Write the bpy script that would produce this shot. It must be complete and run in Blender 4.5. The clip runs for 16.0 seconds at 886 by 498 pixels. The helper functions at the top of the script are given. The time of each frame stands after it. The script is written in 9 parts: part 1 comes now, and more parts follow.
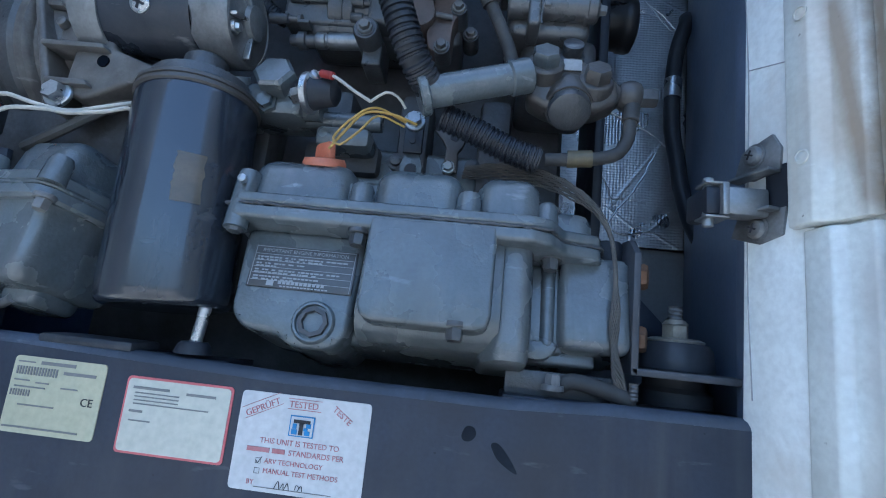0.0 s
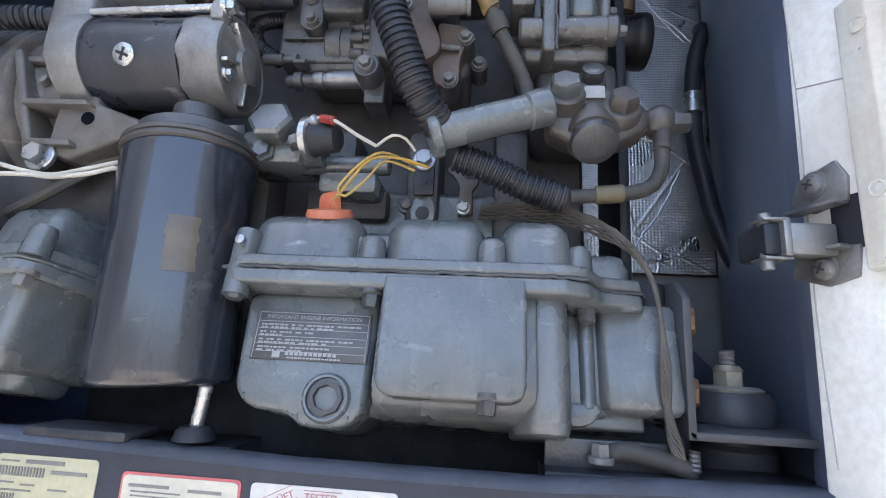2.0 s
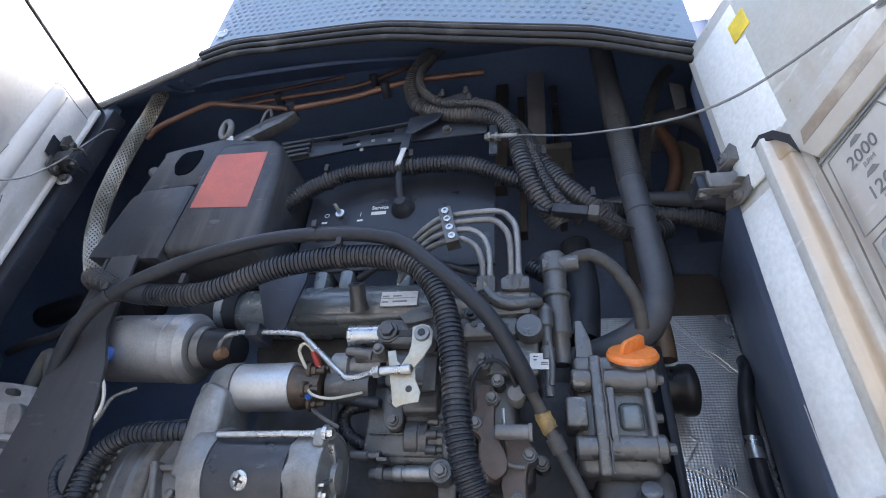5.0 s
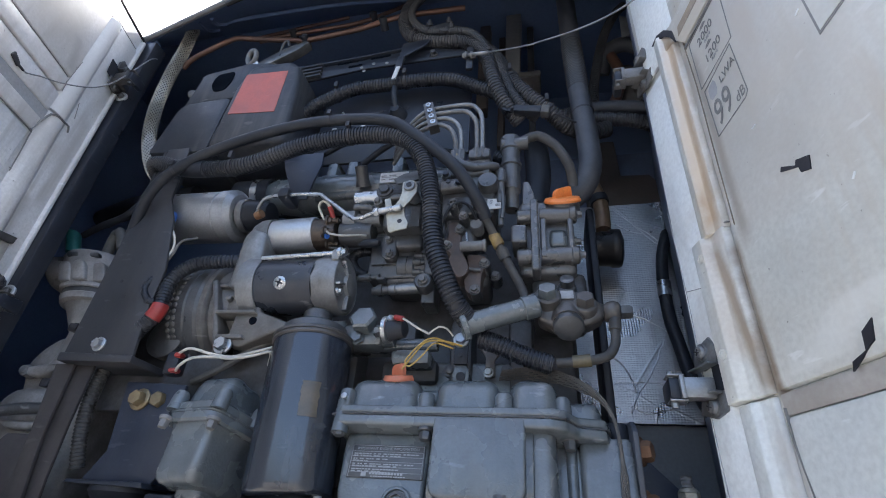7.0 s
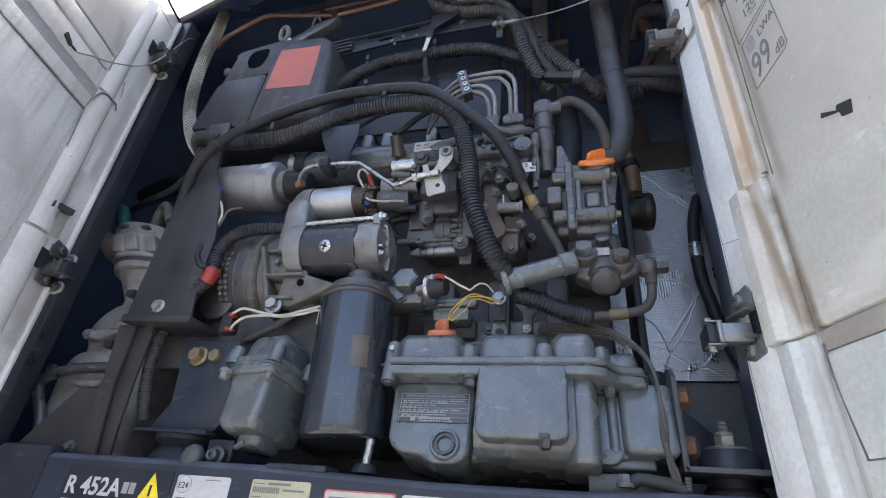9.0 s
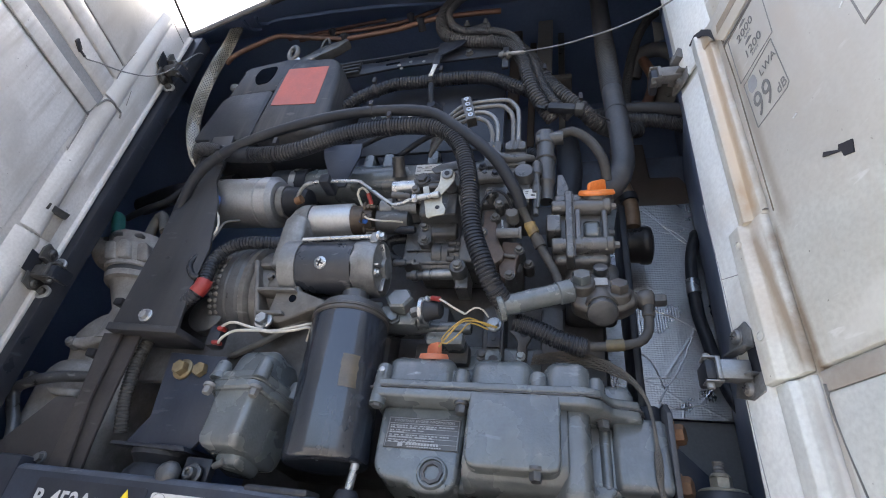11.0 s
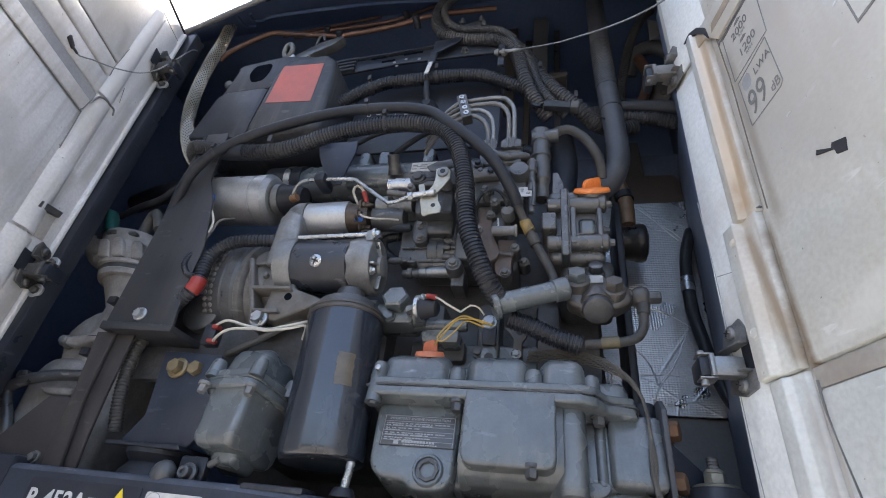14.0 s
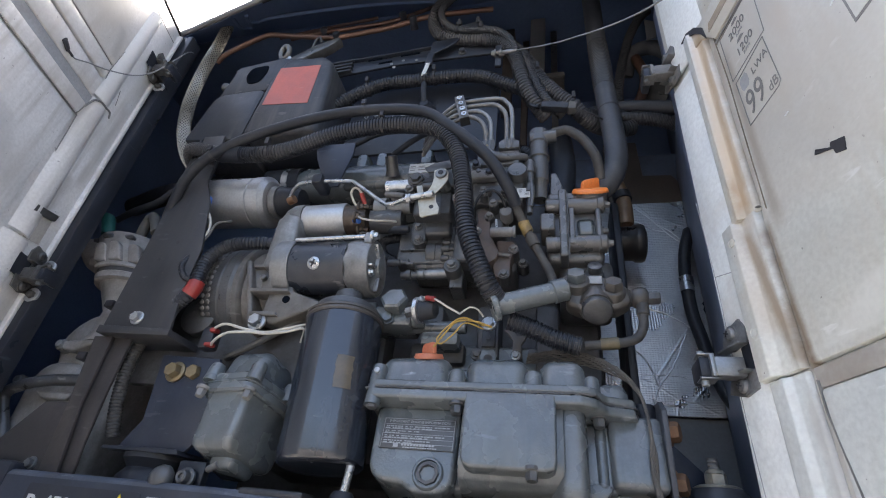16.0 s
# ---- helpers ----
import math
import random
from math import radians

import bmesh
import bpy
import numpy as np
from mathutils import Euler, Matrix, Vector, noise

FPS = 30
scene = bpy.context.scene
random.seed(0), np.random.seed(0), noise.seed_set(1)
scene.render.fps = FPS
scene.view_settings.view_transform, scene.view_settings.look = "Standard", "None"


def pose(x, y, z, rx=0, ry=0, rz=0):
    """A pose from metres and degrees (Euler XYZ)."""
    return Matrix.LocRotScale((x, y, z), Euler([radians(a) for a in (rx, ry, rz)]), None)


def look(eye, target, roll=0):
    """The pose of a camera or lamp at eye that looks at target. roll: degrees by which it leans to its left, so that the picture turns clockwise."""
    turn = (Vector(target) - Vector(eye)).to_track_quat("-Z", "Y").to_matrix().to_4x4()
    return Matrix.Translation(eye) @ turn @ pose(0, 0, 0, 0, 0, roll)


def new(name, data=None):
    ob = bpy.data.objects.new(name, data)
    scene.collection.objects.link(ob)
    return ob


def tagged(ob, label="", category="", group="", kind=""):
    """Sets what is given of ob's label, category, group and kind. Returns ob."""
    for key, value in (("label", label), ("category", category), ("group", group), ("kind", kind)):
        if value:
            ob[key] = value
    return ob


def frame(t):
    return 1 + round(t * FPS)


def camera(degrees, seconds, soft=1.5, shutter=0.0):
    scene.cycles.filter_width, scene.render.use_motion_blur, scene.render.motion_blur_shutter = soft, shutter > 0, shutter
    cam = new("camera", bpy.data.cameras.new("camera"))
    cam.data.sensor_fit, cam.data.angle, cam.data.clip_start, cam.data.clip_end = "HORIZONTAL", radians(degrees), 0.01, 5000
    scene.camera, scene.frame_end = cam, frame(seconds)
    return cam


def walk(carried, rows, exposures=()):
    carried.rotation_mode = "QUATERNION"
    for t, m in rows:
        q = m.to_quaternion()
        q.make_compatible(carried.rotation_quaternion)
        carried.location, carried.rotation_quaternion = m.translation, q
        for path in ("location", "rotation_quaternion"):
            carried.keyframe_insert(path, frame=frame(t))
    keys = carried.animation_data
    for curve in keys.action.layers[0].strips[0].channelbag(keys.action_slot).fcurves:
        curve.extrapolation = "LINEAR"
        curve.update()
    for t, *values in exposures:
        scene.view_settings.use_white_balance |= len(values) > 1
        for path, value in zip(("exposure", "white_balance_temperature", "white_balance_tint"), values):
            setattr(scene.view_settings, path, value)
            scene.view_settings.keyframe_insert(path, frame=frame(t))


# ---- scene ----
cam = camera(84.7, 16.0, soft=1.0)
PATH = [
    (0, (0.034, -0.013, 1.892), (-0.126, 1.948, 2.252), 6.1),
    (0.5, (0.056, 0.017, 1.887), (-0.069, 1.978, 2.259), 12.7),
    (1, (0.03, -0.002, 1.899), (-0.032, 1.954, 2.313), 11.6),
    (1.5, (0.008, -0.03, 1.897), (-0.205, 1.898, 2.381), 9.9),
    (2, (0.019, 0.018, 1.927), (-0.173, 1.965, 2.345), 3.0),
    (2.5, (0.039, 0.021, 1.99), (-0.137, 1.918, 2.6), -0.4),
    (3, (0.018, 0.002, 2.058), (-0.113, 1.825, 2.872), -2.0),
    (3.5, (-0.002, -0.036, 2.101), (-0.204, 1.677, 3.114), -0.4),
    (3.7, (0.005, -0.046, 2.109), (-0.234, 1.613, 3.197), 0.4),
    (4, (0.008, -0.052, 2.112), (-0.247, 1.585, 3.232), 0.7),
    (4.1, (0.0, -0.053, 2.104), (-0.247, 1.555, 3.267), 0.9),
    (4.2, (0.008, -0.058, 2.11), (-0.277, 1.555, 3.257), 1.7),
    (6.3, (0.018, -0.178, 1.948), (-0.41, 1.435, 3.051), 5.0),
    (6.4, (0.018, -0.181, 1.935), (-0.398, 1.43, 3.044), 5.0),
    (6.5, (0.031, -0.189, 1.928), (-0.397, 1.431, 3.019), 5.1),
    (7, (0.073, -0.182, 1.864), (-0.337, 1.483, 2.894), 4.3),
    (7.5, (0.084, -0.186, 1.838), (-0.29, 1.511, 2.828), 4.2),
    (8, (0.063, -0.196, 1.823), (-0.399, 1.48, 2.812), 4.5),
    (8.2, (0.059, -0.198, 1.823), (-0.435, 1.477, 2.798), 4.9),
    (10.3, (0.044, -0.185, 1.827), (-0.419, 1.505, 2.792), 4.5),
    (10.5, (0.05, -0.187, 1.825), (-0.42, 1.479, 2.827), 5.6),
    (11, (0.046, -0.185, 1.821), (-0.417, 1.442, 2.887), 7.4),
    (11.5, (0.045, -0.185, 1.819), (-0.403, 1.427, 2.915), 8.2),
    (12, (0.045, -0.186, 1.815), (-0.405, 1.422, 2.916), 8.3),
    (12.5, (0.046, -0.185, 1.82), (-0.405, 1.443, 2.892), 7.7),
    (13, (0.046, -0.186, 1.819), (-0.406, 1.447, 2.882), 7.1),
    (13.5, (0.047, -0.184, 1.822), (-0.405, 1.452, 2.879), 7.0),
    (14, (0.046, -0.185, 1.821), (-0.4, 1.451, 2.882), 7.0),
    (14.5, (0.048, -0.186, 1.822), (-0.399, 1.45, 2.883), 6.9),
    (15, (0.049, -0.186, 1.822), (-0.399, 1.448, 2.885), 6.7),
    (15.5, (0.045, -0.187, 1.822), (-0.399, 1.448, 2.884), 6.5),
    (16, (0.045, -0.184, 1.823), (-0.393, 1.451, 2.887), 6.5),
]
LIGHT = [(0, 2.47, 5000, 1), (0.4, 2.77, 5470, 4), (0.6, 2.84, 5680, 5), (1.0, 2.92, 6220, 9), (1.5, 3.08, 6480, 10), (2.5, 3.30, 6530, 10), (3.5, 3.52, 6400, 10), (4.2, 3.25, 6280, 10), (6.5, 2.59, 5950, 9), (7.2, 2.54, 6150, 9), (8, 2.70, 6370, 10), (9.5, 2.77, 6540, 10), (10.6, 2.84, 6560, 10), (11.2, 2.80, 6590, 10), (12, 2.72, 6590, 10), (16, 2.67, 6620, 10)]
walk(cam, [(t, look(eye, target, roll)) for t, eye, target, roll in PATH], LIGHT)

# ---- sky, sun, exposure ----
world = bpy.data.worlds.new("sky")
scene.world = world
world.use_nodes = True
wn = world.node_tree.nodes
sky = wn.new("ShaderNodeTexSky")
sky.sky_type = "NISHITA"
sky.sun_disc = False
sky.sun_elevation, sky.sun_rotation = radians(48), radians(-10)
sky.air_density, sky.dust_density, sky.ozone_density = 1.0, 9.0, 1.0
wn["Background"].inputs[1].default_value = 0.15
world.node_tree.links.new(sky.outputs[0], wn["Background"].inputs[0])
sun = new("sun", bpy.data.lights.new("sun", "SUN"))
sun.data.energy, sun.data.angle, sun.data.color = 2.2, radians(20), (1.0, 0.96, 0.9)
sun.matrix_world = look((-0.9, 5.0, 7.1), (0, 0, 1.5))

# ---- materials ----
def mat(name, base, rough=0.5, metal=0.0, var=0.25, dirt=None, amount=0.4, scale=25.0, fine=260.0, bump=0.15, coat=0.0, streak=None, scuff=None, specks=0.0, spec=0.5):
    m = bpy.data.materials.new(name)
    m.use_nodes = True
    nt = m.node_tree
    n, ln = nt.nodes, nt.links.new
    b = n["Principled BSDF"]
    tc = n.new("ShaderNodeTexCoord")
    def noise_tex(s, detail):
        t = n.new("ShaderNodeTexNoise")
        t.inputs["Scale"].default_value, t.inputs["Detail"].default_value = s, detail
        ln(tc.outputs["Object"], t.inputs["Vector"])
        return t
    big, small = noise_tex(scale, 5.0), noise_tex(fine, 3.0)
    def ramp(src, lo, hi, a, c):
        r = n.new("ShaderNodeMapRange")
        r.inputs["From Min"].default_value, r.inputs["From Max"].default_value = lo, hi
        r.inputs["To Min"].default_value, r.inputs["To Max"].default_value = a, c
        ln(src, r.inputs["Value"])
        return r.outputs[0]
    def mix(kind, fac, c1, c2):
        x = n.new("ShaderNodeMix")
        x.data_type, x.blend_type = "RGBA", kind
        for sock, v in ((x.inputs[0], fac), (x.inputs[6], c1), (x.inputs[7], c2)):
            if hasattr(v, "is_output"):
                ln(v, sock)
            else:
                sock.default_value = v
        return x.outputs[2]
    lo = tuple(c * (1 - var) for c in base) + (1,)
    hi = tuple(min(1, c * (1 + var)) for c in base) + (1,)
    col = mix("MIX", ramp(big.outputs["Fac"], 0.3, 0.7, 0, 1), lo, hi)
    col = mix("MIX", ramp(small.outputs["Fac"], 0.35, 0.75, 0, 0.35), col, tuple(c * 0.55 for c in base) + (1,))
    if dirt:
        spots = noise_tex(scale * 0.45, 8.0)
        spots.inputs["Roughness"].default_value = 0.68
        col = mix("MIX", ramp(spots.outputs["Fac"], 0.62 - amount * 0.35, 0.78 - amount * 0.2, 0, 0.85), col, dirt + (1,))
    if streak:
        run = noise_tex(1.0, 6.0)
        mp = n.new("ShaderNodeMapping")
        mp.inputs["Scale"].default_value = (70, 70, 5)
        ln(tc.outputs["Object"], mp.inputs["Vector"]), ln(mp.outputs[0], run.inputs["Vector"])
        patch = noise_tex(4.0, 4.0)
        both = n.new("ShaderNodeMath")
        both.operation = "MULTIPLY"
        ln(ramp(run.outputs["Fac"], 0.45, 0.7, 0, 1), both.inputs[0]), ln(ramp(patch.outputs["Fac"], 0.42, 0.62, 0, 1), both.inputs[1])
        col = mix("MIX", both.outputs[0], col, streak + (1,))
    if scuff:
        sc = noise_tex(1.0, 4.0)
        mp = n.new("ShaderNodeMapping")
        mp.inputs["Scale"].default_value = (26, 26, 90)
        mp.inputs["Rotation"].default_value = (0.5, 0.6, 0.3)
        ln(tc.outputs["Object"], mp.inputs["Vector"]), ln(mp.outputs[0], sc.inputs["Vector"])
        col = mix("MIX", ramp(sc.outputs["Fac"], 0.66, 0.72, 0, 0.8), col, scuff + (1,))
    if specks:
        sp = noise_tex(150.0, 2.0)
        col = mix("MIX", ramp(sp.outputs["Fac"], 0.80 - specks, 0.83 - specks, 0, 0.75), col, tuple(c * 0.3 for c in base) + (1,))
        sm = noise_tex(3.2, 6.0)
        sm.inputs["Roughness"].default_value = 0.62
        col = mix("MIX", ramp(sm.outputs["Fac"], 0.46, 0.64, 0, 0.6), col, tuple(c * f for c, f in zip(base, (0.72, 0.69, 0.64))) + (1,))
    ln(col, b.inputs["Base Color"])
    b.inputs["Specular IOR Level"].default_value = spec
    ln(ramp(big.outputs["Fac"], 0.3, 0.7, max(0.05, rough - 0.1), min(1, rough + 0.12)), b.inputs["Roughness"])
    b.inputs["Metallic"].default_value = metal
    b.inputs["Coat Weight"].default_value = coat
    bp = n.new("ShaderNodeBump")
    bp.inputs["Strength"].default_value, bp.inputs["Distance"].default_value = bump, 0.001
    ln(small.outputs["Fac"], bp.inputs["Height"])
    ln(bp.outputs[0], b.inputs["Normal"])
    return m

CAST = mat("grey painted casting", (0.103, 0.119, 0.128), 0.25, 0.0, 0.25, (0.05, 0.053, 0.056), 0.42, 22, 330, 0.3, 0.0, (0.15, 0.155, 0.16), (0.2, 0.22, 0.24), 0.02, 0.75)
CASTG = mat("brown-grey gear casting", (0.085, 0.086, 0.088), 0.3, 0.1, 0.3, (0.05, 0.043, 0.038), 0.5, 30, 330, 0.35, 0.0, None, (0.2, 0.2, 0.2), 0.02, 0.7)
CASTB = mat("dusty brown-grey casting", (0.060, 0.056, 0.053), 0.42, 0.0, 0.25, (0.04, 0.034, 0.03), 0.45, 40, 330, 0.35, 0.0, None, (0.2, 0.2, 0.2), 0.02, 0.6)
CASTD = mat("dusty dark grey casting", (0.064, 0.068, 0.074), 0.36, 0.0, 0.35, (0.034, 0.031, 0.029), 0.5, 45, 350, 0.45, 0.0, None, (0.2, 0.2, 0.2), 0.03, 0.6)
BLOCK = mat("oily dark casting", (0.068, 0.070, 0.076), 0.55, 0.0, 0.35, (0.02, 0.018, 0.016), 0.5, 35, 250, 0.3)
ALU = mat("bare cast aluminium", (0.215, 0.222, 0.227), 0.45, 0.4, 0.3, (0.10, 0.097, 0.093), 0.5, 40, 330, 0.35)
ALUD = mat("dirty aluminium casting", (0.165, 0.166, 0.167), 0.55, 0.2, 0.3, (0.065, 0.06, 0.056), 0.5, 35, 300, 0.35)
STEEL = mat("zinc plated steel", (0.46, 0.475, 0.49), 0.3, 0.85, 0.15, (0.2, 0.19, 0.18), 0.35, 60, 400, 0.1)
GRIMYSTEEL = mat("grimy dark steel", (0.12, 0.12, 0.12), 0.5, 0.5, 0.25, (0.06, 0.055, 0.05), 0.5, 60, 300, 0.2)
GOLD = mat("yellow passivated steel", (0.23, 0.185, 0.11), 0.48, 0.55, 0.25, (0.2, 0.14, 0.07), 0.4, 60, 300, 0.15)
IVORY = mat("pale zinc lever", (0.40, 0.385, 0.33), 0.42, 0.45, 0.15, (0.3, 0.26, 0.18), 0.4, 60, 300, 0.1)
DUSTB = mat("black steel under brown dust", (0.040, 0.037, 0.038), 0.6, 0.0, 0.3, (0.062, 0.055, 0.052), 0.5, 14, 240, 0.2, 0.0, (0.03, 0.028, 0.03), (0.07, 0.066, 0.064), 0.03, spec=0.25)
BLACK = mat("black painted steel", (0.020, 0.024, 0.034), 0.36, 0.0, 0.3, (0.03, 0.032, 0.037), 0.35, 18, 280, 0.12, 0.0, (0.036, 0.037, 0.04), (0.055, 0.062, 0.075), 0.03, spec=0.3)
RAIL = mat("blue-black rail paint", (0.021, 0.028, 0.046), 0.4, 0.0, 0.3, (0.036, 0.040, 0.052), 0.4, 16, 280, 0.15, 0.0, (0.042, 0.046, 0.056), (0.06, 0.066, 0.08), 0.03, spec=0.35)
RAILTOP = mat("dust on a rail edge", (0.062, 0.074, 0.100), 0.6, 0.0, 0.3, (0.045, 0.05, 0.062), 0.5, 30, 300, 0.25, 0.0, None, (0.16, 0.17, 0.18), 0.03, spec=0.3)
BEAM = mat("dusty black beam paint", (0.030, 0.032, 0.038), 0.45, 0.0, 0.3, (0.050, 0.048, 0.049), 0.45, 14, 260, 0.15, 0.0, (0.055, 0.053, 0.053), (0.075, 0.075, 0.08), 0.03, spec=0.35)
COMP = mat("brown-dusted compressor casting", (0.27, 0.262, 0.255), 0.55, 0.1, 0.3, (0.12, 0.108, 0.10), 0.5, 30, 300, 0.35)
OILBLOT = mat("oil blot", (0.013, 0.016, 0.023), 0.6, 0.0, 0.3, spec=0.1)
DARK = mat("dark blue-black housing", (0.10, 0.13, 0.20), 0.45, 0.0, 0.25, (0.05, 0.06, 0.085), 0.3, 9, 160, 0.1, 0.0, None, None, 0.02)
# Bluer and lighter than the sheet itself, to imitate haze over the dark bay.
DARKIN = mat("navy inner sheet lightened for haze", (0.135, 0.190, 0.320), 0.5, 0.0, 0.2, (0.12, 0.15, 0.215), 0.35, 5, 160, 0.1)
BELL = mat("brown-dusted aluminium casting", (0.165, 0.160, 0.154), 0.5, 0.2, 0.35, (0.055, 0.048, 0.043), 0.55, 35, 300, 0.4, 0.0, None, (0.24, 0.24, 0.235), 0.03)
RUBBER = mat("black rubber hose", (0.018, 0.021, 0.028), 0.5, 0.0, 0.25, (0.042, 0.043, 0.045), 0.25, 30, 260, 0.15, spec=0.3)
RIB = mat("corrugated black conduit", (0.018, 0.021, 0.028), 0.34, 0.0, 0.25, (0.055, 0.054, 0.055), 0.4, 30, 200, 0.05, spec=0.3)
DUSTRIB = mat("dusty corrugated conduit", (0.036, 0.039, 0.045), 0.45, 0.0, 0.25, (0.070, 0.067, 0.066), 0.45, 25, 200, 0.05, spec=0.4)
DUSTRUB = mat("dusty black hose", (0.050, 0.055, 0.066), 0.5, 0.0, 0.25, (0.085, 0.084, 0.085), 0.35, 20, 240, 0.1, spec=0.4)
GREYHOSE = mat("dusty grey hose", (0.085, 0.085, 0.083), 0.7, 0.0, 0.2, (0.14, 0.13, 0.115), 0.4, 35, 260, 0.2)
DUSTHOSE = mat("dusty dark hose", (0.05, 0.05, 0.05), 0.6, 0.0, 0.25, (0.09, 0.085, 0.078), 0.35, 40, 260, 0.15, spec=0.3)
HINGE = mat("dull zinc plate", (0.26, 0.27, 0.28), 0.4, 0.7, 0.2, (0.14, 0.135, 0.13), 0.45, 70, 300, 0.15)
ZINC = mat("bright zinc can", (0.42, 0.435, 0.45), 0.42, 0.7, 0.1, (0.36, 0.36, 0.36), 0.25, 50, 300, 0.08)
PLASTIC = mat("dusty black plastic", (0.028, 0.032, 0.041), 0.48, 0.0, 0.25, (0.075, 0.076, 0.079), 0.5, 14, 300, 0.15, 0.0, (0.10, 0.098, 0.095), (0.10, 0.10, 0.10), 0.02, spec=0.3)
FILTER = mat("dark blue filter paint", (0.016, 0.022, 0.034), 0.17, 0.1, 0.3, (0.024, 0.022, 0.022), 0.3, 14, 220, 0.05, 0.2, (0.05, 0.047, 0.05), (0.05, 0.055, 0.06), 0.03, 0.8)
RUNS = mat("tan stain on paint", (0.085, 0.066, 0.042), 0.32, 0.1, 0.3, (0.06, 0.05, 0.04), 0.5, 30, 300, 0.05, 0.3)
FADED = mat("faded orange plastic", (0.55, 0.17, 0.09), 0.5, 0.0, 0.2, (0.3, 0.12, 0.07), 0.4, 60, 300, 0.08)
ORANGE = mat("orange plastic", (0.72, 0.21, 0.045), 0.42, 0.0, 0.1, (0.45, 0.13, 0.03), 0.25, 40, 300, 0.08)
REDTAPE = mat("faded red label", (0.40, 0.090, 0.062), 0.5, 0.0, 0.25, (0.22, 0.085, 0.075), 0.45, 14, 260, 0.05, 0.0, (0.2, 0.10, 0.095), (0.34, 0.14, 0.12), 0.02)
RED = mat("red plastic", (0.27, 0.03, 0.026), 0.4, 0.0, 0.15, (0.3, 0.04, 0.03), 0.3, 60)
BLUE = mat("blue plastic", (0.05, 0.15, 0.5), 0.4)
TEAL = mat("green plug", (0.02, 0.12, 0.11), 0.4)
YELLOW = mat("yellow cable", (0.4, 0.26, 0.06), 0.45)
TAPE = mat("ochre marking tape", (0.3, 0.21, 0.08), 0.5, 0.0, 0.35, (0.1, 0.07, 0.035), 0.55, 130)
OLIVE = mat("dull olive tape", (0.12, 0.10, 0.055), 0.5, 0.0, 0.3, (0.08, 0.07, 0.05), 0.5, 90)
TERM = mat("oxidised terminal", (0.085, 0.065, 0.05), 0.45, 0.5, 0.35, (0.05, 0.045, 0.04), 0.5, 120)
WHITEWIRE = mat("off-white cable", (0.46, 0.44, 0.39), 0.5)
COPPER = mat("tarnished copper", (0.145, 0.078, 0.056), 0.42, 0.45, 0.35, (0.075, 0.05, 0.042), 0.6, 18)
RUST = mat("rusty bolt", (0.22, 0.135, 0.085), 0.6, 0.4, 0.3, (0.2, 0.09, 0.04), 0.5, 80)
BROWN = mat("red-brown cast plate", (0.085, 0.066, 0.058), 0.55, 0.0, 0.25, (0.08, 0.05, 0.04), 0.4, 50, 300, 0.25)
BROWNPIPE = mat("dull brown pipe", (0.2, 0.135, 0.085), 0.5, 0.3, 0.25, (0.1, 0.06, 0.035), 0.45, 40)
DOOR = mat("grimy white door paint", (0.57, 0.59, 0.56), 0.42, 0.0, 0.12, (0.47, 0.46, 0.435), 0.36, 9, 220, 0.1, 0.0, (0.45, 0.40, 0.33), (0.7, 0.72, 0.71), 0.06)
DOORL = mat("dusty white door paint", (0.66, 0.66, 0.655), 0.6, 0.0, 0.12, (0.42, 0.415, 0.40), 0.36, 7, 220, 0.1, 0.0, (0.42, 0.41, 0.39), (0.66, 0.66, 0.66), 0.07)
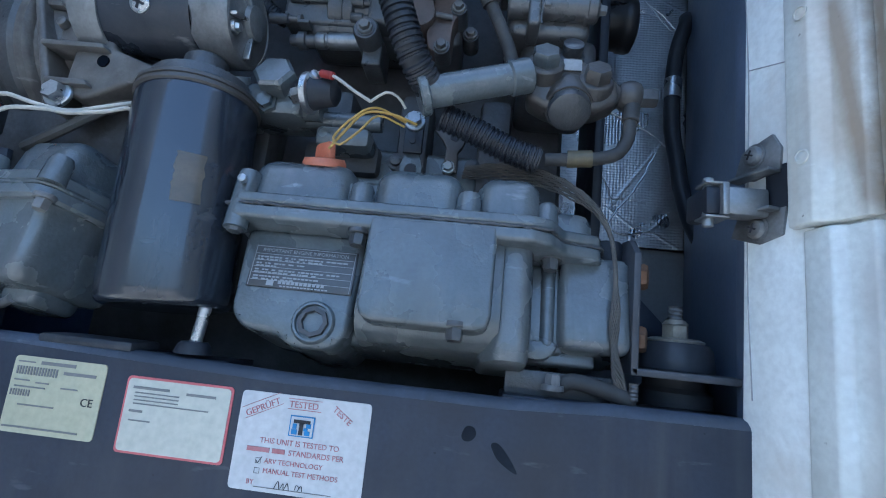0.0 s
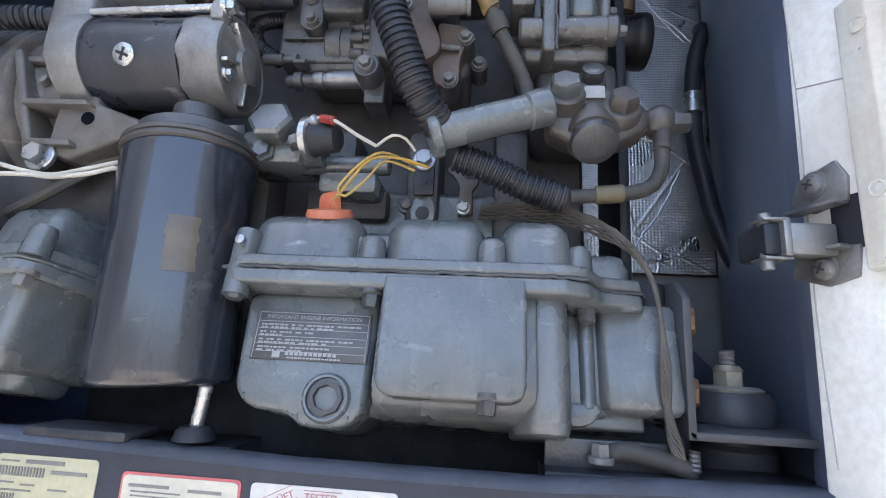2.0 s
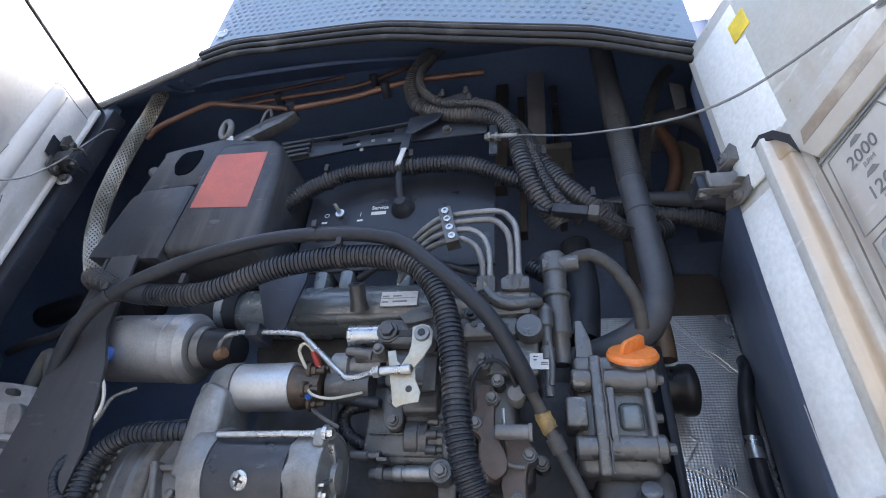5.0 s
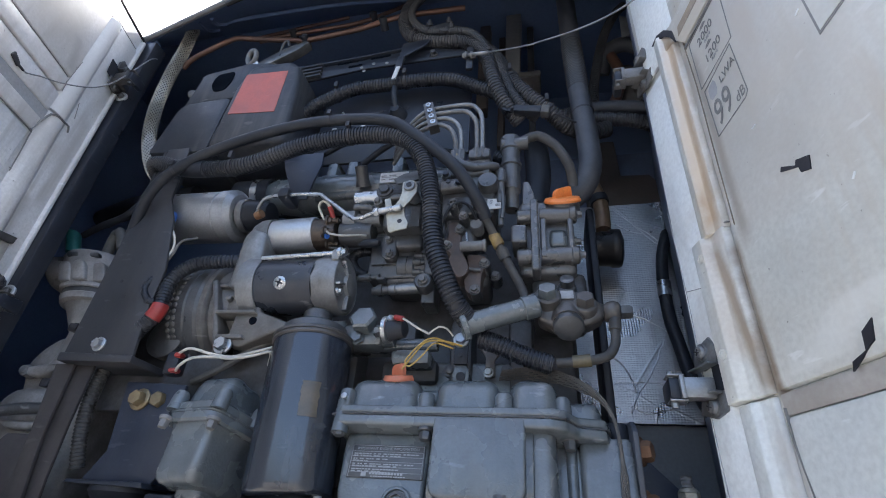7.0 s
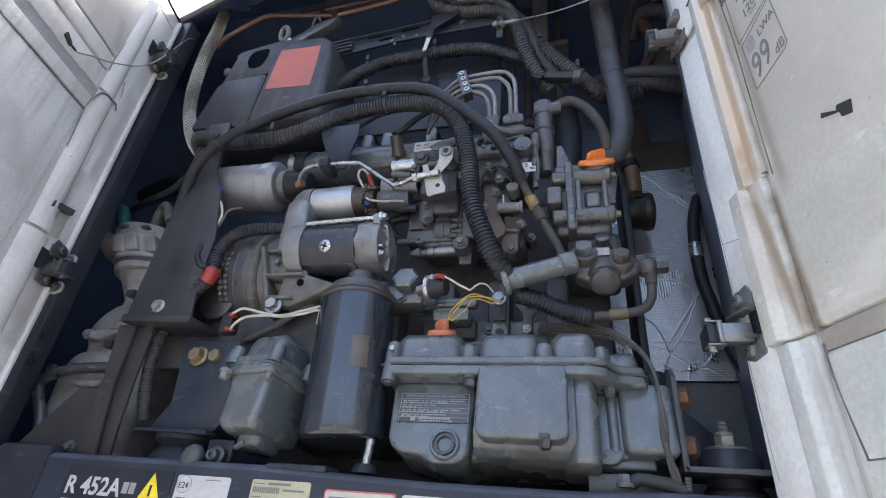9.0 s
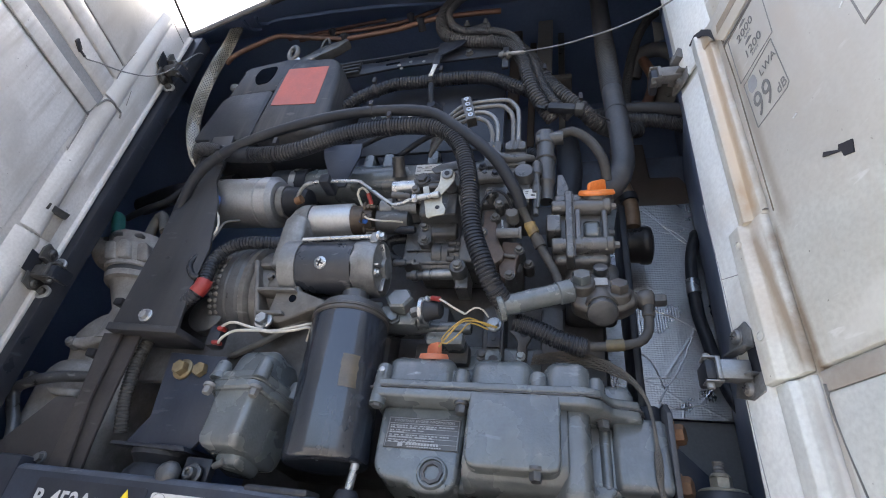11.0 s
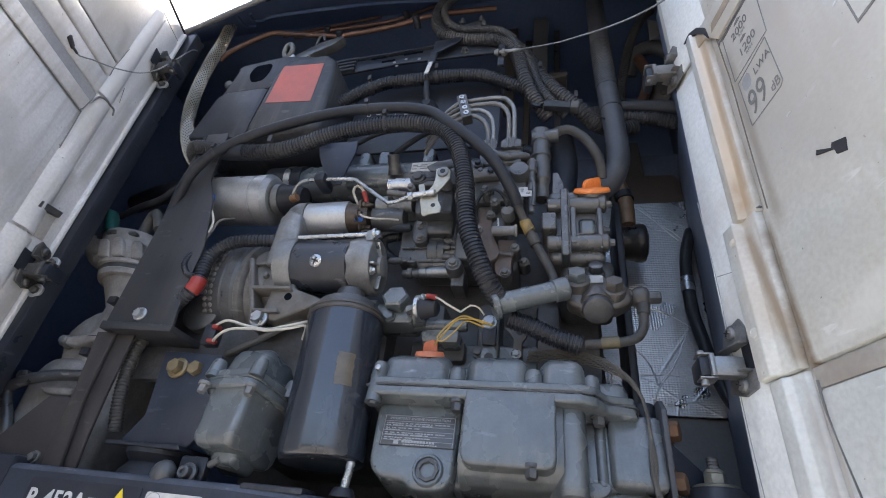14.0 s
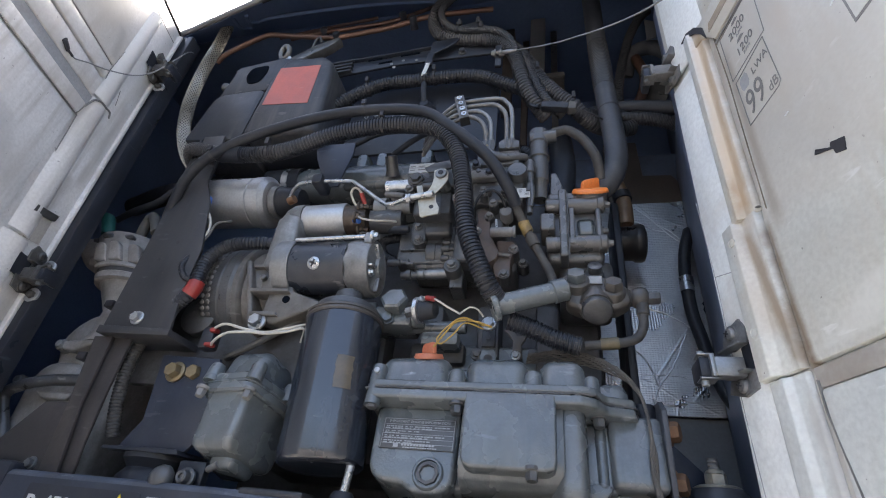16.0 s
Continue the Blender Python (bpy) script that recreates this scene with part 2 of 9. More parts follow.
def stained(m, d, strokes):
    """Runs of dirt, with some grey and paler ones, all with soft ragged edges: each along a line from (s, z) to (s, z)
    of a door's own plane, z over the sill.
    """
    n, ln = m.node_tree.nodes, m.node_tree.links.new
    b = n["Principled BSDF"]
    col = b.inputs["Base Color"].links[0].from_socket
    tc = n.new("ShaderNodeTexCoord")
    def mth(op, a, c=None, clamp=False):
        x = n.new("ShaderNodeMath")
        x.operation, x.use_clamp = op, clamp
        for i, v in enumerate((a, c)):
            if v is None:
                continue
            if hasattr(v, "is_output"):
                ln(v, x.inputs[i])
            else:
                x.inputs[i].default_value = v
        return x.outputs[0]
    dot = n.new("ShaderNodeVectorMath")
    dot.operation = "DOT_PRODUCT"
    ln(tc.outputs["Object"], dot.inputs[0])
    dot.inputs[1].default_value = (d[0], d[1], 0)
    sep = n.new("ShaderNodeSeparateXYZ")
    ln(tc.outputs["Object"], sep.inputs[0])
    s = mth("ADD", dot.outputs["Value"], 0.2)
    z = sep.outputs["Z"]
    nz = n.new("ShaderNodeTexNoise")
    nz.inputs["Scale"].default_value, nz.inputs["Detail"].default_value, nz.inputs["Roughness"].default_value = 28, 7, 0.65
    ln(tc.outputs["Object"], nz.inputs["Vector"])
    jitter = mth("SUBTRACT", nz.outputs["Fac"], 0.5)
    for s0, z0, s1, z1, w, c, k in strokes:
        t = mth("DIVIDE", mth("SUBTRACT", z, z0), z1 - z0)
        mid = mth("ADD", mth("MULTIPLY", t, s1 - s0), s0)
        off = mth("ADD", mth("ABSOLUTE", mth("SUBTRACT", s, mid)), mth("MULTIPLY", jitter, w * 1.6))
        near = mth("SUBTRACT", 1.35, mth("DIVIDE", off, w), True)
        ends = mth("MULTIPLY", mth("MULTIPLY", mth("ADD", t, 0.06), 9, True), mth("MULTIPLY", mth("SUBTRACT", 1.06, t), 9, True))
        x = n.new("ShaderNodeMix")
        x.data_type = "RGBA"
        ln(mth("MULTIPLY", mth("MULTIPLY", near, ends), k), x.inputs[0])
        ln(col, x.inputs[6])
        x.inputs[7].default_value = c + (1,)
        col = x.outputs[2]
    ln(col, b.inputs["Base Color"])
    return m
stained(DOORL, (0.2516, -0.9678), [(0.052, 0.80, 0.056, 0.70, 0.012, (0.3, 0.29, 0.28), 0.55), (0.03, 0.62, 0.02, 0.50, 0.02, (0.33, 0.32, 0.31), 0.5), (0.088, 0.93, 0.10, 1.20, 0.02, (0.62, 0.62, 0.6), 0.5),
    (0.13, 1.09, 0.115, 1.03, 0.010, (0.36, 0.36, 0.35), 0.5), (0.16, 0.72, 0.20, 0.80, 0.02, (0.42, 0.42, 0.42), 0.45), (0.028, 0.99, 0.030, 0.80, 0.010, (0.42, 0.41, 0.39), 0.6), (0.24, 0.60, 0.27, 0.85, 0.05, (0.46, 0.46, 0.46), 0.35)])
TAN, BRN, GRY = (0.37, 0.27, 0.17), (0.2, 0.15, 0.1), (0.36, 0.34, 0.31)
stained(DOOR, (0.318, -0.948), [(0.069, 0.645, 0.074, 0.95, 0.0105, TAN, 0.92), (0.087, 0.64, 0.092, 0.91, 0.006, BRN, 0.5), (0.062, 0.63, 0.080, 0.485, 0.007, BRN, 0.75), (0.058, 0.645, 0.066, 0.52, 0.016, TAN, 0.35),
    (0.084, 0.47, 0.074, 0.25, 0.010, GRY, 0.6), (0.089, 0.475, 0.085, 0.625, 0.0075, BRN, 0.85), (0.15, 0.72, 0.15, 0.95, 0.06, (0.5, 0.46, 0.39), 0.4), (0.066, 0.7, 0.068, 0.93, 0.0045, (0.55, 0.47, 0.36), 0.7), (0.105, 0.86, 0.103, 0.62, 0.007, BRN, 0.6), (0.13, 0.62, 0.15, 0.95, 0.05, (0.42, 0.40, 0.36), 0.45), (0.19, 0.62, 0.20, 0.95, 0.05, (0.44, 0.42, 0.38), 0.4), (0.29, 0.62, 0.30, 0.95, 0.08, (0.48, 0.465, 0.43), 0.35),
    (0.084, 0.55, 0.090, 0.48, 0.006, BRN, 0.6), (0.28, 0.1, 0.24, 0.46, 0.07, (0.45, 0.46, 0.43), 0.5), (0.12, 0.49, 0.20, 0.53, 0.03, (0.66, 0.68, 0.66), 0.5)])
CLEAN = mat("clean white door edge", (0.70, 0.73, 0.725), 0.4, 0.0, 0.07, (0.5, 0.48, 0.44), 0.15, 14, 200, 0.08)
STAINB = mat("brown grime stain", (0.30, 0.245, 0.18), 0.6, 0.0, 0.4, (0.52, 0.48, 0.41), 0.5, 30, 200, 0.2)
# Door paint made greyer for facets that catch less light.
FACETSHADE = mat("door paint with facet shade in grey", (0.40, 0.385, 0.355), 0.55, 0.0, 0.15, (0.3, 0.27, 0.23), 0.35, 16, 200, 0.1)
GRIME = mat("dark grime", (0.16, 0.135, 0.105), 0.7, 0.0, 0.25, (0.3, 0.27, 0.22), 0.4, 22, 200, 0.2)
PAPER = mat("white label", (0.5, 0.505, 0.505), 0.4, 0.0, 0.05, (0.5, 0.5, 0.48), 0.2, 30, 200, 0.02)
CREAM = mat("pale yellow label", (0.42, 0.41, 0.285), 0.4, 0.0, 0.06, (0.45, 0.44, 0.33), 0.25, 30, 200, 0.02)
CREAMW = mat("cream white label", (0.48, 0.48, 0.41), 0.4, 0.0, 0.06, (0.5, 0.5, 0.44), 0.2, 30, 200, 0.02)
# Print colour; also paints the shade of holes and slots that are not cut.
INK = mat("dark print and painted hole shade", (0.03, 0.03, 0.035), 0.5, spec=0.3)
INKG = mat("grey print", (0.17, 0.17, 0.165), 0.5)
# Engraving colour; on the left door it also paints the groove's shade.
INKL = mat("pale engraving and groove shade", (0.30, 0.31, 0.32), 0.5, 0.0, 0.15)
BARREL = mat("worn black barrel paint", (0.022, 0.027, 0.038), 0.32, 0.0, 0.3, (0.05, 0.05, 0.052), 0.4, 26, 300, 0.2, 0.0, None, (0.16, 0.16, 0.16))
INKR = mat("faded red print", (0.36, 0.13, 0.14), 0.5, 0.0, 0.2, (0.42, 0.25, 0.25), 0.45, 90)
INKB = mat("blue print", (0.035, 0.19, 0.42), 0.5)
BORDER = mat("rosy border print", (0.50, 0.12, 0.13), 0.5, 0.0, 0.15)
SIGNY = mat("yellow sign", (0.75, 0.58, 0.03), 0.4)
DUSTWALL = mat("dusty brown partition", (0.066, 0.058, 0.054), 0.6, 0.0, 0.3, (0.07, 0.055, 0.05), 0.4, 16, 200, 0.15)
GREYW = mat("light grey wall paint", (0.17, 0.175, 0.18), 0.5, 0.0, 0.15, (0.11, 0.1, 0.095), 0.35, 12, 200, 0.1)
SLEEVE = mat("brown braided sleeve", (0.078, 0.072, 0.064), 0.7, 0.0, 0.3, (0.13, 0.115, 0.098), 0.4, 60, 400, 0.4)
# Near-black colour that stands in for the shade inside uncut holes.
HOLESHADE = mat("painted hole shade", (0.006, 0.008, 0.012), 0.6, spec=0.0)
SEAL = mat("black rubber seal", (0.02, 0.02, 0.022), 0.45, 0.0, 0.25, (0.08, 0.08, 0.08), 0.25, 30, spec=0.3)
ROOF = mat("dimpled blue-grey panel", (0.14, 0.20, 0.27), 0.4, 0.0, 0.12, (0.16, 0.18, 0.2), 0.3, 12)
# Grey chosen for how much light the unseen ground bounces up.
GROUNDM = mat("plain grey ground", (0.17, 0.165, 0.158), 0.85, 0.0, 0.25, (0.12, 0.115, 0.11), 0.3, 0.7, 90, 0.4)
PULLEY = mat("black pulley", (0.018, 0.018, 0.02), 0.35, spec=0.3)

def foil_mat():
    m = mat("foil insulation", (0.40, 0.41, 0.425), 0.30, 0.92, 0.12, (0.22, 0.22, 0.225), 0.35, 9, 300, 0.05)
    n, ln = m.node_tree.nodes, m.node_tree.links.new
    b = n["Principled BSDF"]
    tc = n.new("ShaderNodeTexCoord")
    def scaled(src, k):
        x = n.new("ShaderNodeMath")
        x.operation = "MULTIPLY"
        x.inputs[1].default_value = k
        ln(src, x.inputs[0])
        return x.outputs[0]
    def added(a, c):
        x = n.new("ShaderNodeMath")
        ln(a, x.inputs[0]), ln(c, x.inputs[1])
        return x.outputs[0]
    waves = []
    for axis, share, size in (("X", 0.35, 74), ("Z", 0.75, 84)):
        w = n.new("ShaderNodeTexWave")
        w.bands_direction = axis
        w.inputs["Scale"].default_value, w.inputs["Distortion"].default_value, w.inputs["Detail"].default_value = size, 2.2, 3
        ln(tc.outputs["Object"], w.inputs["Vector"])
        waves.append(scaled(w.outputs["Fac"], share))
    dent = n.new("ShaderNodeTexNoise")
    dent.inputs["Scale"].default_value, dent.inputs["Detail"].default_value = 16, 4
    ln(tc.outputs["Object"], dent.inputs["Vector"])
    v = n.new("ShaderNodeTexVoronoi")
    v.feature = "DISTANCE_TO_EDGE"
    v.inputs["Scale"].default_value = 8
    ln(tc.outputs["Object"], v.inputs["Vector"])
    r = n.new("ShaderNodeMapRange")
    r.inputs["From Max"].default_value, r.inputs["To Min"].default_value, r.inputs["To Max"].default_value = 0.02, 1.2, 0.0
    ln(v.outputs["Distance"], r.inputs["Value"])
    high = added(added(added(waves[0], waves[1]), scaled(dent.outputs["Fac"], 7.0)), r.outputs[0])
    bp = n.new("ShaderNodeBump")
    bp.inputs["Strength"].default_value, bp.inputs["Distance"].default_value = 0.42, 0.0009
    ln(high, bp.inputs["Height"])
    ln(bp.outputs[0], b.inputs["Normal"])
    return m
FOIL = foil_mat()
# Creases are raised threads in a paler tone than the panel.
CREASE = mat("paler foil crease", (0.5, 0.51, 0.52), 0.35, 0.8, 0.1, (0.4, 0.4, 0.4), 0.3, 90, 300, 0.05)

def braid_mat():
    m = mat("braided steel sleeve", (0.33, 0.32, 0.29), 0.4, 0.6, 0.15, (0.2, 0.18, 0.14), 0.35, 40, 300, 0.1)
    return m
BRAID = braid_mat()

# ---- mesh helpers ----
def B():
    return bmesh.new()

ORIGIN = {}
def thing(name, origin, label, category, group="", kind=""):
    ob = new(name)
    ob.empty_display_size = 0.02
    ob.location = origin
    ORIGIN[ob.name] = Vector(origin)
    return tagged(ob, label, category, group, kind)

def part(name, bm, material, parent=None, label="", angle=38):
    if parent is not None:
        o = ORIGIN[parent.name]
        bmesh.ops.translate(bm, verts=bm.verts, vec=-o)
    bmesh.ops.recalc_face_normals(bm, faces=bm.faces)
    me = bpy.data.meshes.new(name)
    bm.to_mesh(me)
    bm.free()
    me.materials.append(material)
    me.shade_smooth()
    me.set_sharp_from_angle(angle=radians(angle))
    ob = new(name, me)
    if parent is not None:
        ob.parent = parent
        ORIGIN[ob.name] = o
    if label:
        ob["label"] = label
    return ob

def solo(name, bm, material, label, category, group="", kind="", angle=38):
    """A thing of one mesh, with its origin at its lowest middle."""
    c = [v.co for v in bm.verts]
    o = Vector(((min(v.x for v in c) + max(v.x for v in c)) / 2, (min(v.y for v in c) + max(v.y for v in c)) / 2, min(v.z for v in c)))
    bmesh.ops.translate(bm, verts=bm.verts, vec=-o)
    ob = part(name, bm, material, None, "", angle)
    ob.location = o
    ORIGIN[ob.name] = o
    return tagged(ob, label, category, group, kind)

def box(bm, x0, x1, y0, y1, z0, z1, bev=0.0, seg=2):
    r = bmesh.ops.create_cube(bm, size=1.0)
    vs = r["verts"]
    for v in vs:
        v.co = Vector(((x0 + x1) / 2 + v.co.x * (x1 - x0), (y0 + y1) / 2 + v.co.y * (y1 - y0), (z0 + z1) / 2 + v.co.z * (z1 - z0)))
    if bev:
        es = list({e for v in vs for e in v.link_edges})
        vs = bmesh.ops.bevel(bm, geom=es, offset=bev, segments=seg, affect="EDGES", profile=0.5)["verts"]
    return vs

def lathe(bm, p, axis, prof, seg=20, spin=0.0):
    """Turns a profile of (radius, height) round the axis that starts at p."""
    p, a = Vector(p), Vector(axis).normalized()
    q = a.to_track_quat("Z", "X")
    rings = []
    for r, h in prof:
        ring = []
        for i in range(seg):
            t = 2 * math.pi * i / seg + spin
            ring.append(bm.verts.new(p + q @ Vector((r * math.cos(t), r * math.sin(t), h))))
        rings.append(ring)
    for a0, b0 in zip(rings, rings[1:]):
        for i in range(seg):
            j = (i + 1) % seg
            bm.faces.new((a0[i], a0[j], b0[j], b0[i]))
    for ring, flip in ((rings[0], True), (rings[-1], False)):
        bm.faces.new(ring[::-1] if flip else ring)

def rod(bm, p0, p1, r, seg=14, bev=0.0, r1=None):
    p0, p1 = Vector(p0), Vector(p1)
    h, r1 = (p1 - p0).length, r if r1 is None else r1
    prof = [(r - bev, 0), (r, bev), (r1, h - bev), (r1 - bev, h)] if bev else [(r, 0), (r1, h)]
    lathe(bm, p0, p1 - p0, prof, seg)

def hexbolt(bm, p, axis, r=0.008, h=0.006, washer=True, spin=0.2):
    a = Vector(axis).normalized()
    p = Vector(p)
    if washer:
        lathe(bm, p - a * 0.002, a, [(r * 1.35, 0), (r * 1.35, 0.0032), (r * 1.25, 0.004)], 18)
        p = p + a * 0.0018
    lathe(bm, p - a * 0.002, a, [(r, 0), (r, h * 0.9), (r * 0.86, h + 0.002)], 6, spin)

def prism(bm, pts, y0, y1, bev=0.0, seg=2, axes="xyz"):
    """An outline in x and z drawn out from y0 to y1."""
    def place(u, d, w):
        return {"xyz": (u, d, w), "yxz": (d, u, w), "xzy": (u, w, d)}[axes]
    a = [bm.verts.new(place(u, y0, w)) for u, w in pts]
    b = [bm.verts.new(place(u, y1, w)) for u, w in pts]
    fs = [bm.faces.new(a), bm.faces.new(b[::-1])]
    for i in range(len(pts)):
        j = (i + 1) % len(pts)
        fs.append(bm.faces.new((a[j], a[i], b[i], b[j])))
    bmesh.ops.recalc_face_normals(bm, faces=fs)
    if bev:
        es = list({e for f in fs for e in f.edges})
        bmesh.ops.bevel(bm, geom=es, offset=bev, segments=seg, affect="EDGES", profile=0.5)

def rounded(pts, r, n=5):
    """An outline with its corners rounded off."""
    out = []
    ps = [Vector((x, y)) for x, y in pts]
    for i, q in enumerate(ps):
        a, b = ps[i - 1] - q, ps[(i + 1) % len(ps)] - q
        a, b = q + a.normalized() * min(r, a.length * 0.45), q + b.normalized() * min(r, b.length * 0.45)
        out += [a * (1 - t) ** 2 + q * 2 * t * (1 - t) + b * t * t for t in [k / n for k in range(n + 1)]]
    return out
def spline(pts, step):
    ps = [Vector(p) for p in pts]
    ps = [ps[0] * 2 - ps[1]] + ps + [ps[-1] * 2 - ps[-2]]
    out = []
    for i in range(1, len(ps) - 2):
        p0, p1, p2, p3 = ps[i - 1:i + 3]
        n = max(2, int((p2 - p1).length / step))
        for k in range(n):
            t = k / n
            out.append(0.5 * (2 * p1 + (p2 - p0) * t + (2 * p0 - 5 * p1 + 4 * p2 - p3) * t * t + (3 * p1 - p0 - 3 * p2 + p3) * t ** 3))
    return out + [ps[-2]]

def tube(bm, pts, r, seg=12, pitch=0.0, deep=0.12, step=0.01, sharp=False):
    """A hose, pipe or cable along a smooth line; with a pitch it is corrugated."""
    line = [Vector(p) for p in pts] if sharp else spline(pts, step)
    if pitch:
        s = [0.0]
        for a, b in zip(line, line[1:]):
            s.append(s[-1] + (b - a).length)
        n = int(s[-1] / pitch)
        xs = [(i + f) * pitch for i in range(n) for f in (0.0, 0.42, 0.55, 0.87)]
        co = np.array([tuple(v) for v in line])
        line = [Vector((np.interp(x, s, co[:, 0]), np.interp(x, s, co[:, 1]), np.interp(x, s, co[:, 2]))) for x in xs]
        rad = [r, r, r * (1 - deep), r * (1 - deep)] * n
    else:
        rad = [r] * len(line)
    up = None
    rings = []
    for i, p in enumerate(line):
        d = (line[min(i + 1, len(line) - 1)] - line[max(i - 1, 0)]).normalized()
        if up is None:
            up = d.orthogonal().normalized()
        up = (up - d * up.dot(d)).normalized()
        side = d.cross(up)
        rings.append([bm.verts.new(p + (up * math.cos(2 * math.pi * k / seg) + side * math.sin(2 * math.pi * k / seg)) * rad[i]) for k in range(seg)])
    for a, b in zip(rings, rings[1:]):
        for k in range(seg):
            j = (k + 1) % seg
            bm.faces.new((a[k], a[j], b[j], b[k]))
    bm.faces.new(rings[0][::-1]), bm.faces.new(rings[-1])

def tilt(bm, deg, pivot):
    """Leans what has been built back from the opening."""
    bmesh.ops.rotate(bm, cent=Vector(pivot), matrix=Matrix.Rotation(radians(-deg), 3, "X"), verts=bm.verts)

def turned(bm, m):
    bmesh.ops.transform(bm, matrix=m, verts=bm.verts)

def text(name, s, size, m, material, parent, bold=0.0, label=""):
    """Lettering as thin raised mesh, in the plane of the matrix."""
    cu = bpy.data.curves.new(name, "FONT")
    cu.body, cu.size, cu.extrude, cu.offset, cu.resolution_u = s, size, 0.0002, bold, 3
    tmp = new("tmp", cu)
    me = bpy.data.meshes.new_from_object(tmp)
    bpy.data.objects.remove(tmp), bpy.data.curves.remove(cu)
    bm = B()
    bm.from_mesh(me)
    bpy.data.meshes.remove(me)
    turned(bm, m)
    return part(name, bm, material, parent, label)

FRONT = pose(0, 0, 0, 90)
def front(x, y, z, spin=0):
    return Matrix.Translation((x, y, z)) @ FRONT @ pose(0, 0, 0, 0, 0, spin)

# ---- setting: ground and the unit's housing ----
# Ground out of view, there for the light it throws back.
bm = B()
bmesh.ops.create_grid(bm, x_segments=8, y_segments=8, size=400)
solo("ground", bm, GROUNDM, "plain grey ground out of view", "ground", kind="structure")

def wall(name, x0, x1, y0, y1, z0, z1, m, label, bev=0.0):
    bm = B()
    box(bm, x0, x1, y0, y1, z0, z1, bev)
    return solo(name, bm, m, label, "wall", kind="structure")

wall("wall_back", -1.2, 0.46, 0.86, 0.9, 1.6, 3.04, DARKIN, "black rear bulkhead of the engine bay")
wall("wall_left", -1.2, -1.16, 0.36, 0.86, 1.6, 3.045, DARKIN, "black side wall of the engine bay")
bm = B()
prism(bm, [(0.243, 0.373), (0.277, 0.56), (0.288, 0.61), (0.33, 0.66), (0.362, 0.86), (0.392, 0.86), (0.392, 0.373)], 1.6, 2.50, 0, axes="xzy")
prism(bm, [(0.352, 0.373), (0.362, 0.86), (0.392, 0.86), (0.392, 0.373)], 2.496, 3.03, 0, axes="xzy")
solo("wall_right", bm, DARK, "dark blue side wall of the engine bay", "wall", kind="structure")
wall("floor", -1.16, 0.362, 0.372, 0.86, 1.60, 1.68, BLOCK, "dark floor pan of the engine bay")

# jambs of the opening
bm = B()
prism(bm, [(-0.757, 0.372), (-0.757, 0.340), (-0.730, 0.340), (-0.730, 0.372)], 1.62, 2.755, 0.004, axes="xzy")
jl = solo("jamb_left", bm, BLACK, "black painted steel door jamb", "jamb", kind="structure")
wall("wall_front_left", -1.16, -0.759, 0.350, 0.372, 1.6, 2.79, DARKIN, "black front return of the housing")
bm = B()
prism(bm, [(0.229, 0.372), (0.229, 0.344), (0.392, 0.344), (0.392, 0.372)], 1.62, 2.66, 0.003, axes="xzy")
solo("jamb_right", bm, DARK, "dark painted steel door jamb", "jamb", kind="structure")

# roof: a front edge that bows forward, a slope and a flat top
def roof_edge(x):
    xs = (-1.16, -0.74, -0.496, -0.206, 0.098, 0.23, 0.34)
    return Vector((x, np.interp(x, xs, (0.40, 0.345, 0.302, 0.285, 0.305, 0.335, 0.36)), np.interp(x, xs, (2.72, 2.775, 2.803, 2.758, 2.697, 2.675, 2.655))))
bm = B()
cols = []
for i in range(41):
    e = roof_edge(-1.23 + 1.66 * i / 40)
    col = [e, e + Vector((0, 0.03, 0.05)), Vector((e.x, 0.5, 3.0)), Vector((e.x, 0.93, 3.02))]
    cols.append([[bm.verts.new(p + Vector((0, 0, d))) for p in col] for d in (0.0, 0.014)])
for a, b in zip(cols, cols[1:]):
    for k in (0, 1):
        for j in range(3):
            bm.faces.new((a[k][j], a[k][j + 1], b[k][j + 1], b[k][j]))
    bm.faces.new((a[0][0], a[1][0], b[1][0], b[0][0]))
    bm.faces.new((a[0][3], a[1][3], b[1][3], b[0][3]))
solo("roof", bm, DARKIN, "dark moulded roof of the unit", "roof", kind="structure")

beads = thing("roof_beads", (-0.5, 0.42, 2.88), "pressed dark beads under the moulded roof", "panel", kind="structure")
for pts in ([(-0.628, 2.829), (-0.652, 2.862), (-0.638, 2.882), (-0.607, 2.884), (-0.368, 2.92), (-0.2, 2.94)], [(-0.651, 2.811), (-0.682, 2.86), (-0.690, 2.885), (-0.676, 2.897)]):
    bm = B()
    line = []
    for x, z in pts:
        p = roof_edge(x) + Vector((0, 0.03, 0.05))
        line.append((x, p.y + (0.5 - p.y) * (z - p.z) / (3.0 - p.z) + 0.003, z))
    tube(bm, line, 0.0045, 8, step=0.02)
    part("bead", bm, DARKIN, beads)

seal = thing("roof_seal", (-0.2, 0.29, 2.75), "double-lipped black rubber seal along the roof edge", "seal", kind="structure")
for dy, dz, r in ((-0.004, -0.003, 0.0050), (-0.008, 0.008, 0.0048), (-0.011, 0.0185, 0.0040), (-0.011, 0.026, 0.0030)):
    bm = B()
    tube(bm, [roof_edge(x) + Vector((0, dy, dz)) for x in np.linspace(-0.55, 0.245, 12)], r, 10, step=0.03)
    part("lip", bm, SEAL, seal)
bm = B()
tube(bm, [roof_edge(x) + Vector((0, -0.006, 0.004)) for x in np.linspace(-0.78, -0.54, 6)], 0.006, 8, step=0.03)
part("edge_trim", bm, GREYW, seal, "pale grey edge trim")

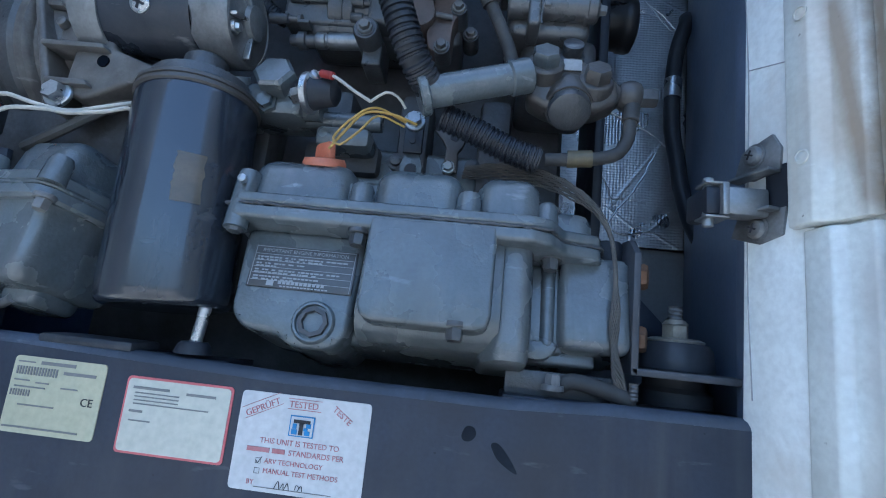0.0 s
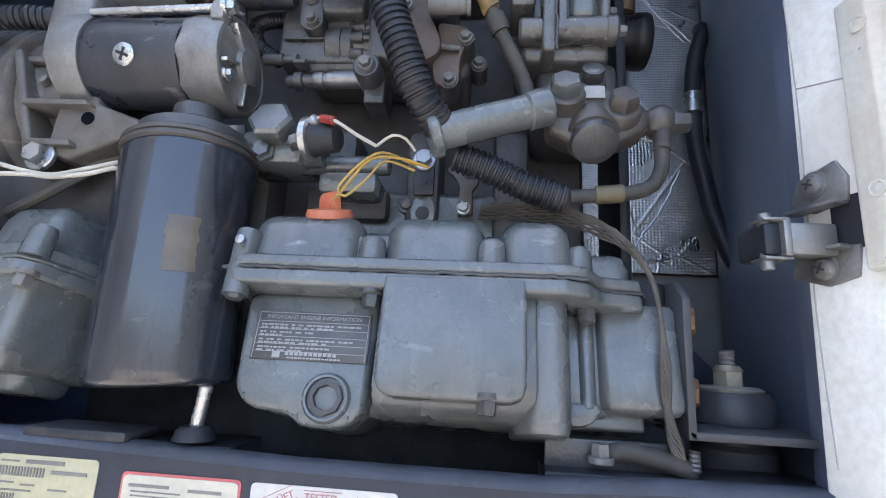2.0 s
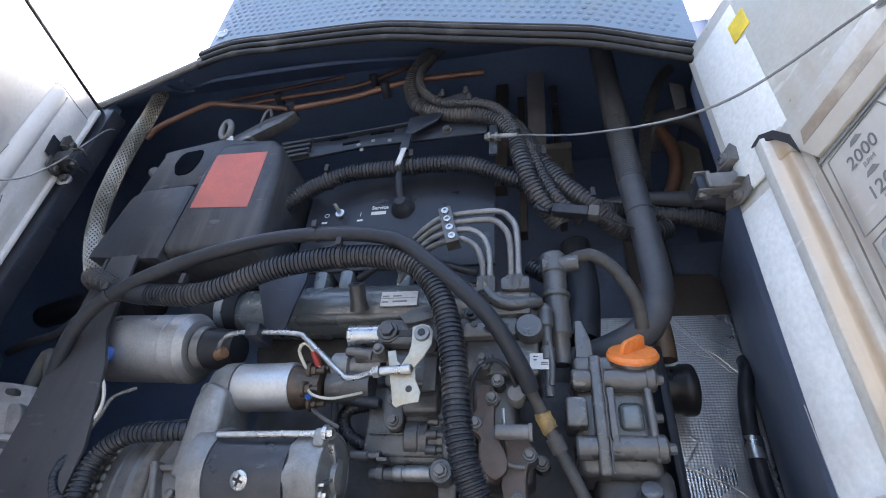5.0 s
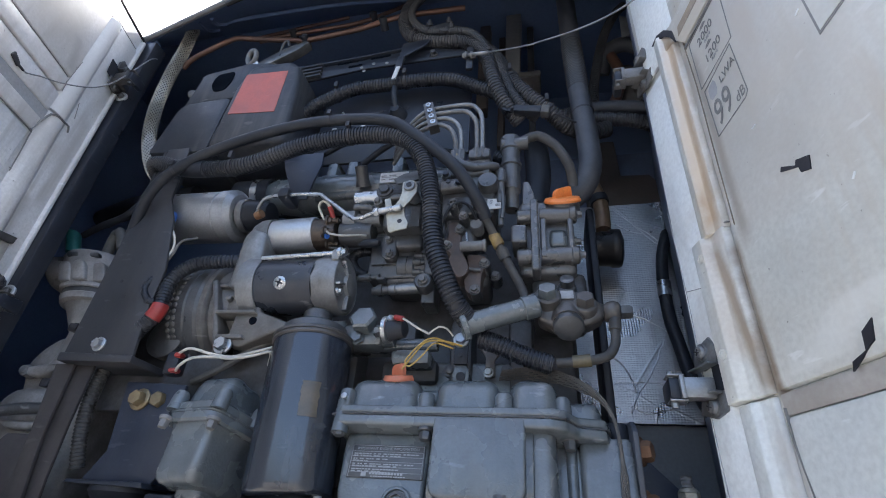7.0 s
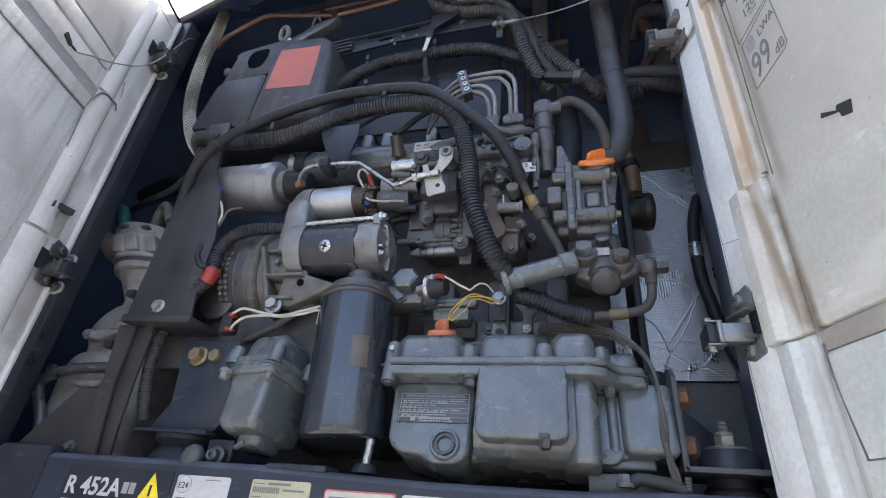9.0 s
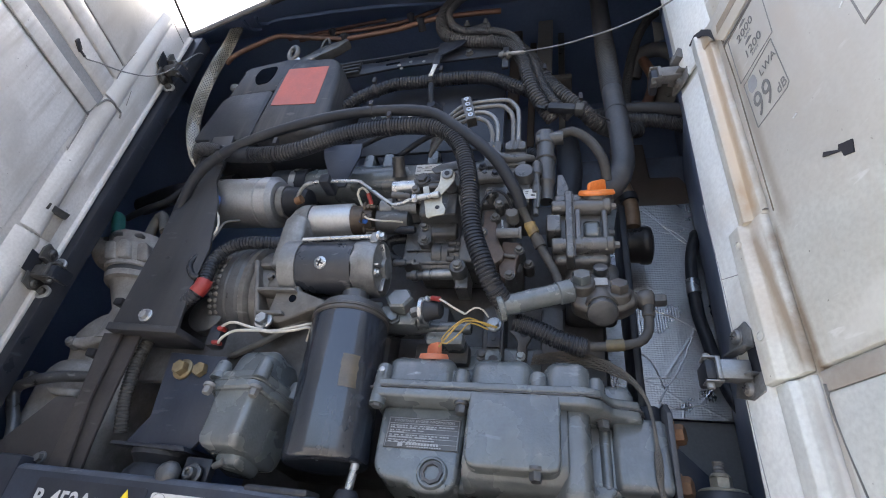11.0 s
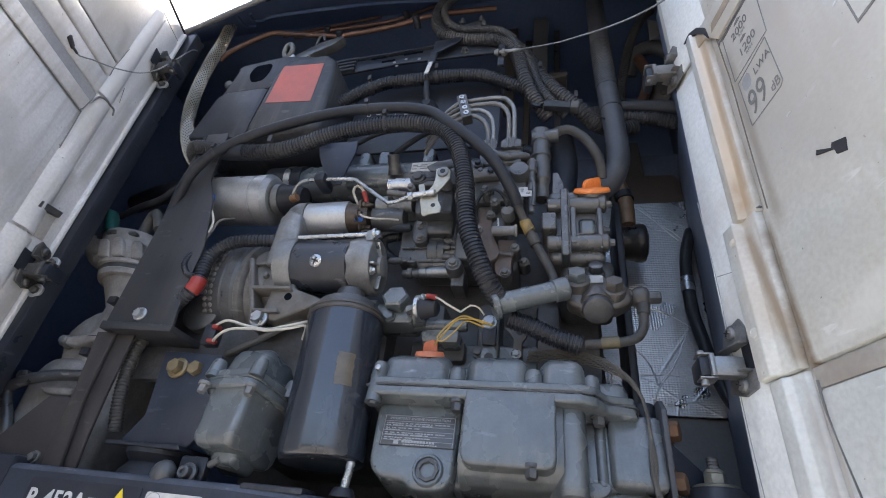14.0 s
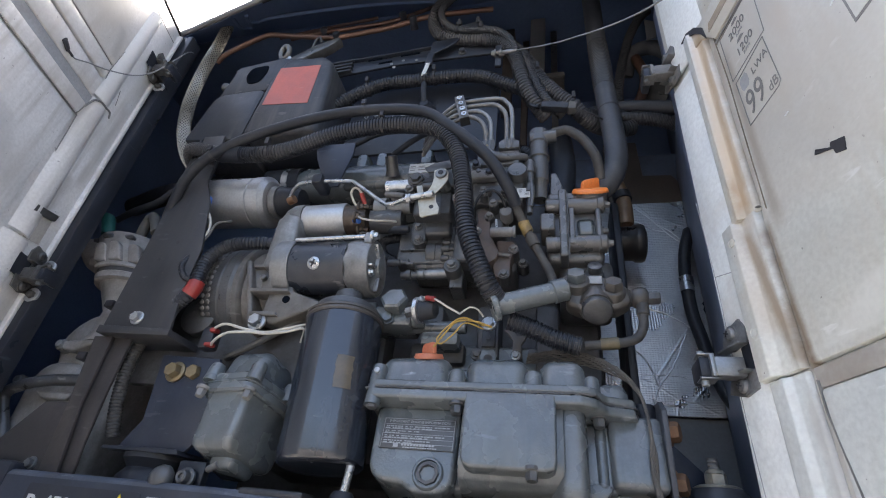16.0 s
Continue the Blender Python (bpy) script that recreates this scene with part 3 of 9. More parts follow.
# dimpled fascia above the seal
fascia = thing("fascia_panel", (-0.15, 0.3, 2.78), "blue-grey dimpled plastic panel above the roof seal", "panel")
def fascia_at(u, v):
    e = roof_edge(-0.535 + 0.775 * u)
    return e + Vector((0, -0.012 - 0.004 * v, 0.03 + 0.2 * v))
bm = B()
g = [[bm.verts.new(fascia_at(i / 30, j / 4)) for j in range(5)] for i in range(31)]
h = [[bm.verts.new(fascia_at(i / 30, j / 4) + Vector((0, 0.014, 0))) for j in range(5)] for i in range(31)]
for i in range(30):
    for j in range(4):
        bm.faces.new((g[i][j], g[i + 1][j], g[i + 1][j + 1], g[i][j + 1]))
        bm.faces.new((h[i][j], h[i + 1][j], h[i + 1][j + 1], h[i][j + 1]))
    bm.faces.new((g[i][0], g[i + 1][0], h[i + 1][0], h[i][0]))
    bm.faces.new((g[i][4], g[i + 1][4], h[i + 1][4], h[i][4]))
for i in (0, 30):
    for j in range(4):
        bm.faces.new((g[i][j], g[i][j + 1], h[i][j + 1], h[i][j]))
part("panel_sheet", bm, ROOF, fascia)
bm = B()
for j in range(14):
    for i in range(52):
        p = fascia_at((i + 0.5 * (j % 2) + 1) / 54, (j + 1.2) / 15)
        lathe(bm, p + Vector((0, 0.001, 0)), (0, -1, -0.05), [(0.0052, 0), (0.0044, 0.0016), (0.002, 0.0024)], 7)
tagged(part("dimple_field", bm, ROOF, fascia), kind="stuff")
bm = B()
p = fascia_at(0.03, 0.12)
lathe(bm, p, (0, -1, 0), [(0.011, 0), (0.011, 0.003), (0.008, 0.004), (0.006, 0.002)], 18)
part("screw", bm, STEEL, fascia, "zinc screw with washer")

# foil-faced insulation panel and grey wall on the right
bm = B()
prism(bm, [(0.10, 0.622), (0.27, 0.622), (0.290, 0.619), (0.293, 0.622), (0.288, 0.628), (0.10, 0.629)], 2.035, 2.440, 0.0, axes="xzy")
foil = solo("insulation_panel", bm, FOIL, "crinkled silver foil insulation panel", "insulation")
for pts, r in (([(0.190, 2.431), (0.208, 2.425), (0.238, 2.39), (0.258, 2.362)], 0.0016), ([(0.18, 2.405), (0.206, 2.395), (0.234, 2.376), (0.25, 2.372)], 0.0013), ([(0.17, 2.228), (0.202, 2.215), (0.235, 2.20), (0.258, 2.184)], 0.0015),
               ([(0.256, 2.168), (0.227, 2.111), (0.204, 2.079), (0.19, 2.05)], 0.0016), ([(0.17, 2.14), (0.186, 2.124), (0.199, 2.092), (0.203, 2.08)], 0.0013), ([(0.171, 2.096), (0.21, 2.0975), (0.245, 2.095)], 0.0012), ([(0.19, 2.06), (0.215, 2.05), (0.255, 2.057)], 0.0014), ([(0.238, 2.39), (0.262, 2.37), (0.288, 2.335)], 0.0014), ([(0.25, 2.372), (0.272, 2.35), (0.287, 2.36)], 0.0012), ([(0.258, 2.184), (0.274, 2.172), (0.287, 2.168)], 0.0012)):
    bm = B()
    line = spline([(x, 0.6215, z) for x, z in pts], 0.006)
    tube(bm, [q + Vector((random.uniform(-0.0009, 0.0009), random.uniform(-0.0004, 0.0006), random.uniform(-0.0009, 0.0009))) for q in line], r * 0.75, 6, sharp=True)
    part("crease", bm, CREASE, foil)
wall("wall_grey", 0.08, 0.361, 0.630, 0.66, 1.68, 2.034, GREYW, "light grey painted partition below the foil")
wall("wall_partition", 0.08, 0.361, 0.66, 0.70, 2.05, 2.6, DARK, "dark partition behind the foil panel")
bm = B()
prism(bm, [(0.16, 2.434), (0.295, 2.434), (0.30, 2.50), (0.286, 2.523), (0.232, 2.525), (0.228, 2.62), (0.16, 2.62)], 0.636, 0.656, 0.004)
solo("wall_upper", bm, DUSTWALL, "dusty brown-grey partition above the foil", "wall", kind="structure")

# front rail with its labels
rail = thing("front_rail", (-0.25, 0.345, 1.66), "dark blue-black steel front rail covered with dirt", "rail")
def along_rail(bm, prof):
    """Draws a profile (y, height under the top) along the slightly bowed rail."""
    rings = []
    for x in (-0.73, -0.45, -0.30, -0.20, -0.10, 0.06, 0.13, 0.245):
        top = 1.8560 + 0.034 * max(0.0, min(-0.10 - x, 0.22)) + 0.05 * max(0.0, min(x, 0.15) - 0.06)
        rings.append([bm.verts.new((x, y, top + z if z > -0.1 else 1.62)) for y, z in prof])
    for a, b in zip(rings, rings[1:]):
        for i in range(len(prof)):
            j = (i + 1) % len(prof)
            bm.faces.new((a[i], a[j], b[j], b[i]))
    bm.faces.new(rings[0]), bm.faces.new(rings[-1][::-1])
    bmesh.ops.recalc_face_normals(bm, faces=bm.faces)
bm = B()
along_rail(bm, [(0.335, -1), (0.335, -0.0070), (0.352, -0.0070), (0.352, -1)])
part("face", bm, RAIL, rail)
bm = B()
along_rail(bm, [(0.3352, -0.0070), (0.3358, -0.0048), (0.3380, -0.0018), (0.3420, -0.0002), (0.3480, 0), (0.3500, -0.0010), (0.3500, -0.0070)])
part("top_edge", bm, RAILTOP, rail, "dusty worn top edge")
for x0, x1 in ((-0.60, -0.15), (0.058, 0.236)):
    bm = B()
    box(bm, x0, x1, 0.3525, 0.40, 1.846, 1.8575, 0.001)
    part("shelf", bm, BLACK, rail)
bm = B()
box(bm, -0.29, -0.215, 0.336, 0.372, 1.858, 1.8655, 0.003)
part("sealant", bm, PLASTIC, rail, "torn strip of sealant")
bm = B()
box(bm, -0.69, -0.60, 0.332, 0.40, 1.70, 1.872, 0.006)
part("corner_block", bm, BLACK, rail)
for blot in ([(0.031, 1.829), (0.034, 1.836), (0.040, 1.8355), (0.042, 1.830), (0.038, 1.8255), (0.033, 1.8255)],
             [(0.051, 1.826), (0.056, 1.8275), (0.062, 1.822), (0.068, 1.814), (0.0715, 1.8075), (0.064, 1.811), (0.056, 1.8165)]):
    bm = B()
    prism(bm, [(q.x, q.y) for q in rounded(blot, 0.004, 4)], 0.3347, 0.3354)
    part("oil_mark", bm, OILBLOT, rail, "dark oil blot")

def plate(name, x0, x1, z0, z1, y, m, parent, label="", d=0.0008):
    bm = B()
    if x1 - x0 > 0.05:
        prism(bm, [(q.x, q.y) for q in rounded([(x0, z0), (x1, z0), (x1, z1), (x0, z1)], 0.0035)], y - d, y)
    else:
        box(bm, x0, x1, y - d, y, z0, z1)
    return part(name, bm, m, parent, label)

def bars(name, rows, y, m, parent, joined=False):
    bm = B()
    for x0, x1, z, hh in rows:
        box(bm, x0, x1, y - 0.0003, y + 0.0002, z, z + hh)
        if not joined:
            part(name, bm, m, parent)
            bm = B()
    if joined:
        return part(name, bm, m, parent)

RY = 0.335
lab = thing("test_label", (-0.078, RY, 1.777), "white test sticker with red lettering on the rail", "sticker")
sheet = plate("paper", -0.1245, -0.0315, 1.777, 1.842, RY, PAPER, lab)
LY = RY - 0.0010
text("word", "TESTED", 0.0062, front(-0.0900, LY, 1.8340), INKR, sheet)
text("word", "GEPRÜFT", 0.0062, front(-0.119, LY, 1.8245, 26), INKR, sheet)
text("word", "TESTE", 0.0060, front(-0.0590, LY, 1.8350, -35), INKR, sheet)
bars("rule", [(-0.0905, -0.0665, 1.8326, 0.0004), (-0.0905, -0.0665, 1.8396, 0.0003)], LY, INKR, sheet)
for q, r in ((-0.0012, 0.0010), (0.0066, 0.0010)):
    bm = B()
    rod(bm, (-0.1205 - q * 0.44, LY, 1.8240 + q * 0.9), (-0.0945 - q * 0.44, LY, 1.8367 + q * 0.9), 0.0002, 5)
    part("rule", bm, INKR, sheet)
emb = plate("emblem", -0.0875, -0.0700, 1.8150, 1.8290, LY, INKB, sheet, "square emblem in blue, white and black", 0.0003)
plate("emblem_field", -0.0867, -0.0708, 1.8158, 1.8282, LY - 0.0004, PAPER, emb, "", 0.0002)
bars("emblem_block", [(-0.0855, -0.0815, 1.8165, 0.0034), (-0.0850, -0.0822, 1.8202, 0.0034), (-0.0762, -0.0725, 1.8165, 0.0030), (-0.0770, -0.0742, 1.8195, 0.0018), (-0.0755, -0.0722, 1.8214, 0.0030)], LY - 0.0008, INKB, emb)
bars("emblem_bar", [(-0.0845, -0.0728, 1.8242, 0.0022), (-0.0803, -0.0775, 1.8165, 0.0080)], LY - 0.0011, INK, emb)
text("line", "THIS UNIT IS TESTED TO", 0.0051, front(-0.1068, LY, 1.8085), INKR, sheet)
bars("line", [(-0.1150, -0.0990, 1.8025, 0.0030), (-0.0970, -0.0880, 1.8025, 0.0030)], LY, INKR, sheet)
text("line", "STANDARDS PER", 0.0051, front(-0.0855, LY, 1.8022), INKR, sheet)
text("line", "ARV TECHNOLOGY", 0.0046, front(-0.1015, LY, 1.7955), INKR, sheet)
text("line", "MANUAL TEST METHODS", 0.0046, front(-0.1015, LY, 1.7892), INKR, sheet)
text("line", "BY", 0.0046, front(-0.112, LY, 1.7812), INKR, sheet)
for z in (1.7950, 1.7885):
    bm = B()
    tube(bm, [(-0.1075, LY, z), (-0.1040, LY, z), (-0.1040, LY, z + 0.0034), (-0.1075, LY, z + 0.0034), (-0.1075, LY, z)], 0.0002, 5, sharp=True)
    part("tick_box", bm, INKG, sheet)
for name, pts in (("tick", [(-0.1068, 1.7966), (-0.1060, 1.7953), (-0.1034, 1.7994)]), ("signature", [(-0.0920, 1.7798), (-0.0895, 1.7850), (-0.0880, 1.7800), (-0.0860, 1.7840), (-0.0850, 1.7800), (-0.0830, 1.7845), (-0.0815, 1.7802)]), ("signature", [(-0.0775, 1.7805), (-0.0765, 1.7840), (-0.0745, 1.7825), (-0.0755, 1.7802), (-0.0732, 1.7838), (-0.0722, 1.7806)])):
    bm = B()
    tube(bm, [(x, LY, z) for x, z in pts], 0.00026, 5, step=0.0008)
    part(name, bm, INK, sheet)
bars("rule", [(-0.106, -0.052, 1.7798, 0.0003)], LY, INKG, sheet)

lab = thing("description_label", (-0.171, RY, 1.79), "cream label with a red border on the rail", "sticker")
plate("border", -0.211, -0.131, 1.790, 1.8425, RY, BORDER, lab, "red border")
sheet = plate("paper", -0.2094, -0.1326, 1.7916, 1.8409, RY - 0.0009, CREAMW, lab, "", 0.0004)
LY = RY - 0.0014
bars("heading", [(-0.205, -0.178, 1.834, 0.0018), (-0.165, -0.143, 1.833, 0.0018), (-0.205, -0.195, 1.818, 0.0016)], LY, INKG, sheet)
bars("small_print", [(-0.203, -0.17, 1.831 - 0.0025 * i, 0.0008) for i in range(4)] + [(-0.17, -0.147, 1.8235, 0.0008), (-0.204, -0.188, 1.812, 0.0009)], LY, INKG, sheet)

lab = thing("data_label", (-0.264, RY, 1.794), "pale yellow data label with barcode on the rail", "sticker")
sheet = plate("paper", -0.300, -0.228, 1.794, 1.8475, RY, CREAM, lab)
LY = RY - 0.0010
bars("heading", [(-0.297, -0.284, 1.843, 0.001), (-0.279, -0.252, 1.8425, 0.0024)], LY, INKG, sheet)
tagged(bars("barcode", [(-0.297 + 0.0022 * i, -0.2958 + 0.0022 * i, 1.8345, 0.0058) for i in range(15)] + [(-0.298 + 0.002 * i, -0.297 + 0.002 * i, 1.8195, 0.0045) for i in range(8)], LY, INKG, sheet, True), kind="stuff")
bars("small_print", [(-0.26, -0.235, 1.837, 0.0022), (-0.297, -0.285, 1.830, 0.001), (-0.28, -0.27, 1.829, 0.001), (-0.26, -0.247, 1.827, 0.001), (-0.296, -0.272, 1.8255, 0.001), (-0.29, -0.262, 1.813, 0.001), (-0.298, -0.24, 1.7975, 0.0012)], LY, INKG, sheet)
text("mark", "CE", 0.008, front(-0.243, LY, 1.817), INK, sheet)

lab = thing("approval_label", (-0.362, RY, 1.795), "white approval label with an oval stamp on the rail", "sticker")
sheet = plate("paper", -0.398, -0.3275, 1.795, 1.847, RY, PAPER, lab)
LY = RY - 0.0010
text("mark", "E24", 0.009, front(-0.395, LY, 1.8335), INK, sheet)
bm = B()
tube(bm, [Vector((-0.3875 + 0.0095 * math.cos(a), LY, 1.8375 + 0.009 * math.sin(a))) for a in np.linspace(0, 2 * math.pi, 17)], 0.0003, 5, step=0.01)
part("stamp_ring", bm, INKG, sheet)
bars("small_print", [(-0.36, -0.34, 1.8425, 0.001), (-0.395, -0.38, 1.823, 0.001), (-0.395, -0.35, 1.817, 0.0008), (-0.395, -0.355, 1.812, 0.0008)], LY, INKG, sheet)

lab = thing("refrigerant_label", (-0.5, RY, 1.80), "refrigerant lettering with warning signs on the rail", "sticker")
sheet = plate("film", -0.560, -0.405, 1.795, 1.850, RY, BLACK, lab, "", 0.0006)
LY = RY - 0.0008
text("lettering", "R 452A", 0.027, front(-0.556, LY, 1.8195), PAPER, sheet, 0.0006, "bold white lettering")
bars("small_print", [(-0.556, -0.515, 1.8115, 0.0022)], LY, PAPER, sheet)
bm = B()
prism(bm, [(-0.452, 1.808), (-0.41, 1.808), (-0.431, 1.847)], LY - 0.0004, LY, 0)
part("warning_triangle", bm, SIGNY, sheet, "yellow warning triangle")
bars("triangle_mark", [(-0.4325, -0.4295, 1.822, 0.012), (-0.4325, -0.4295, 1.816, 0.003)], LY - 0.0007, INK, sheet)
bars("manual_sign", [(-0.471, -0.463, 1.823, 0.012), (-0.461, -0.453, 1.823, 0.012)], LY, INKL, sheet)

# ---- doors ----
def door(name, hinge, d, n, label, m, z0, z1, right):
    """A door leaf: its own plane runs out from the hinge along d; n faces the viewer."""
    D = Matrix(((d[0], n[0], 0, hinge[0]), (d[1], n[1], 0, hinge[1]), (0, 0, 1, 0), (0, 0, 0, 1)))
    ob = thing(name, (hinge[0] + d[0] * 0.2, hinge[1] + d[1] * 0.2, z0), label, "door", kind="structure")
    def add(pname, bm, mm, lab=""):
        turned(bm, D)
        return part(pname, bm, mm, ob, lab)
    bm = B()
    box(bm, -0.004, 0.56, -0.03, 0.0, z0, z1, 0.003)
    add("door_skin", bm, m)
    return ob, add, D

dR, nR = (0.318, -0.948), (-0.948, -0.318)
door_r, addr, DR = door("door_1", (0.225, 0.335), dR, nR, "open white painted steel door, stained along its edge", DOOR, 1.5, 2.69, True)
# folded edge, ridges and liner panels; s runs out from the hinge
bm = B()
prism(bm, [(-0.015, 1.5), (0.044, 1.5), (0.046, 2.415), (0.0, 2.415)], -0.006, 0.004, 0.002)
addr("edge_flange", bm, CLEAN, "clean white folded edge")
bm = B()
box(bm, 0.010, 0.09, 0.0, 0.005, 2.43, 2.66, 0.003)
addr("edge_flange", bm, CLEAN)
bm = B()
prism(bm, [(0.046, 0.0), (0.050, 0.010), (0.062, 0.013), (0.068, 0.006), (0.080, 0.006), (0.084, 0.0)], 2.145, 2.46, 0.001, axes="xzy")
addr("ridge", bm, DOOR)
bm = B()
prism(bm, [(0.0968, 2.43), (0.0977, 2.43), (0.0995, 2.324), (0.0965, 2.215), (0.0948, 2.138), (0.0940, 2.138), (0.0956, 2.215), (0.0985, 2.324)], 0.004, 0.0066, 0)
addr("seam", bm, GRIME, "dark seam beside the stained valley")
# Crevice is not modelled: a raised black strip paints its shade.
bm = B()
prism(bm, [(0.046, 2.464), (0.060, 2.468), (0.076, 2.458), (0.088, 2.440), (0.090, 2.414), (0.084, 2.432), (0.072, 2.450), (0.058, 2.459)], 0.008, 0.010, 0)
addr("crevice", bm, INK, "black crevice under the cross ridge")
for pts in ([(0.0880, 1.970), (0.0889, 1.970), (0.0885, 1.9457), (0.0918, 1.919), (0.0968, 1.883), (0.0968, 1.8822), (0.55, 1.8822), (0.55, 1.8810), (0.0955, 1.8810), (0.0908, 1.919), (0.0876, 1.9457)], [(0.052, 2.1465), (0.075, 2.1515), (0.085, 2.149), (0.085, 2.1475), (0.075, 2.1498), (0.052, 2.1448)]):
    bm = B()
    prism(bm, pts, 0.002, 0.0052, 0)
    addr("seam", bm, INKG, "dark seam")
for k in (0, 5, 7):
    s, z = (0.147, 0.129, 0.163, 0.111, 0.177, 0.225, 0.14, 0.21, 0.12)[k], (2.21, 2.214, 2.259, 2.12, 2.19, 2.266, 2.06, 2.10, 2.03)[k]
    bm = B()
    a, L = random.uniform(-0.5, 0.9), random.uniform(0.003, 0.006)
    prism(bm, [(s, z), (s + L * math.cos(a), z + L * math.sin(a)), (s + L * math.cos(a) + 0.0012, z + L * math.sin(a) - 0.0008), (s + 0.001, z - 0.0012)], 0.0050, 0.00635, 0)
    addr("scratch", bm, CLEAN)
bm = B()
prism(bm, [(0.030, 0.0), (0.034, 0.012), (0.052, 0.014), (0.060, 0.007), (0.078, 0.007), (0.082, 0.0)], 1.983, 2.147, 0.0015, axes="xzy")
addr("ridge", bm, DOOR)
bm = B()
prism(bm, [(0.036, 0.0), (0.040, 0.007), (0.058, 0.009), (0.064, 0.004), (0.078, 0.004), (0.082, 0.0)], 1.5, 1.981, 0.0015, axes="xzy")
addr("ridge", bm, DOOR)
for s, z in ((0.0474, 2.1259), (0.0455, 2.0264)):
    bm = B()
    lathe(bm, (s, 0.0128, z), (0, 1, 0), [(0.0050, 0), (0.0050, 0.0016), (0.0038, 0.0019), (0.0034, 0.0012), (0.0020, 0.0014), (0.0005, 0.0020)], 16)
    addr("rivet", bm, DOOR, "small painted rivet")
for run in ([(-0.0042, 0.0042, 2.2193), (-0.0010, 0.0042, 2.1129), (-0.0015, 0.0042, 2.0593), (-0.0034, 0.0042, 1.9626), (-0.0005, 0.0042, 1.8729)], [(-0.0005, 0.0042, 2.1126), (0.0347, 0.0042, 2.1019)]):
    bm = B()
    tube(bm, run, 0.0005, 5, step=0.02)
    addr("seam", bm, INKL, "fine grey panel line")
def sloped(bm):
    """The upper pressings rise towards the free edge."""
    for v in bm.verts:
        v.co.z += 0.19 * max(0.0, v.co.x - 0.09)
for z0, z1, e in ((1.52, 1.963, 0.0045), (1.983, 2.389, 0.0056), (2.455, 2.675, 0.006)):
    bm = B()
    box(bm, 0.088, 0.55, -0.004, e, z0, z1, 0.003)
    if z1 > 2.2:
        for v in bm.verts:
            v.co.z += 0.19 * max(0.0, v.co.x - 0.09) * (v.co.z > 2.2)
    addr("liner_panel", bm, DOOR)
bm = B()
prism(bm, [(0.050, 2.428), (0.058, 2.452), (0.55, 2.452), (0.55, 2.397), (0.10, 2.397), (0.085, 2.425)], 0.001, 0.0075, 0.002)
sloped(bm)
addr("cross_ridge", bm, DOOR)
bm = B()
prism(bm, [(0.098, 2.3900), (0.55, 2.3900), (0.55, 2.3925), (0.098, 2.3925)], 0.0050, 0.0066, 0)
sloped(bm)
addr("seam", bm, INKG, "dark seam")
bm = B()
prism(bm, [(0.095, 2.418), (0.55, 2.418), (0.55, 2.432), (0.098, 2.432)], 0.0072, 0.0079, 0)
sloped(bm)
addr("grime_line", bm, STAINB, "brown grime line")
# Flat strip: the slanted groove's shading is in its grey colour.
bm = B()
prism(bm, [(0.086, 1.981), (0.55, 1.984), (0.55, 1.962), (0.086, 1.964)], 0.0, 0.0030, 0.001)
addr("cross_groove", bm, FACETSHADE, "dull grey cross groove")
# Latch slots are flat dark pieces; the shade inside is their colour.
for pts in ([(0.160, 2.1475), (0.162, 2.1515), (0.1745, 2.1425), (0.1765, 2.1465), (0.1885, 2.1415), (0.1855, 2.130), (0.177, 2.1335), (0.1765, 2.1395)],
            [(0.158, 1.978), (0.163, 1.981), (0.176, 1.990), (0.180, 1.992), (0.184, 2.006), (0.174, 2.000), (0.172, 1.988), (0.160, 1.984)]):
    bm = B()
    prism(bm, pts, 0.0052, 0.0068, 0)
    addr("slot", bm, INK, "dark latch slot")
bm = B()
tube(bm, [(0.30, 0.007, 2.135), (0.262, 0.007, 2.128), (0.254, 0.007, 2.105), (0.272, 0.007, 2.075), (0.31, 0.007, 2.06)], 0.0022, 6, step=0.01)
addr("edge_seam", bm, INK, "dark seam")
# engraved noise and speed labels on the door
def on_door(s, z, e=0.0062, wide=1.0):
    return DR @ Matrix(((wide, 0, 0, s), (0, 0, 1, e), (0.22 * wide, 1, 0, z), (0, 0, 0, 1)))
def outline(pts, parent):
    for a, b in zip(pts, pts[1:] + pts[:1]):
        bm = B()
        rod(bm, (a[0], 0.0057, a[1]), (b[0], 0.0057, b[1]), 0.0006, 6)
        turned(bm, DR)
        part("outline", bm, INKG, parent)
lab = thing("speed_label", (0.225 + dR[0] * 0.13, 0.335 + dR[1] * 0.13, 2.32), "worn engine speed label on the door", "sticker")
outline([(0.104, 2.313), (0.161, 2.3265), (0.165, 2.384), (0.158, 2.402), (0.105, 2.388)], lab)
text("number", "2000", 0.0165, on_door(0.118, 2.366, wide=0.85), INKG, lab)
text("number", "1200", 0.0165, on_door(0.121, 2.333, wide=0.85), INKG, lab)
text("unit", "RPM", 0.006, on_door(0.128, 2.361), INKL, lab)
text("unit", "RPM", 0.006, on_door(0.130, 2.328), INKL, lab)
for z in (2.385, 2.353):
    bm = B()
    prism(bm, [(0.126, z), (0.131, z + 0.0005), (0.138, z + 0.003), (0.134, z + 0.0065), (0.128, z + 0.004)], 0.0056, 0.0060, 0)
    turned(bm, DR)
    part("pictogram", bm, INKG, lab, "scratched dark pictogram")
lab = thing("noise_label", (0.225 + dR[0] * 0.13, 0.335 + dR[1] * 0.13, 2.245), "worn sound power label on the door", "sticker")
outline([(0.1075, 2.2385), (0.153, 2.2465), (0.1575, 2.251), (0.1565, 2.3215), (0.1070, 2.3055)], lab)
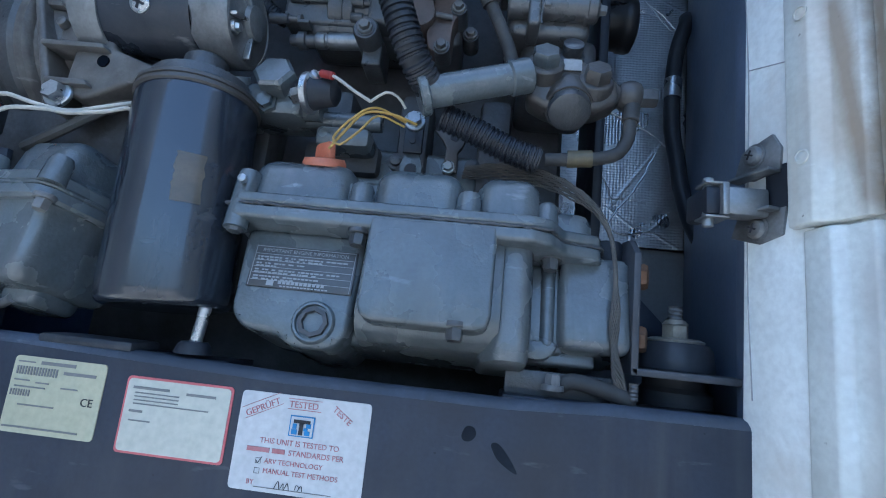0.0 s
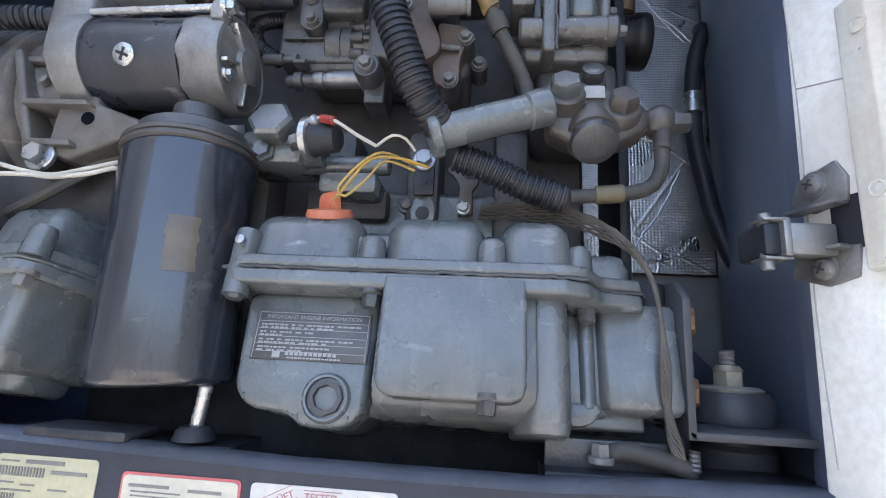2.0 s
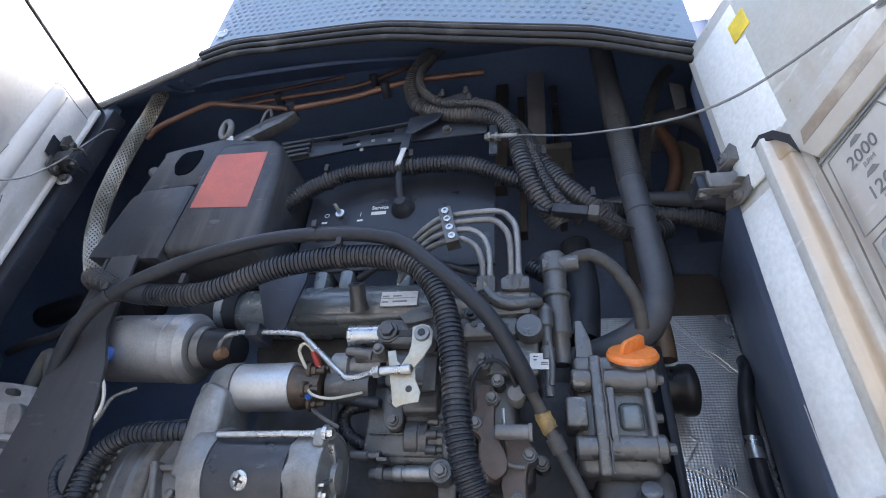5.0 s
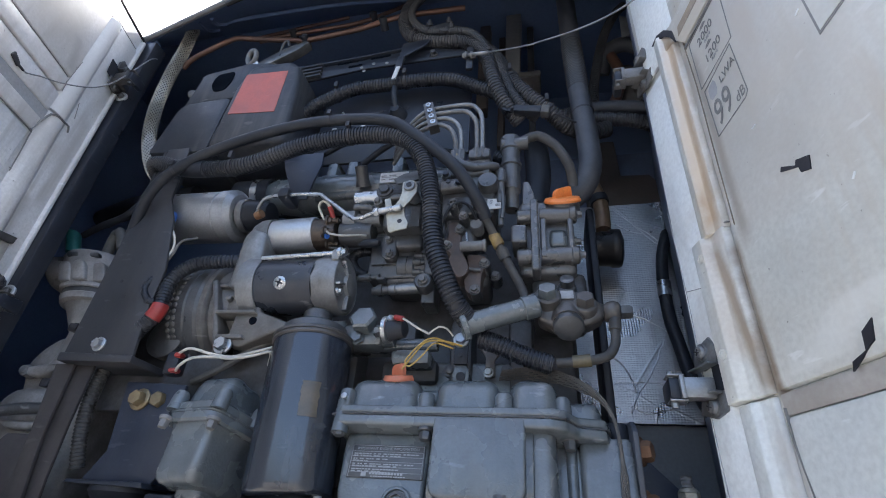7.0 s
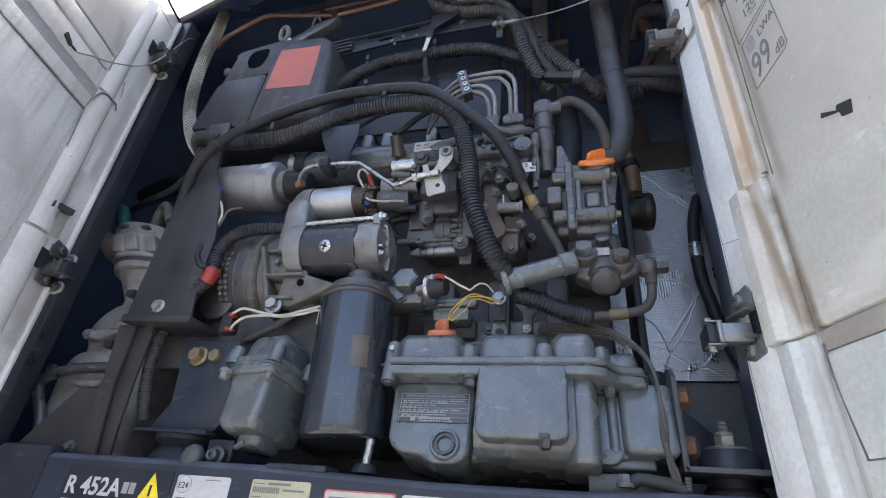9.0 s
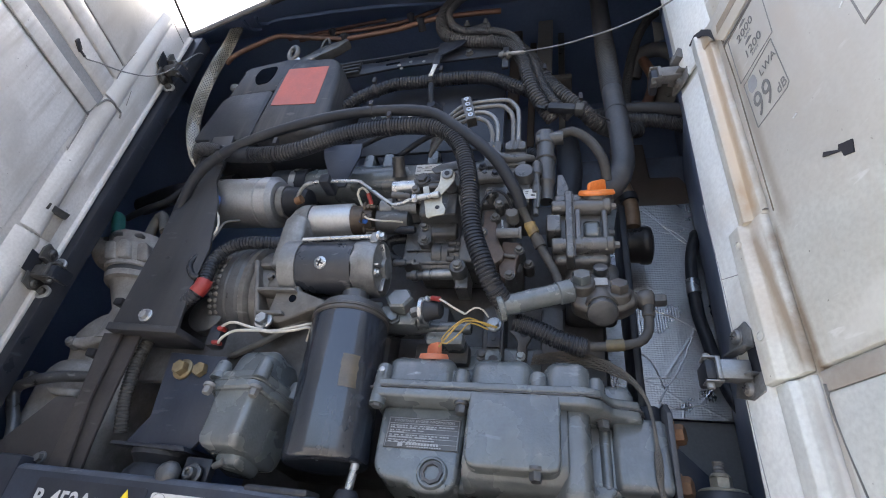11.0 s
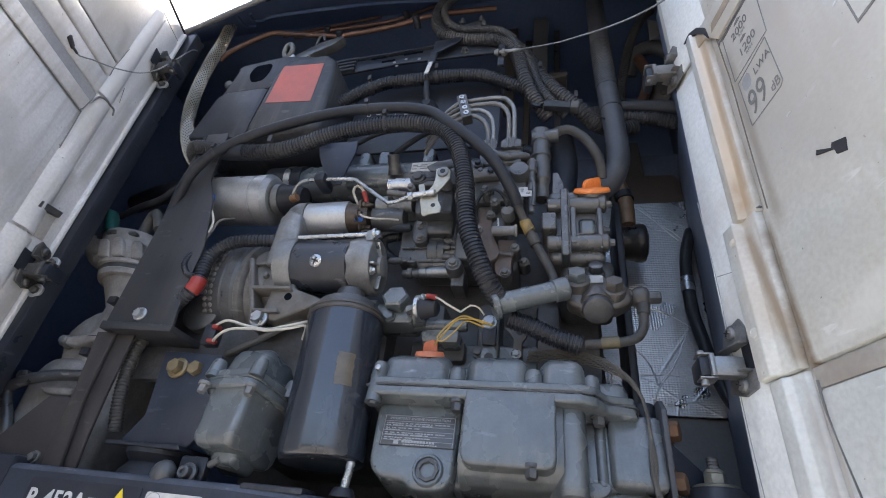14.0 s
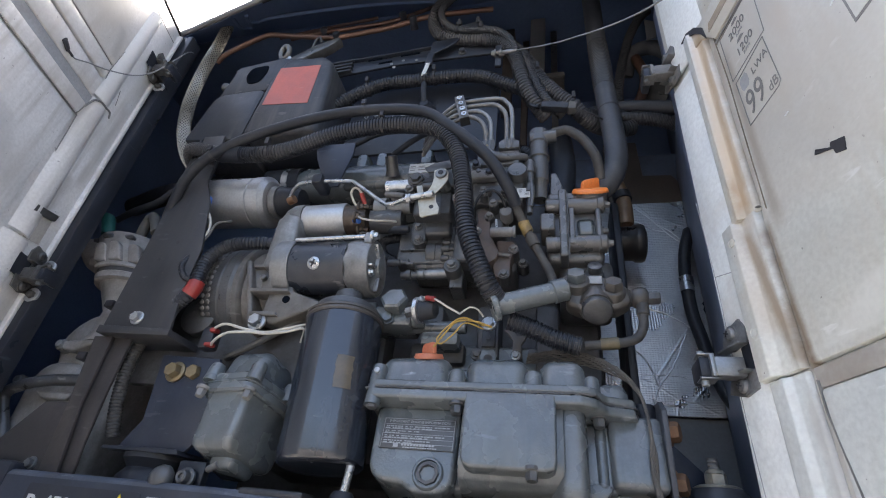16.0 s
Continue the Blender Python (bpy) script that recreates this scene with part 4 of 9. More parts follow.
text("number", "99", 0.048, on_door(0.1115, 2.246, wide=0.58), INKG, lab)
text("unit", "dB", 0.0175, on_door(0.1425, 2.249, wide=0.72), INKG, lab)
text("heading", "LWA", 0.0145, on_door(0.1305, 2.291, wide=0.8), INKG, lab)
bm = B()
prism(bm, [(0.1115, 2.290), (0.114, 2.285), (0.122, 2.2865), (0.1245, 2.292), (0.1245, 2.302), (0.122, 2.307), (0.114, 2.305), (0.1115, 2.300)], 0.0052, 0.0057, 0)
turned(bm, DR)
part("emblem", bm, INKL, lab, "worn grey emblem")
lab = thing("framed_label", (0.225 + dR[0] * 0.2, 0.335 + dR[1] * 0.2, 2.27), "large grey-framed label on the door", "sticker")
bm = B()
prism(bm, [(0.235, 2.226), (0.33, 2.246), (0.33, 2.350), (0.235, 2.330)], 0.0056, 0.0062, 0)
turned(bm, DR)
part("border", bm, INKG, lab)
bm = B()
prism(bm, [(0.2372, 2.2290), (0.3278, 2.2475), (0.3278, 2.3475), (0.2372, 2.3275)], 0.0060, 0.0066, 0)
turned(bm, DR)
part("field", bm, DOOR, lab)
# small yellow sticker high on the door
bm = B()
box(bm, 0.075, 0.10, 0.006, 0.007, 2.60, 2.63)
turned(bm, DR)
solo("yellow_sticker", bm, SIGNY, "small yellow sticker high on the white door", "sticker")

dL, nL = (0.2516, -0.9678), (0.9678, 0.2516)
door_l, addl, DL = door("door_2", (-0.757, 0.342), dL, nL, "open dusty white steel door with pressed liner panels", DOORL, 1.5, 2.748, False)
bm = B()
prism(bm, [(0.010, 1.5), (0.062, 1.5), (0.072, 2.705), (0.012, 2.709)], -0.004, 0.0035, 0.002)
addl("edge_flange", bm, DOORL)
bm = B()
prism(bm, [(-0.003, 1.5), (0.006, 1.5), (0.0165, 2.74), (0.0095, 2.74)], -0.002, 0.010, 0.0025)
addl("edge_lip", bm, DOORL, "folded lip")
bm = B()
box(bm, 0.0, 0.56, -0.031, 0.002, 2.7485, 2.7525, 0.001)
addl("edge_seal", bm, SEAL, "dark rubber strip along the top")
def loft(sections):
    """Joins outlines of (s, e), one at each height."""
    bm = B()
    rings = [[bm.verts.new((u, w, z)) for u, w in pts] for z, pts in sections]
    k = len(rings[0])
    for a, b in zip(rings, rings[1:]):
        for i in range(k - 1):
            bm.faces.new((a[i], a[i + 1], b[i + 1], b[i]))
    bm.faces.new(rings[0]), bm.faces.new(rings[-1][::-1])
    return bm
def ridge_at(c, w):
    return [(c - 0.020 * w, -0.001), (c - 0.014 * w, 0.005), (c - 0.007 * w, 0.0088), (c + 0.002, 0.0095), (c + 0.011 * w, 0.0078), (c + 0.020 * w, 0.0042), (c + 0.027 * w, -0.001)]
addl("ridge", loft([(2.172, ridge_at(0.067, 1)), (2.440, ridge_at(0.080, 1))]), DOORL)
addl("ridge", loft([(2.446, ridge_at(0.081, 1)), (2.69, ridge_at(0.086, 0.9)), (2.700, ridge_at(0.086, 0.5))]), DOORL)
addl("ridge", loft([(1.5, ridge_at(0.045, 1.2)), (2.166, ridge_at(0.066, 1.2))]), DOORL)
for s0, z0, z1, e in ((0.112, 1.52, 2.3845, 0.0045), (0.107, 2.389, 2.4165, 0.0052), (0.105, 2.4375, 2.478, 0.0052), (0.108, 2.482, 2.513, 0.0068), (0.104, 2.519, 2.74, 0.0050)):
    bm = B()
    box(bm, s0, 0.55, -0.003, e, z0, z1, 0.0025, 3)
    addl("liner_panel", bm, DOORL)
# Groove floor in grey, so the shade there is colour.
bm = B()
prism(bm, [(0.0005, 2.4165), (0.0030, 2.4165), (0.0030, 2.4375), (0.0005, 2.4375)], 0.103, 0.55, 0, axes="yxz")
addl("groove_facet", bm, INKL, "dull grey cross groove")
def seam_l(pts, w, m=INKG):
    bm = B()
    tube(bm, [(u, e, z) for u, e, z in pts], w, 6, step=0.008)
    addl("seam", bm, m, "dark seam")
seam_l([(0.55, 0.0044, 2.3868), (0.30, 0.0044, 2.3868), (0.125, 0.0044, 2.3866), (0.112, 0.0046, 2.388), (0.107, 0.0055, 2.412)], 0.0012)
seam_l([(0.107, 0.006, 2.410), (0.100, 0.008, 2.434), (0.086, 0.0094, 2.4415), (0.073, 0.0086, 2.443), (0.058, 0.005, 2.448), (0.052, 0.0036, 2.438)], 0.0018)
seam_l([(0.1085, 0.0045, 2.386), (0.105, 0.0045, 2.35), (0.102, 0.0045, 2.31)], 0.0010)
seam_l([(0.33, 0.0048, 2.5165), (0.23, 0.0048, 2.5165), (0.125, 0.0048, 2.5160), (0.110, 0.0048, 2.512), (0.1055, 0.0046, 2.500), (0.104, 0.0046, 2.485)], 0.0007)
seam_l([(0.103, 0.0048, 2.563), (0.1055, 0.0046, 2.52), (0.106, 0.0046, 2.50)], 0.0006)
seam_l([(0.104, 0.0040, 2.697), (0.094, 0.0040, 2.707), (0.06, 0.0036, 2.708), (0.02, 0.0036, 2.7095)], 0.0007)
seam_l([(0.066, 0.006, 2.498), (0.060, 0.0038, 2.488), (0.055, 0.0038, 2.470)], 0.0007)
bm = B()
prism(bm, [(0.032, 2.231), (0.077, 2.222), (0.078, 2.210), (0.034, 2.219)], 0.0030, 0.0092, 0.0005)
addl("notch", bm, GRIMYSTEEL, "dark recess edge")
# Recess floor, darkened by colour rather than by depth.
bm = B()
prism(bm, [(0.034, 2.219), (0.070, 2.211), (0.064, 2.170), (0.032, 2.175)], 0.0030, 0.0046, 0.0005)
addl("notch_floor", bm, FACETSHADE, "dull grey recess")

# hinges: two lugs on the door, a bright knuckle and a dark clevis on the jamb
def hinge(p, d, n, side, metal, label):
    ob = thing("hinge", p, label, "hinge", "door hinges")
    D = Matrix(((d[0], n[0], 0, p[0]), (d[1], n[1], 0, p[1]), (0, 0, 1, p[2]), (0, 0, 0, 1)))
    def add(nm, bm, m, lab="", under=None):
        turned(bm, D)
        return part(nm, bm, m, under or ob, lab)
    for pts, screw in (([(-0.020, 0.038), (0.0053, 0.044), (0.0117, 0.032), (0.0103, 0.017), (-0.011, 0.014), (-0.027, 0.019)], (-0.0088, 0.032)), ([(-0.024, -0.010), (0.0143, -0.010), (0.0112, -0.0286), (-0.007, -0.0324), (-0.030, -0.0245)], (-0.0072, -0.0216))):
        bm = B()
        prism(bm, pts, 0.0035, 0.0068, 0.0009)
        z0 = 0.0148 if screw[1] > 0 else -0.0120
        box(bm, -0.024, 0.010, 0.005, 0.016, z0, z0 + 0.0024, 0.0008)
        lug = add("lug", bm, metal, "dull grey zinc lug")
        bm = B()
        lathe(bm, (screw[0], 0.0066, screw[1]), (0, 1, 0), [(0.0090, 0), (0.0090, 0.0010), (0.0072, 0.0013), (0.0070, 0.0022), (0.0058, 0.0042), (0.003, 0.0052), (0.0005, 0.0054)], 20)
        head = add("screw", bm, metal, "", lug)
        bm = B()
        for a in (25, 115):
            vs = box(bm, -0.0034, 0.0034, 0.0118, 0.0124, -0.0006, 0.0006)
            bmesh.ops.rotate(bm, verts=vs, cent=(0, 0, 0), matrix=Matrix.Rotation(radians(a), 3, "Y"))
        bmesh.ops.translate(bm, verts=bm.verts, vec=(screw[0], 0, screw[1]))
        add("bolt", bm, INK)
    def block(nm, x0, x1, y0, y1, z0, z1, bev, m, lab=""):
        """A piece square to the jamb, not to the leaf."""
        bm = B()
        box(bm, min(p[0] - side * x0, p[0] - side * x1), max(p[0] - side * x0, p[0] - side * x1), p[1] + y0, p[1] + y1, p[2] + z0, p[2] + z1, bev)
        return part(nm, bm, m, ob, lab)
    block("knuckle", 0.006, 0.036, -0.006, 0.010, -0.0155, 0.0045, 0.0022, metal, "worn bright steel knuckle block")
    block("knuckle_lip", 0.033, 0.0375, -0.008, 0.010, -0.0165, 0.0055, 0.0010, metal)
    block("clevis", 0.032, 0.048, -0.006, 0.012, 0.0055, 0.0074, 0.0008, metal)
    block("clevis", 0.032, 0.048, -0.006, 0.012, -0.0185, -0.0166, 0.0008, metal)
    block("jamb_arm", 0.036, 0.047, -0.004, 0.030, -0.0160, 0.0050, 0.003, BLACK)
    bm = B()
    rod(bm, (p[0] - side * 0.043, p[1] + 0.002, p[2] - 0.024), (p[0] - side * 0.043, p[1] + 0.002, p[2] + 0.0115), 0.0038, 12, 0.0008)
    part("pin", bm, metal, ob)
    # The leaf is not cut; a black sheet gives the cutout's shade.
    bm = B()
    prism(bm, [(-0.002, 0.0205), (0.028, 0.0205), (0.024, -0.012), (-0.002, -0.012)], 0.0030, 0.0047, 0)
    add("recess", bm, BLACK, "black sheet for the shade in the cutout behind the knuckle")
    return ob
for z, metal in ((2.010, HINGE), (2.456, ALUD)):
    hinge((0.230, 0.322, z), dR, nR, 1, metal, "dull zinc door hinge with two bolted lugs")
for x, y, z in ((-0.7285, 0.340, 2.150), (-0.7285, 0.340, 2.101), (-0.7285, 0.340, 2.582)):
    jb = thing("jamb_bolt", (x - 0.010, y, z), "dark bolt with a bright washer on the black jamb", "bolt", "jamb bolts")
    bm = B()
    lathe(bm, (x - 0.010, y, z), (0.25, -1, 0), [(0.0115, -0.002), (0.0115, 0.0012), (0.0105, 0.0022), (0.0080, 0.0024), (0.0074, 0.0014)], 22)
    part("washer", bm, ZINC, jb)
    bm = B()
    lathe(bm, (x - 0.010, y, z), (0.25, -1, 0), [(0.0072, 0.0), (0.0072, 0.0012), (0.0062, 0.0016), (0.0060, 0.0060), (0.0045, 0.0072), (0.0005, 0.0073)], 6)
    part("head", bm, GRIMYSTEEL, jb)
for z in (2.128, 2.61):
    hinge((-0.757 + dL[0] * 0.030 + nL[0] * 0.004, 0.342 + dL[1] * 0.030 + nL[1] * 0.004, z), dL, nL, -1, GRIMYSTEEL, "grimy dark door hinge with two bolted lugs")

# ---- engine: block, sump, gear case ----
engine = thing("diesel_engine", (-0.12, 0.52, 1.70), "grey and brown-dusted diesel engine standing in the bay", "engine")
bm = B()
box(bm, -0.38, 0.11, 0.465, 0.72, 1.905, 2.30, 0.02)
tilt(bm, 6, (0, 0.5, 2.0))
part("block", bm, BLOCK, engine)
# Foot of the block; its left end is added to darken the gap there.
bm = B()
box(bm, -0.46, 0.09, 0.58, 0.72, 1.70, 1.93, 0.02)
part("lower_block", bm, BLOCK, engine)
bm = B()
box(bm, -0.36, 0.06, 0.50, 0.70, 2.29, 2.36, 0.015)
part("deck", bm, BLOCK, engine)
for i in range(5):
    bm = B()
    box(bm, -0.30 + 0.08 * i, -0.268 + 0.08 * i, 0.435, 0.48, 2.00, 2.13, 0.008)
    part("rib", bm, BLOCK, engine)
bm = B()
rod(bm, (-0.150, 0.412, 2.083), (-0.070, 0.412, 2.084), 0.0085, 18, 0.001)
part("oil_gallery", bm, CAST, engine)
bm = B()
box(bm, -0.150, -0.074, 0.43, 0.47, 2.04, 2.07, 0.006)
part("ledge", bm, BLOCK, engine)
bm = B()
prism(bm, [(-0.125, 2.005), (0.045, 2.005), (0.045, 2.052), (0.02, 2.070), (-0.11, 2.072), (-0.125, 2.06)], 0.442, 0.47, 0.006, 3)
part("crankcase_side", bm, CAST, engine)
for x in (-0.112, -0.058, 0.018):
    bm = B()
    lathe(bm, (x, 0.443, 2.058), (0, -1, 0.1), [(0.010, -0.01), (0.009, 0.004), (0.006, 0.0045), (0.006, 0.009), (0.004, 0.010)], 14)
    part("boss", bm, CASTD, engine)
for x, z in ((-0.325, 2.045), (-0.30, 2.02), (-0.335, 2.015)):
    bm = B()
    lathe(bm, (x, 0.452, z), (0, -1, 0), [(0.016, -0.03), (0.015, 0.0), (0.0065, 0.001), (0.006, -0.006)], 18)
    part("boss", bm, CASTD, engine)
bm = B()
prism(bm, [(-0.36, 2.0), (-0.28, 2.0), (-0.275, 2.07), (-0.33, 2.075)], 0.448, 0.458, 0.003)
part("web", bm, CASTD, engine)

TP = (0, 0.36, 1.97)
def cast(name, m, parent, deg, *boxes, bev=0.004, label=""):
    """Box-shaped castings leaned back together, one part."""
    bm = B()
    for b in boxes:
        box(bm, *b, bev, 3)
    tilt(bm, deg, TP)
    return part(name, bm, m, parent, label)
def turn(name, m, parent, deg, p, axis, prof, seg=18, label=""):
    bm = B()
    lathe(bm, p, axis, prof, seg)
    if deg:
        tilt(bm, deg, TP)
    return part(name, bm, m, parent, label)

def cup(name, m, parent, deg, pts, r, rows, label=""):
    """A round-cornered casting: (height, inset) from its base to its top."""
    bm = B()
    line = rounded(pts, r)
    mid = sum(line, Vector((0, 0))) / len(line)
    rings = [[bm.verts.new(tuple(q + (mid - q).normalized() * i) + (z,)) for q in line] for z, i in rows]
    for a, b in zip(rings, rings[1:]):
        for k in range(len(a)):
            bm.faces.new((a[k], a[(k + 1) % len(a)], b[(k + 1) % len(a)], b[k]))
    bm.faces.new(rings[0]), bm.faces.new(rings[-1][::-1])
    tilt(bm, deg, TP)
    return part(name, bm, m, parent, label)

sump = thing("sump_housing", (-0.02, 0.40, 1.86), "grey cast housing with a ribbed bolted lid", "engine part")
RIM = [(-0.168, 0.347), (-0.161, 0.340), (-0.06, 0.341), (0.070, 0.341), (0.086, 0.346), (0.098, 0.362), (0.126, 0.368), (0.131, 0.382), (0.131, 0.47), (-0.168, 0.47)]
bm = B()
prism(bm, RIM, 1.9645, 1.9760, 0.003, 3, axes="xzy")
tilt(bm, 12, TP)
part("flange", bm, CAST, sump)
bm = B()
line = spline([(x, y + 0.0014, 1.9765) for x, y in RIM[:8]], 0.004)
line = [p + Vector((0, random.uniform(-0.0007, 0.0007), random.uniform(-0.0006, 0.0006))) for p in line]
tube(bm, line, 0.0012, 8, sharp=True)
tilt(bm, 12, TP)
part("sealant_bead", bm, BLOCK, sump, "squeezed dark sealant bead")
bm = B()
prism(bm, RIM, 1.9772, 1.9870, 0.003, 3, axes="xzy")
tilt(bm, 12, TP)
lid = part("lid", bm, CAST, sump)
for x0, x1 in ((-0.158, -0.079), (-0.054, 0.011), (0.030, 0.074)):
    bm = B()
    vs = box(bm, x0 - 0.004, x1 + 0.004, 0.348, 0.45, 1.970, 2.029, 0.017, 5)
    for v in bm.verts:
        if v.co.z > 1.99 and v.co.y < 0.40:
            v.co.y += 0.10 * (v.co.z - 1.99)
    tilt(bm, 12, TP)
    part("dome", bm, CAST, lid)
cast("ridge", CAST, lid, 12, (-0.15, 0.08, 0.364, 0.452, 1.98, 2.020), bev=0.012)
cast("end_dome", CAST, lid, 12, (0.07, 0.124, 0.377, 0.46, 1.98, 2.013), bev=0.012)
for x in (-0.0665, 0.0205):
    turn("bolt_boss", CAST, lid, 12, (x, 0.355, 1.982), (0, 0, 1), [(0.0105, 0), (0.0098, 0.020), (0.0085, 0.0235), (0.004, 0.024)], 18)
    turn("bolt_boss", CAST, lid, 12, (x - 0.011, 0.362, 1.982), (0, 0, 1), [(0.006, 0), (0.0055, 0.026), (0.004, 0.028)], 12)
turn("bolt_boss", CAST, lid, 12, (0.083, 0.364, 1.982), (0, 0, 1), [(0.010, 0), (0.009, 0.022), (0.007, 0.025)], 16)
turn("bolt_boss", CAST, lid, 12, (-0.160, 0.350, 1.957), (0, 0, 1), [(0.0095, 0), (0.0095, 0.047), (0.0085, 0.050), (0.003, 0.0505)], 18)
bm = B()
prism(bm, [(q.x, q.y) for q in rounded([(-0.158, 1.966), (-0.154, 1.896), (-0.142, 1.884), (-0.112, 1.882), (-0.104, 1.874), (-0.074, 1.873), (-0.061, 1.884), (-0.058, 1.966)], 0.008, 3)], 0.366, 0.46, 0.005, 3)
tilt(bm, 12, TP)
part("body", bm, CAST, sump)
bm = B()
prism(bm, [(0.3530, 1.966), (0.3525, 1.906), (0.3555, 1.898), (0.3630, 1.890), (0.374, 1.885), (0.392, 1.883), (0.45, 1.883), (0.45, 1.966)], -0.0555, 0.052, 0.003, 2, axes="yxz")
tilt(bm, 12, TP)
part("tub_front", bm, CAST, sump)
cast("tub", CAST, sump, 12, (-0.135, 0.080, 0.388, 0.46, 1.884, 1.968), bev=0.008)
cup("column", CAST, sump, 12, [(0.036, 0.378), (0.049, 0.3555), (0.069, 0.3555), (0.0755, 0.366), (0.0755, 0.43), (0.036, 0.43)], 0.008, [(1.8775, 0.006), (1.8790, 0.003), (1.884, 0.001), (1.895, 0), (1.967, 0)])
cup("end_block", CAST, sump, 12, [(0.095, 0.395), (0.0995, 0.377), (0.150, 0.377), (0.1515, 0.382), (0.1515, 0.46), (0.095, 0.46)], 0.007, [(1.8955, 0.008), (1.8970, 0.004), (1.9000, 0.0012), (1.904, 0), (1.968, 0), (1.9715, 0.003)])
cast("pocket_wall", CAST, sump, 12, (0.070, 0.104, 0.387, 0.46, 1.893, 1.966), bev=0.006)
turn("rib", CAST, sump, 12, (0.0895, 0.389, 1.896), (0, 0, 1), [(0.003, 0), (0.0058, 0.003), (0.0062, 0.068)], 16)
cast("shelf", CAST, sump, 12, (0.072, 0.128, 0.394, 0.45, 1.886, 1.900), bev=0.003)
bm = B()
prism(bm, [(q.x, q.y) for q in rounded([(0.070, 1.902), (0.070, 1.887), (0.090, 1.8865), (0.101, 1.902)], 0.009)], 0.384, 0.41, 0.0025)
tilt(bm, 12, TP)
part("foot", bm, CAST, sump)
bm = B()
prism(bm, [(-0.0525, 1.974), (-0.0515, 1.904), (-0.048, 1.897), (-0.041, 1.894), (0.035, 1.894), (0.042, 1.897), (0.0445, 1.905), (0.0445, 1.974)], 0.3403, 0.392, 0.003, 3)
tilt(bm, 12, TP)
part("cover_plate", bm, CAST, sump)
turn("drain_boss", CAST, sump, 12, (-0.087, 0.368, 1.893), (0, -1, 0), [(0.0185, -0.01), (0.0165, 0.004), (0.015, 0.0055), (0.0135, 0.0055), (0.0125, -0.004)], 24)
turn("drain_plug", BLOCK, sump, 12, (-0.087, 0.3655, 1.893), (0, -1, 0), [(0.0118, -0.01), (0.0118, 0.003), (0.0085, 0.0035), (0.008, -0.004)], 8, "recessed hexagon drain plug")
for x, y, z in ((-0.160, 0.350, 1.957), (-0.062, 0.351, 1.955), (0.020, 0.347, 1.889), (0.0885, 0.373, 1.958)):
    bm = B()
    hexbolt(bm, (x, y, z + 0.008), (0, 0, -1), 0.0065, 0.009)
    tilt(bm, 12, TP)
    part("bolt", bm, CASTD, sump)
bm = B()
lathe(bm, (-0.158, 0.3395, 1.999), (0, -1, 0.2), [(0.0035, -0.004), (0.0035, 0.0), (0.002, 0.0008)], 8)
part("chip", bm, STEEL, sump, "bright chip in the paint")
# engine data plate
bm = B()
box(bm, -0.1465, -0.0625, 0.3642, 0.367, 1.9165, 1.9515, 0.0006)
tilt(bm, 12, TP)
part("data_plate", bm, CASTD, sump, "engraved dark data plate")
PT = Matrix.Translation((0, 0.36, 1.97)) @ Matrix.Rotation(radians(-12), 4, "X") @ Matrix.Translation((0, -0.36, -1.97))
PS = Matrix.Translation((-0.063, 0, 1.951)) @ Matrix.Diagonal((0.92, 1, 0.87, 1)) @ Matrix.Translation((0.063, 0, -1.951))
text("plate_heading", "IMPORTANT ENGINE INFORMATION", 0.0046, PT @ PS @ front(-0.146, 0.3638, 1.9448), INKL, sump)
bm = B()
for i in range(5):
    box(bm, -0.151, -0.065, 0.3638, 0.3644, 1.9424 - 0.0062 * i, 1.9428 - 0.0062 * i)
for a, b, z in ((-0.152, -0.1515, 0), (-0.0645, -0.064, 0)):
    box(bm, a, b, 0.3638, 0.3644, 1.912, 1.950)
box(bm, -0.152, -0.064, 0.3638, 0.3644, 1.9497, 1.9502)
for i, x1 in enumerate((-0.072, -0.110, -0.076, -0.092)):
    for k in (0, 1):
        x = -0.149
        while x < x1 - 0.022 * k:
            w = random.uniform(0.0012, 0.0048)
            box(bm, x, x + w, 0.3638, 0.3644, 1.9391 - 0.0062 * i - 0.0024 * k, 1.9404 - 0.0062 * i - 0.0024 * k)
            x += w + random.choice((0.0009, 0.0009, 0.003))
box(bm, -0.136, -0.130, 0.3638, 0.3644, 1.9130, 1.9182)
for i in range(11):
    box(bm, -0.126 + 0.0037 * i, -0.1233 + 0.0037 * i, 0.3638, 0.3644, 1.9152, 1.9182)
for i in range(14):
    box(bm, -0.124 + 0.003 * i, -0.1218 + 0.003 * i, 0.3638, 0.3644, 1.9126, 1.9137)
turned(bm, PS)
tilt(bm, 12, TP)
part("plate_print", bm, INKL, sump)

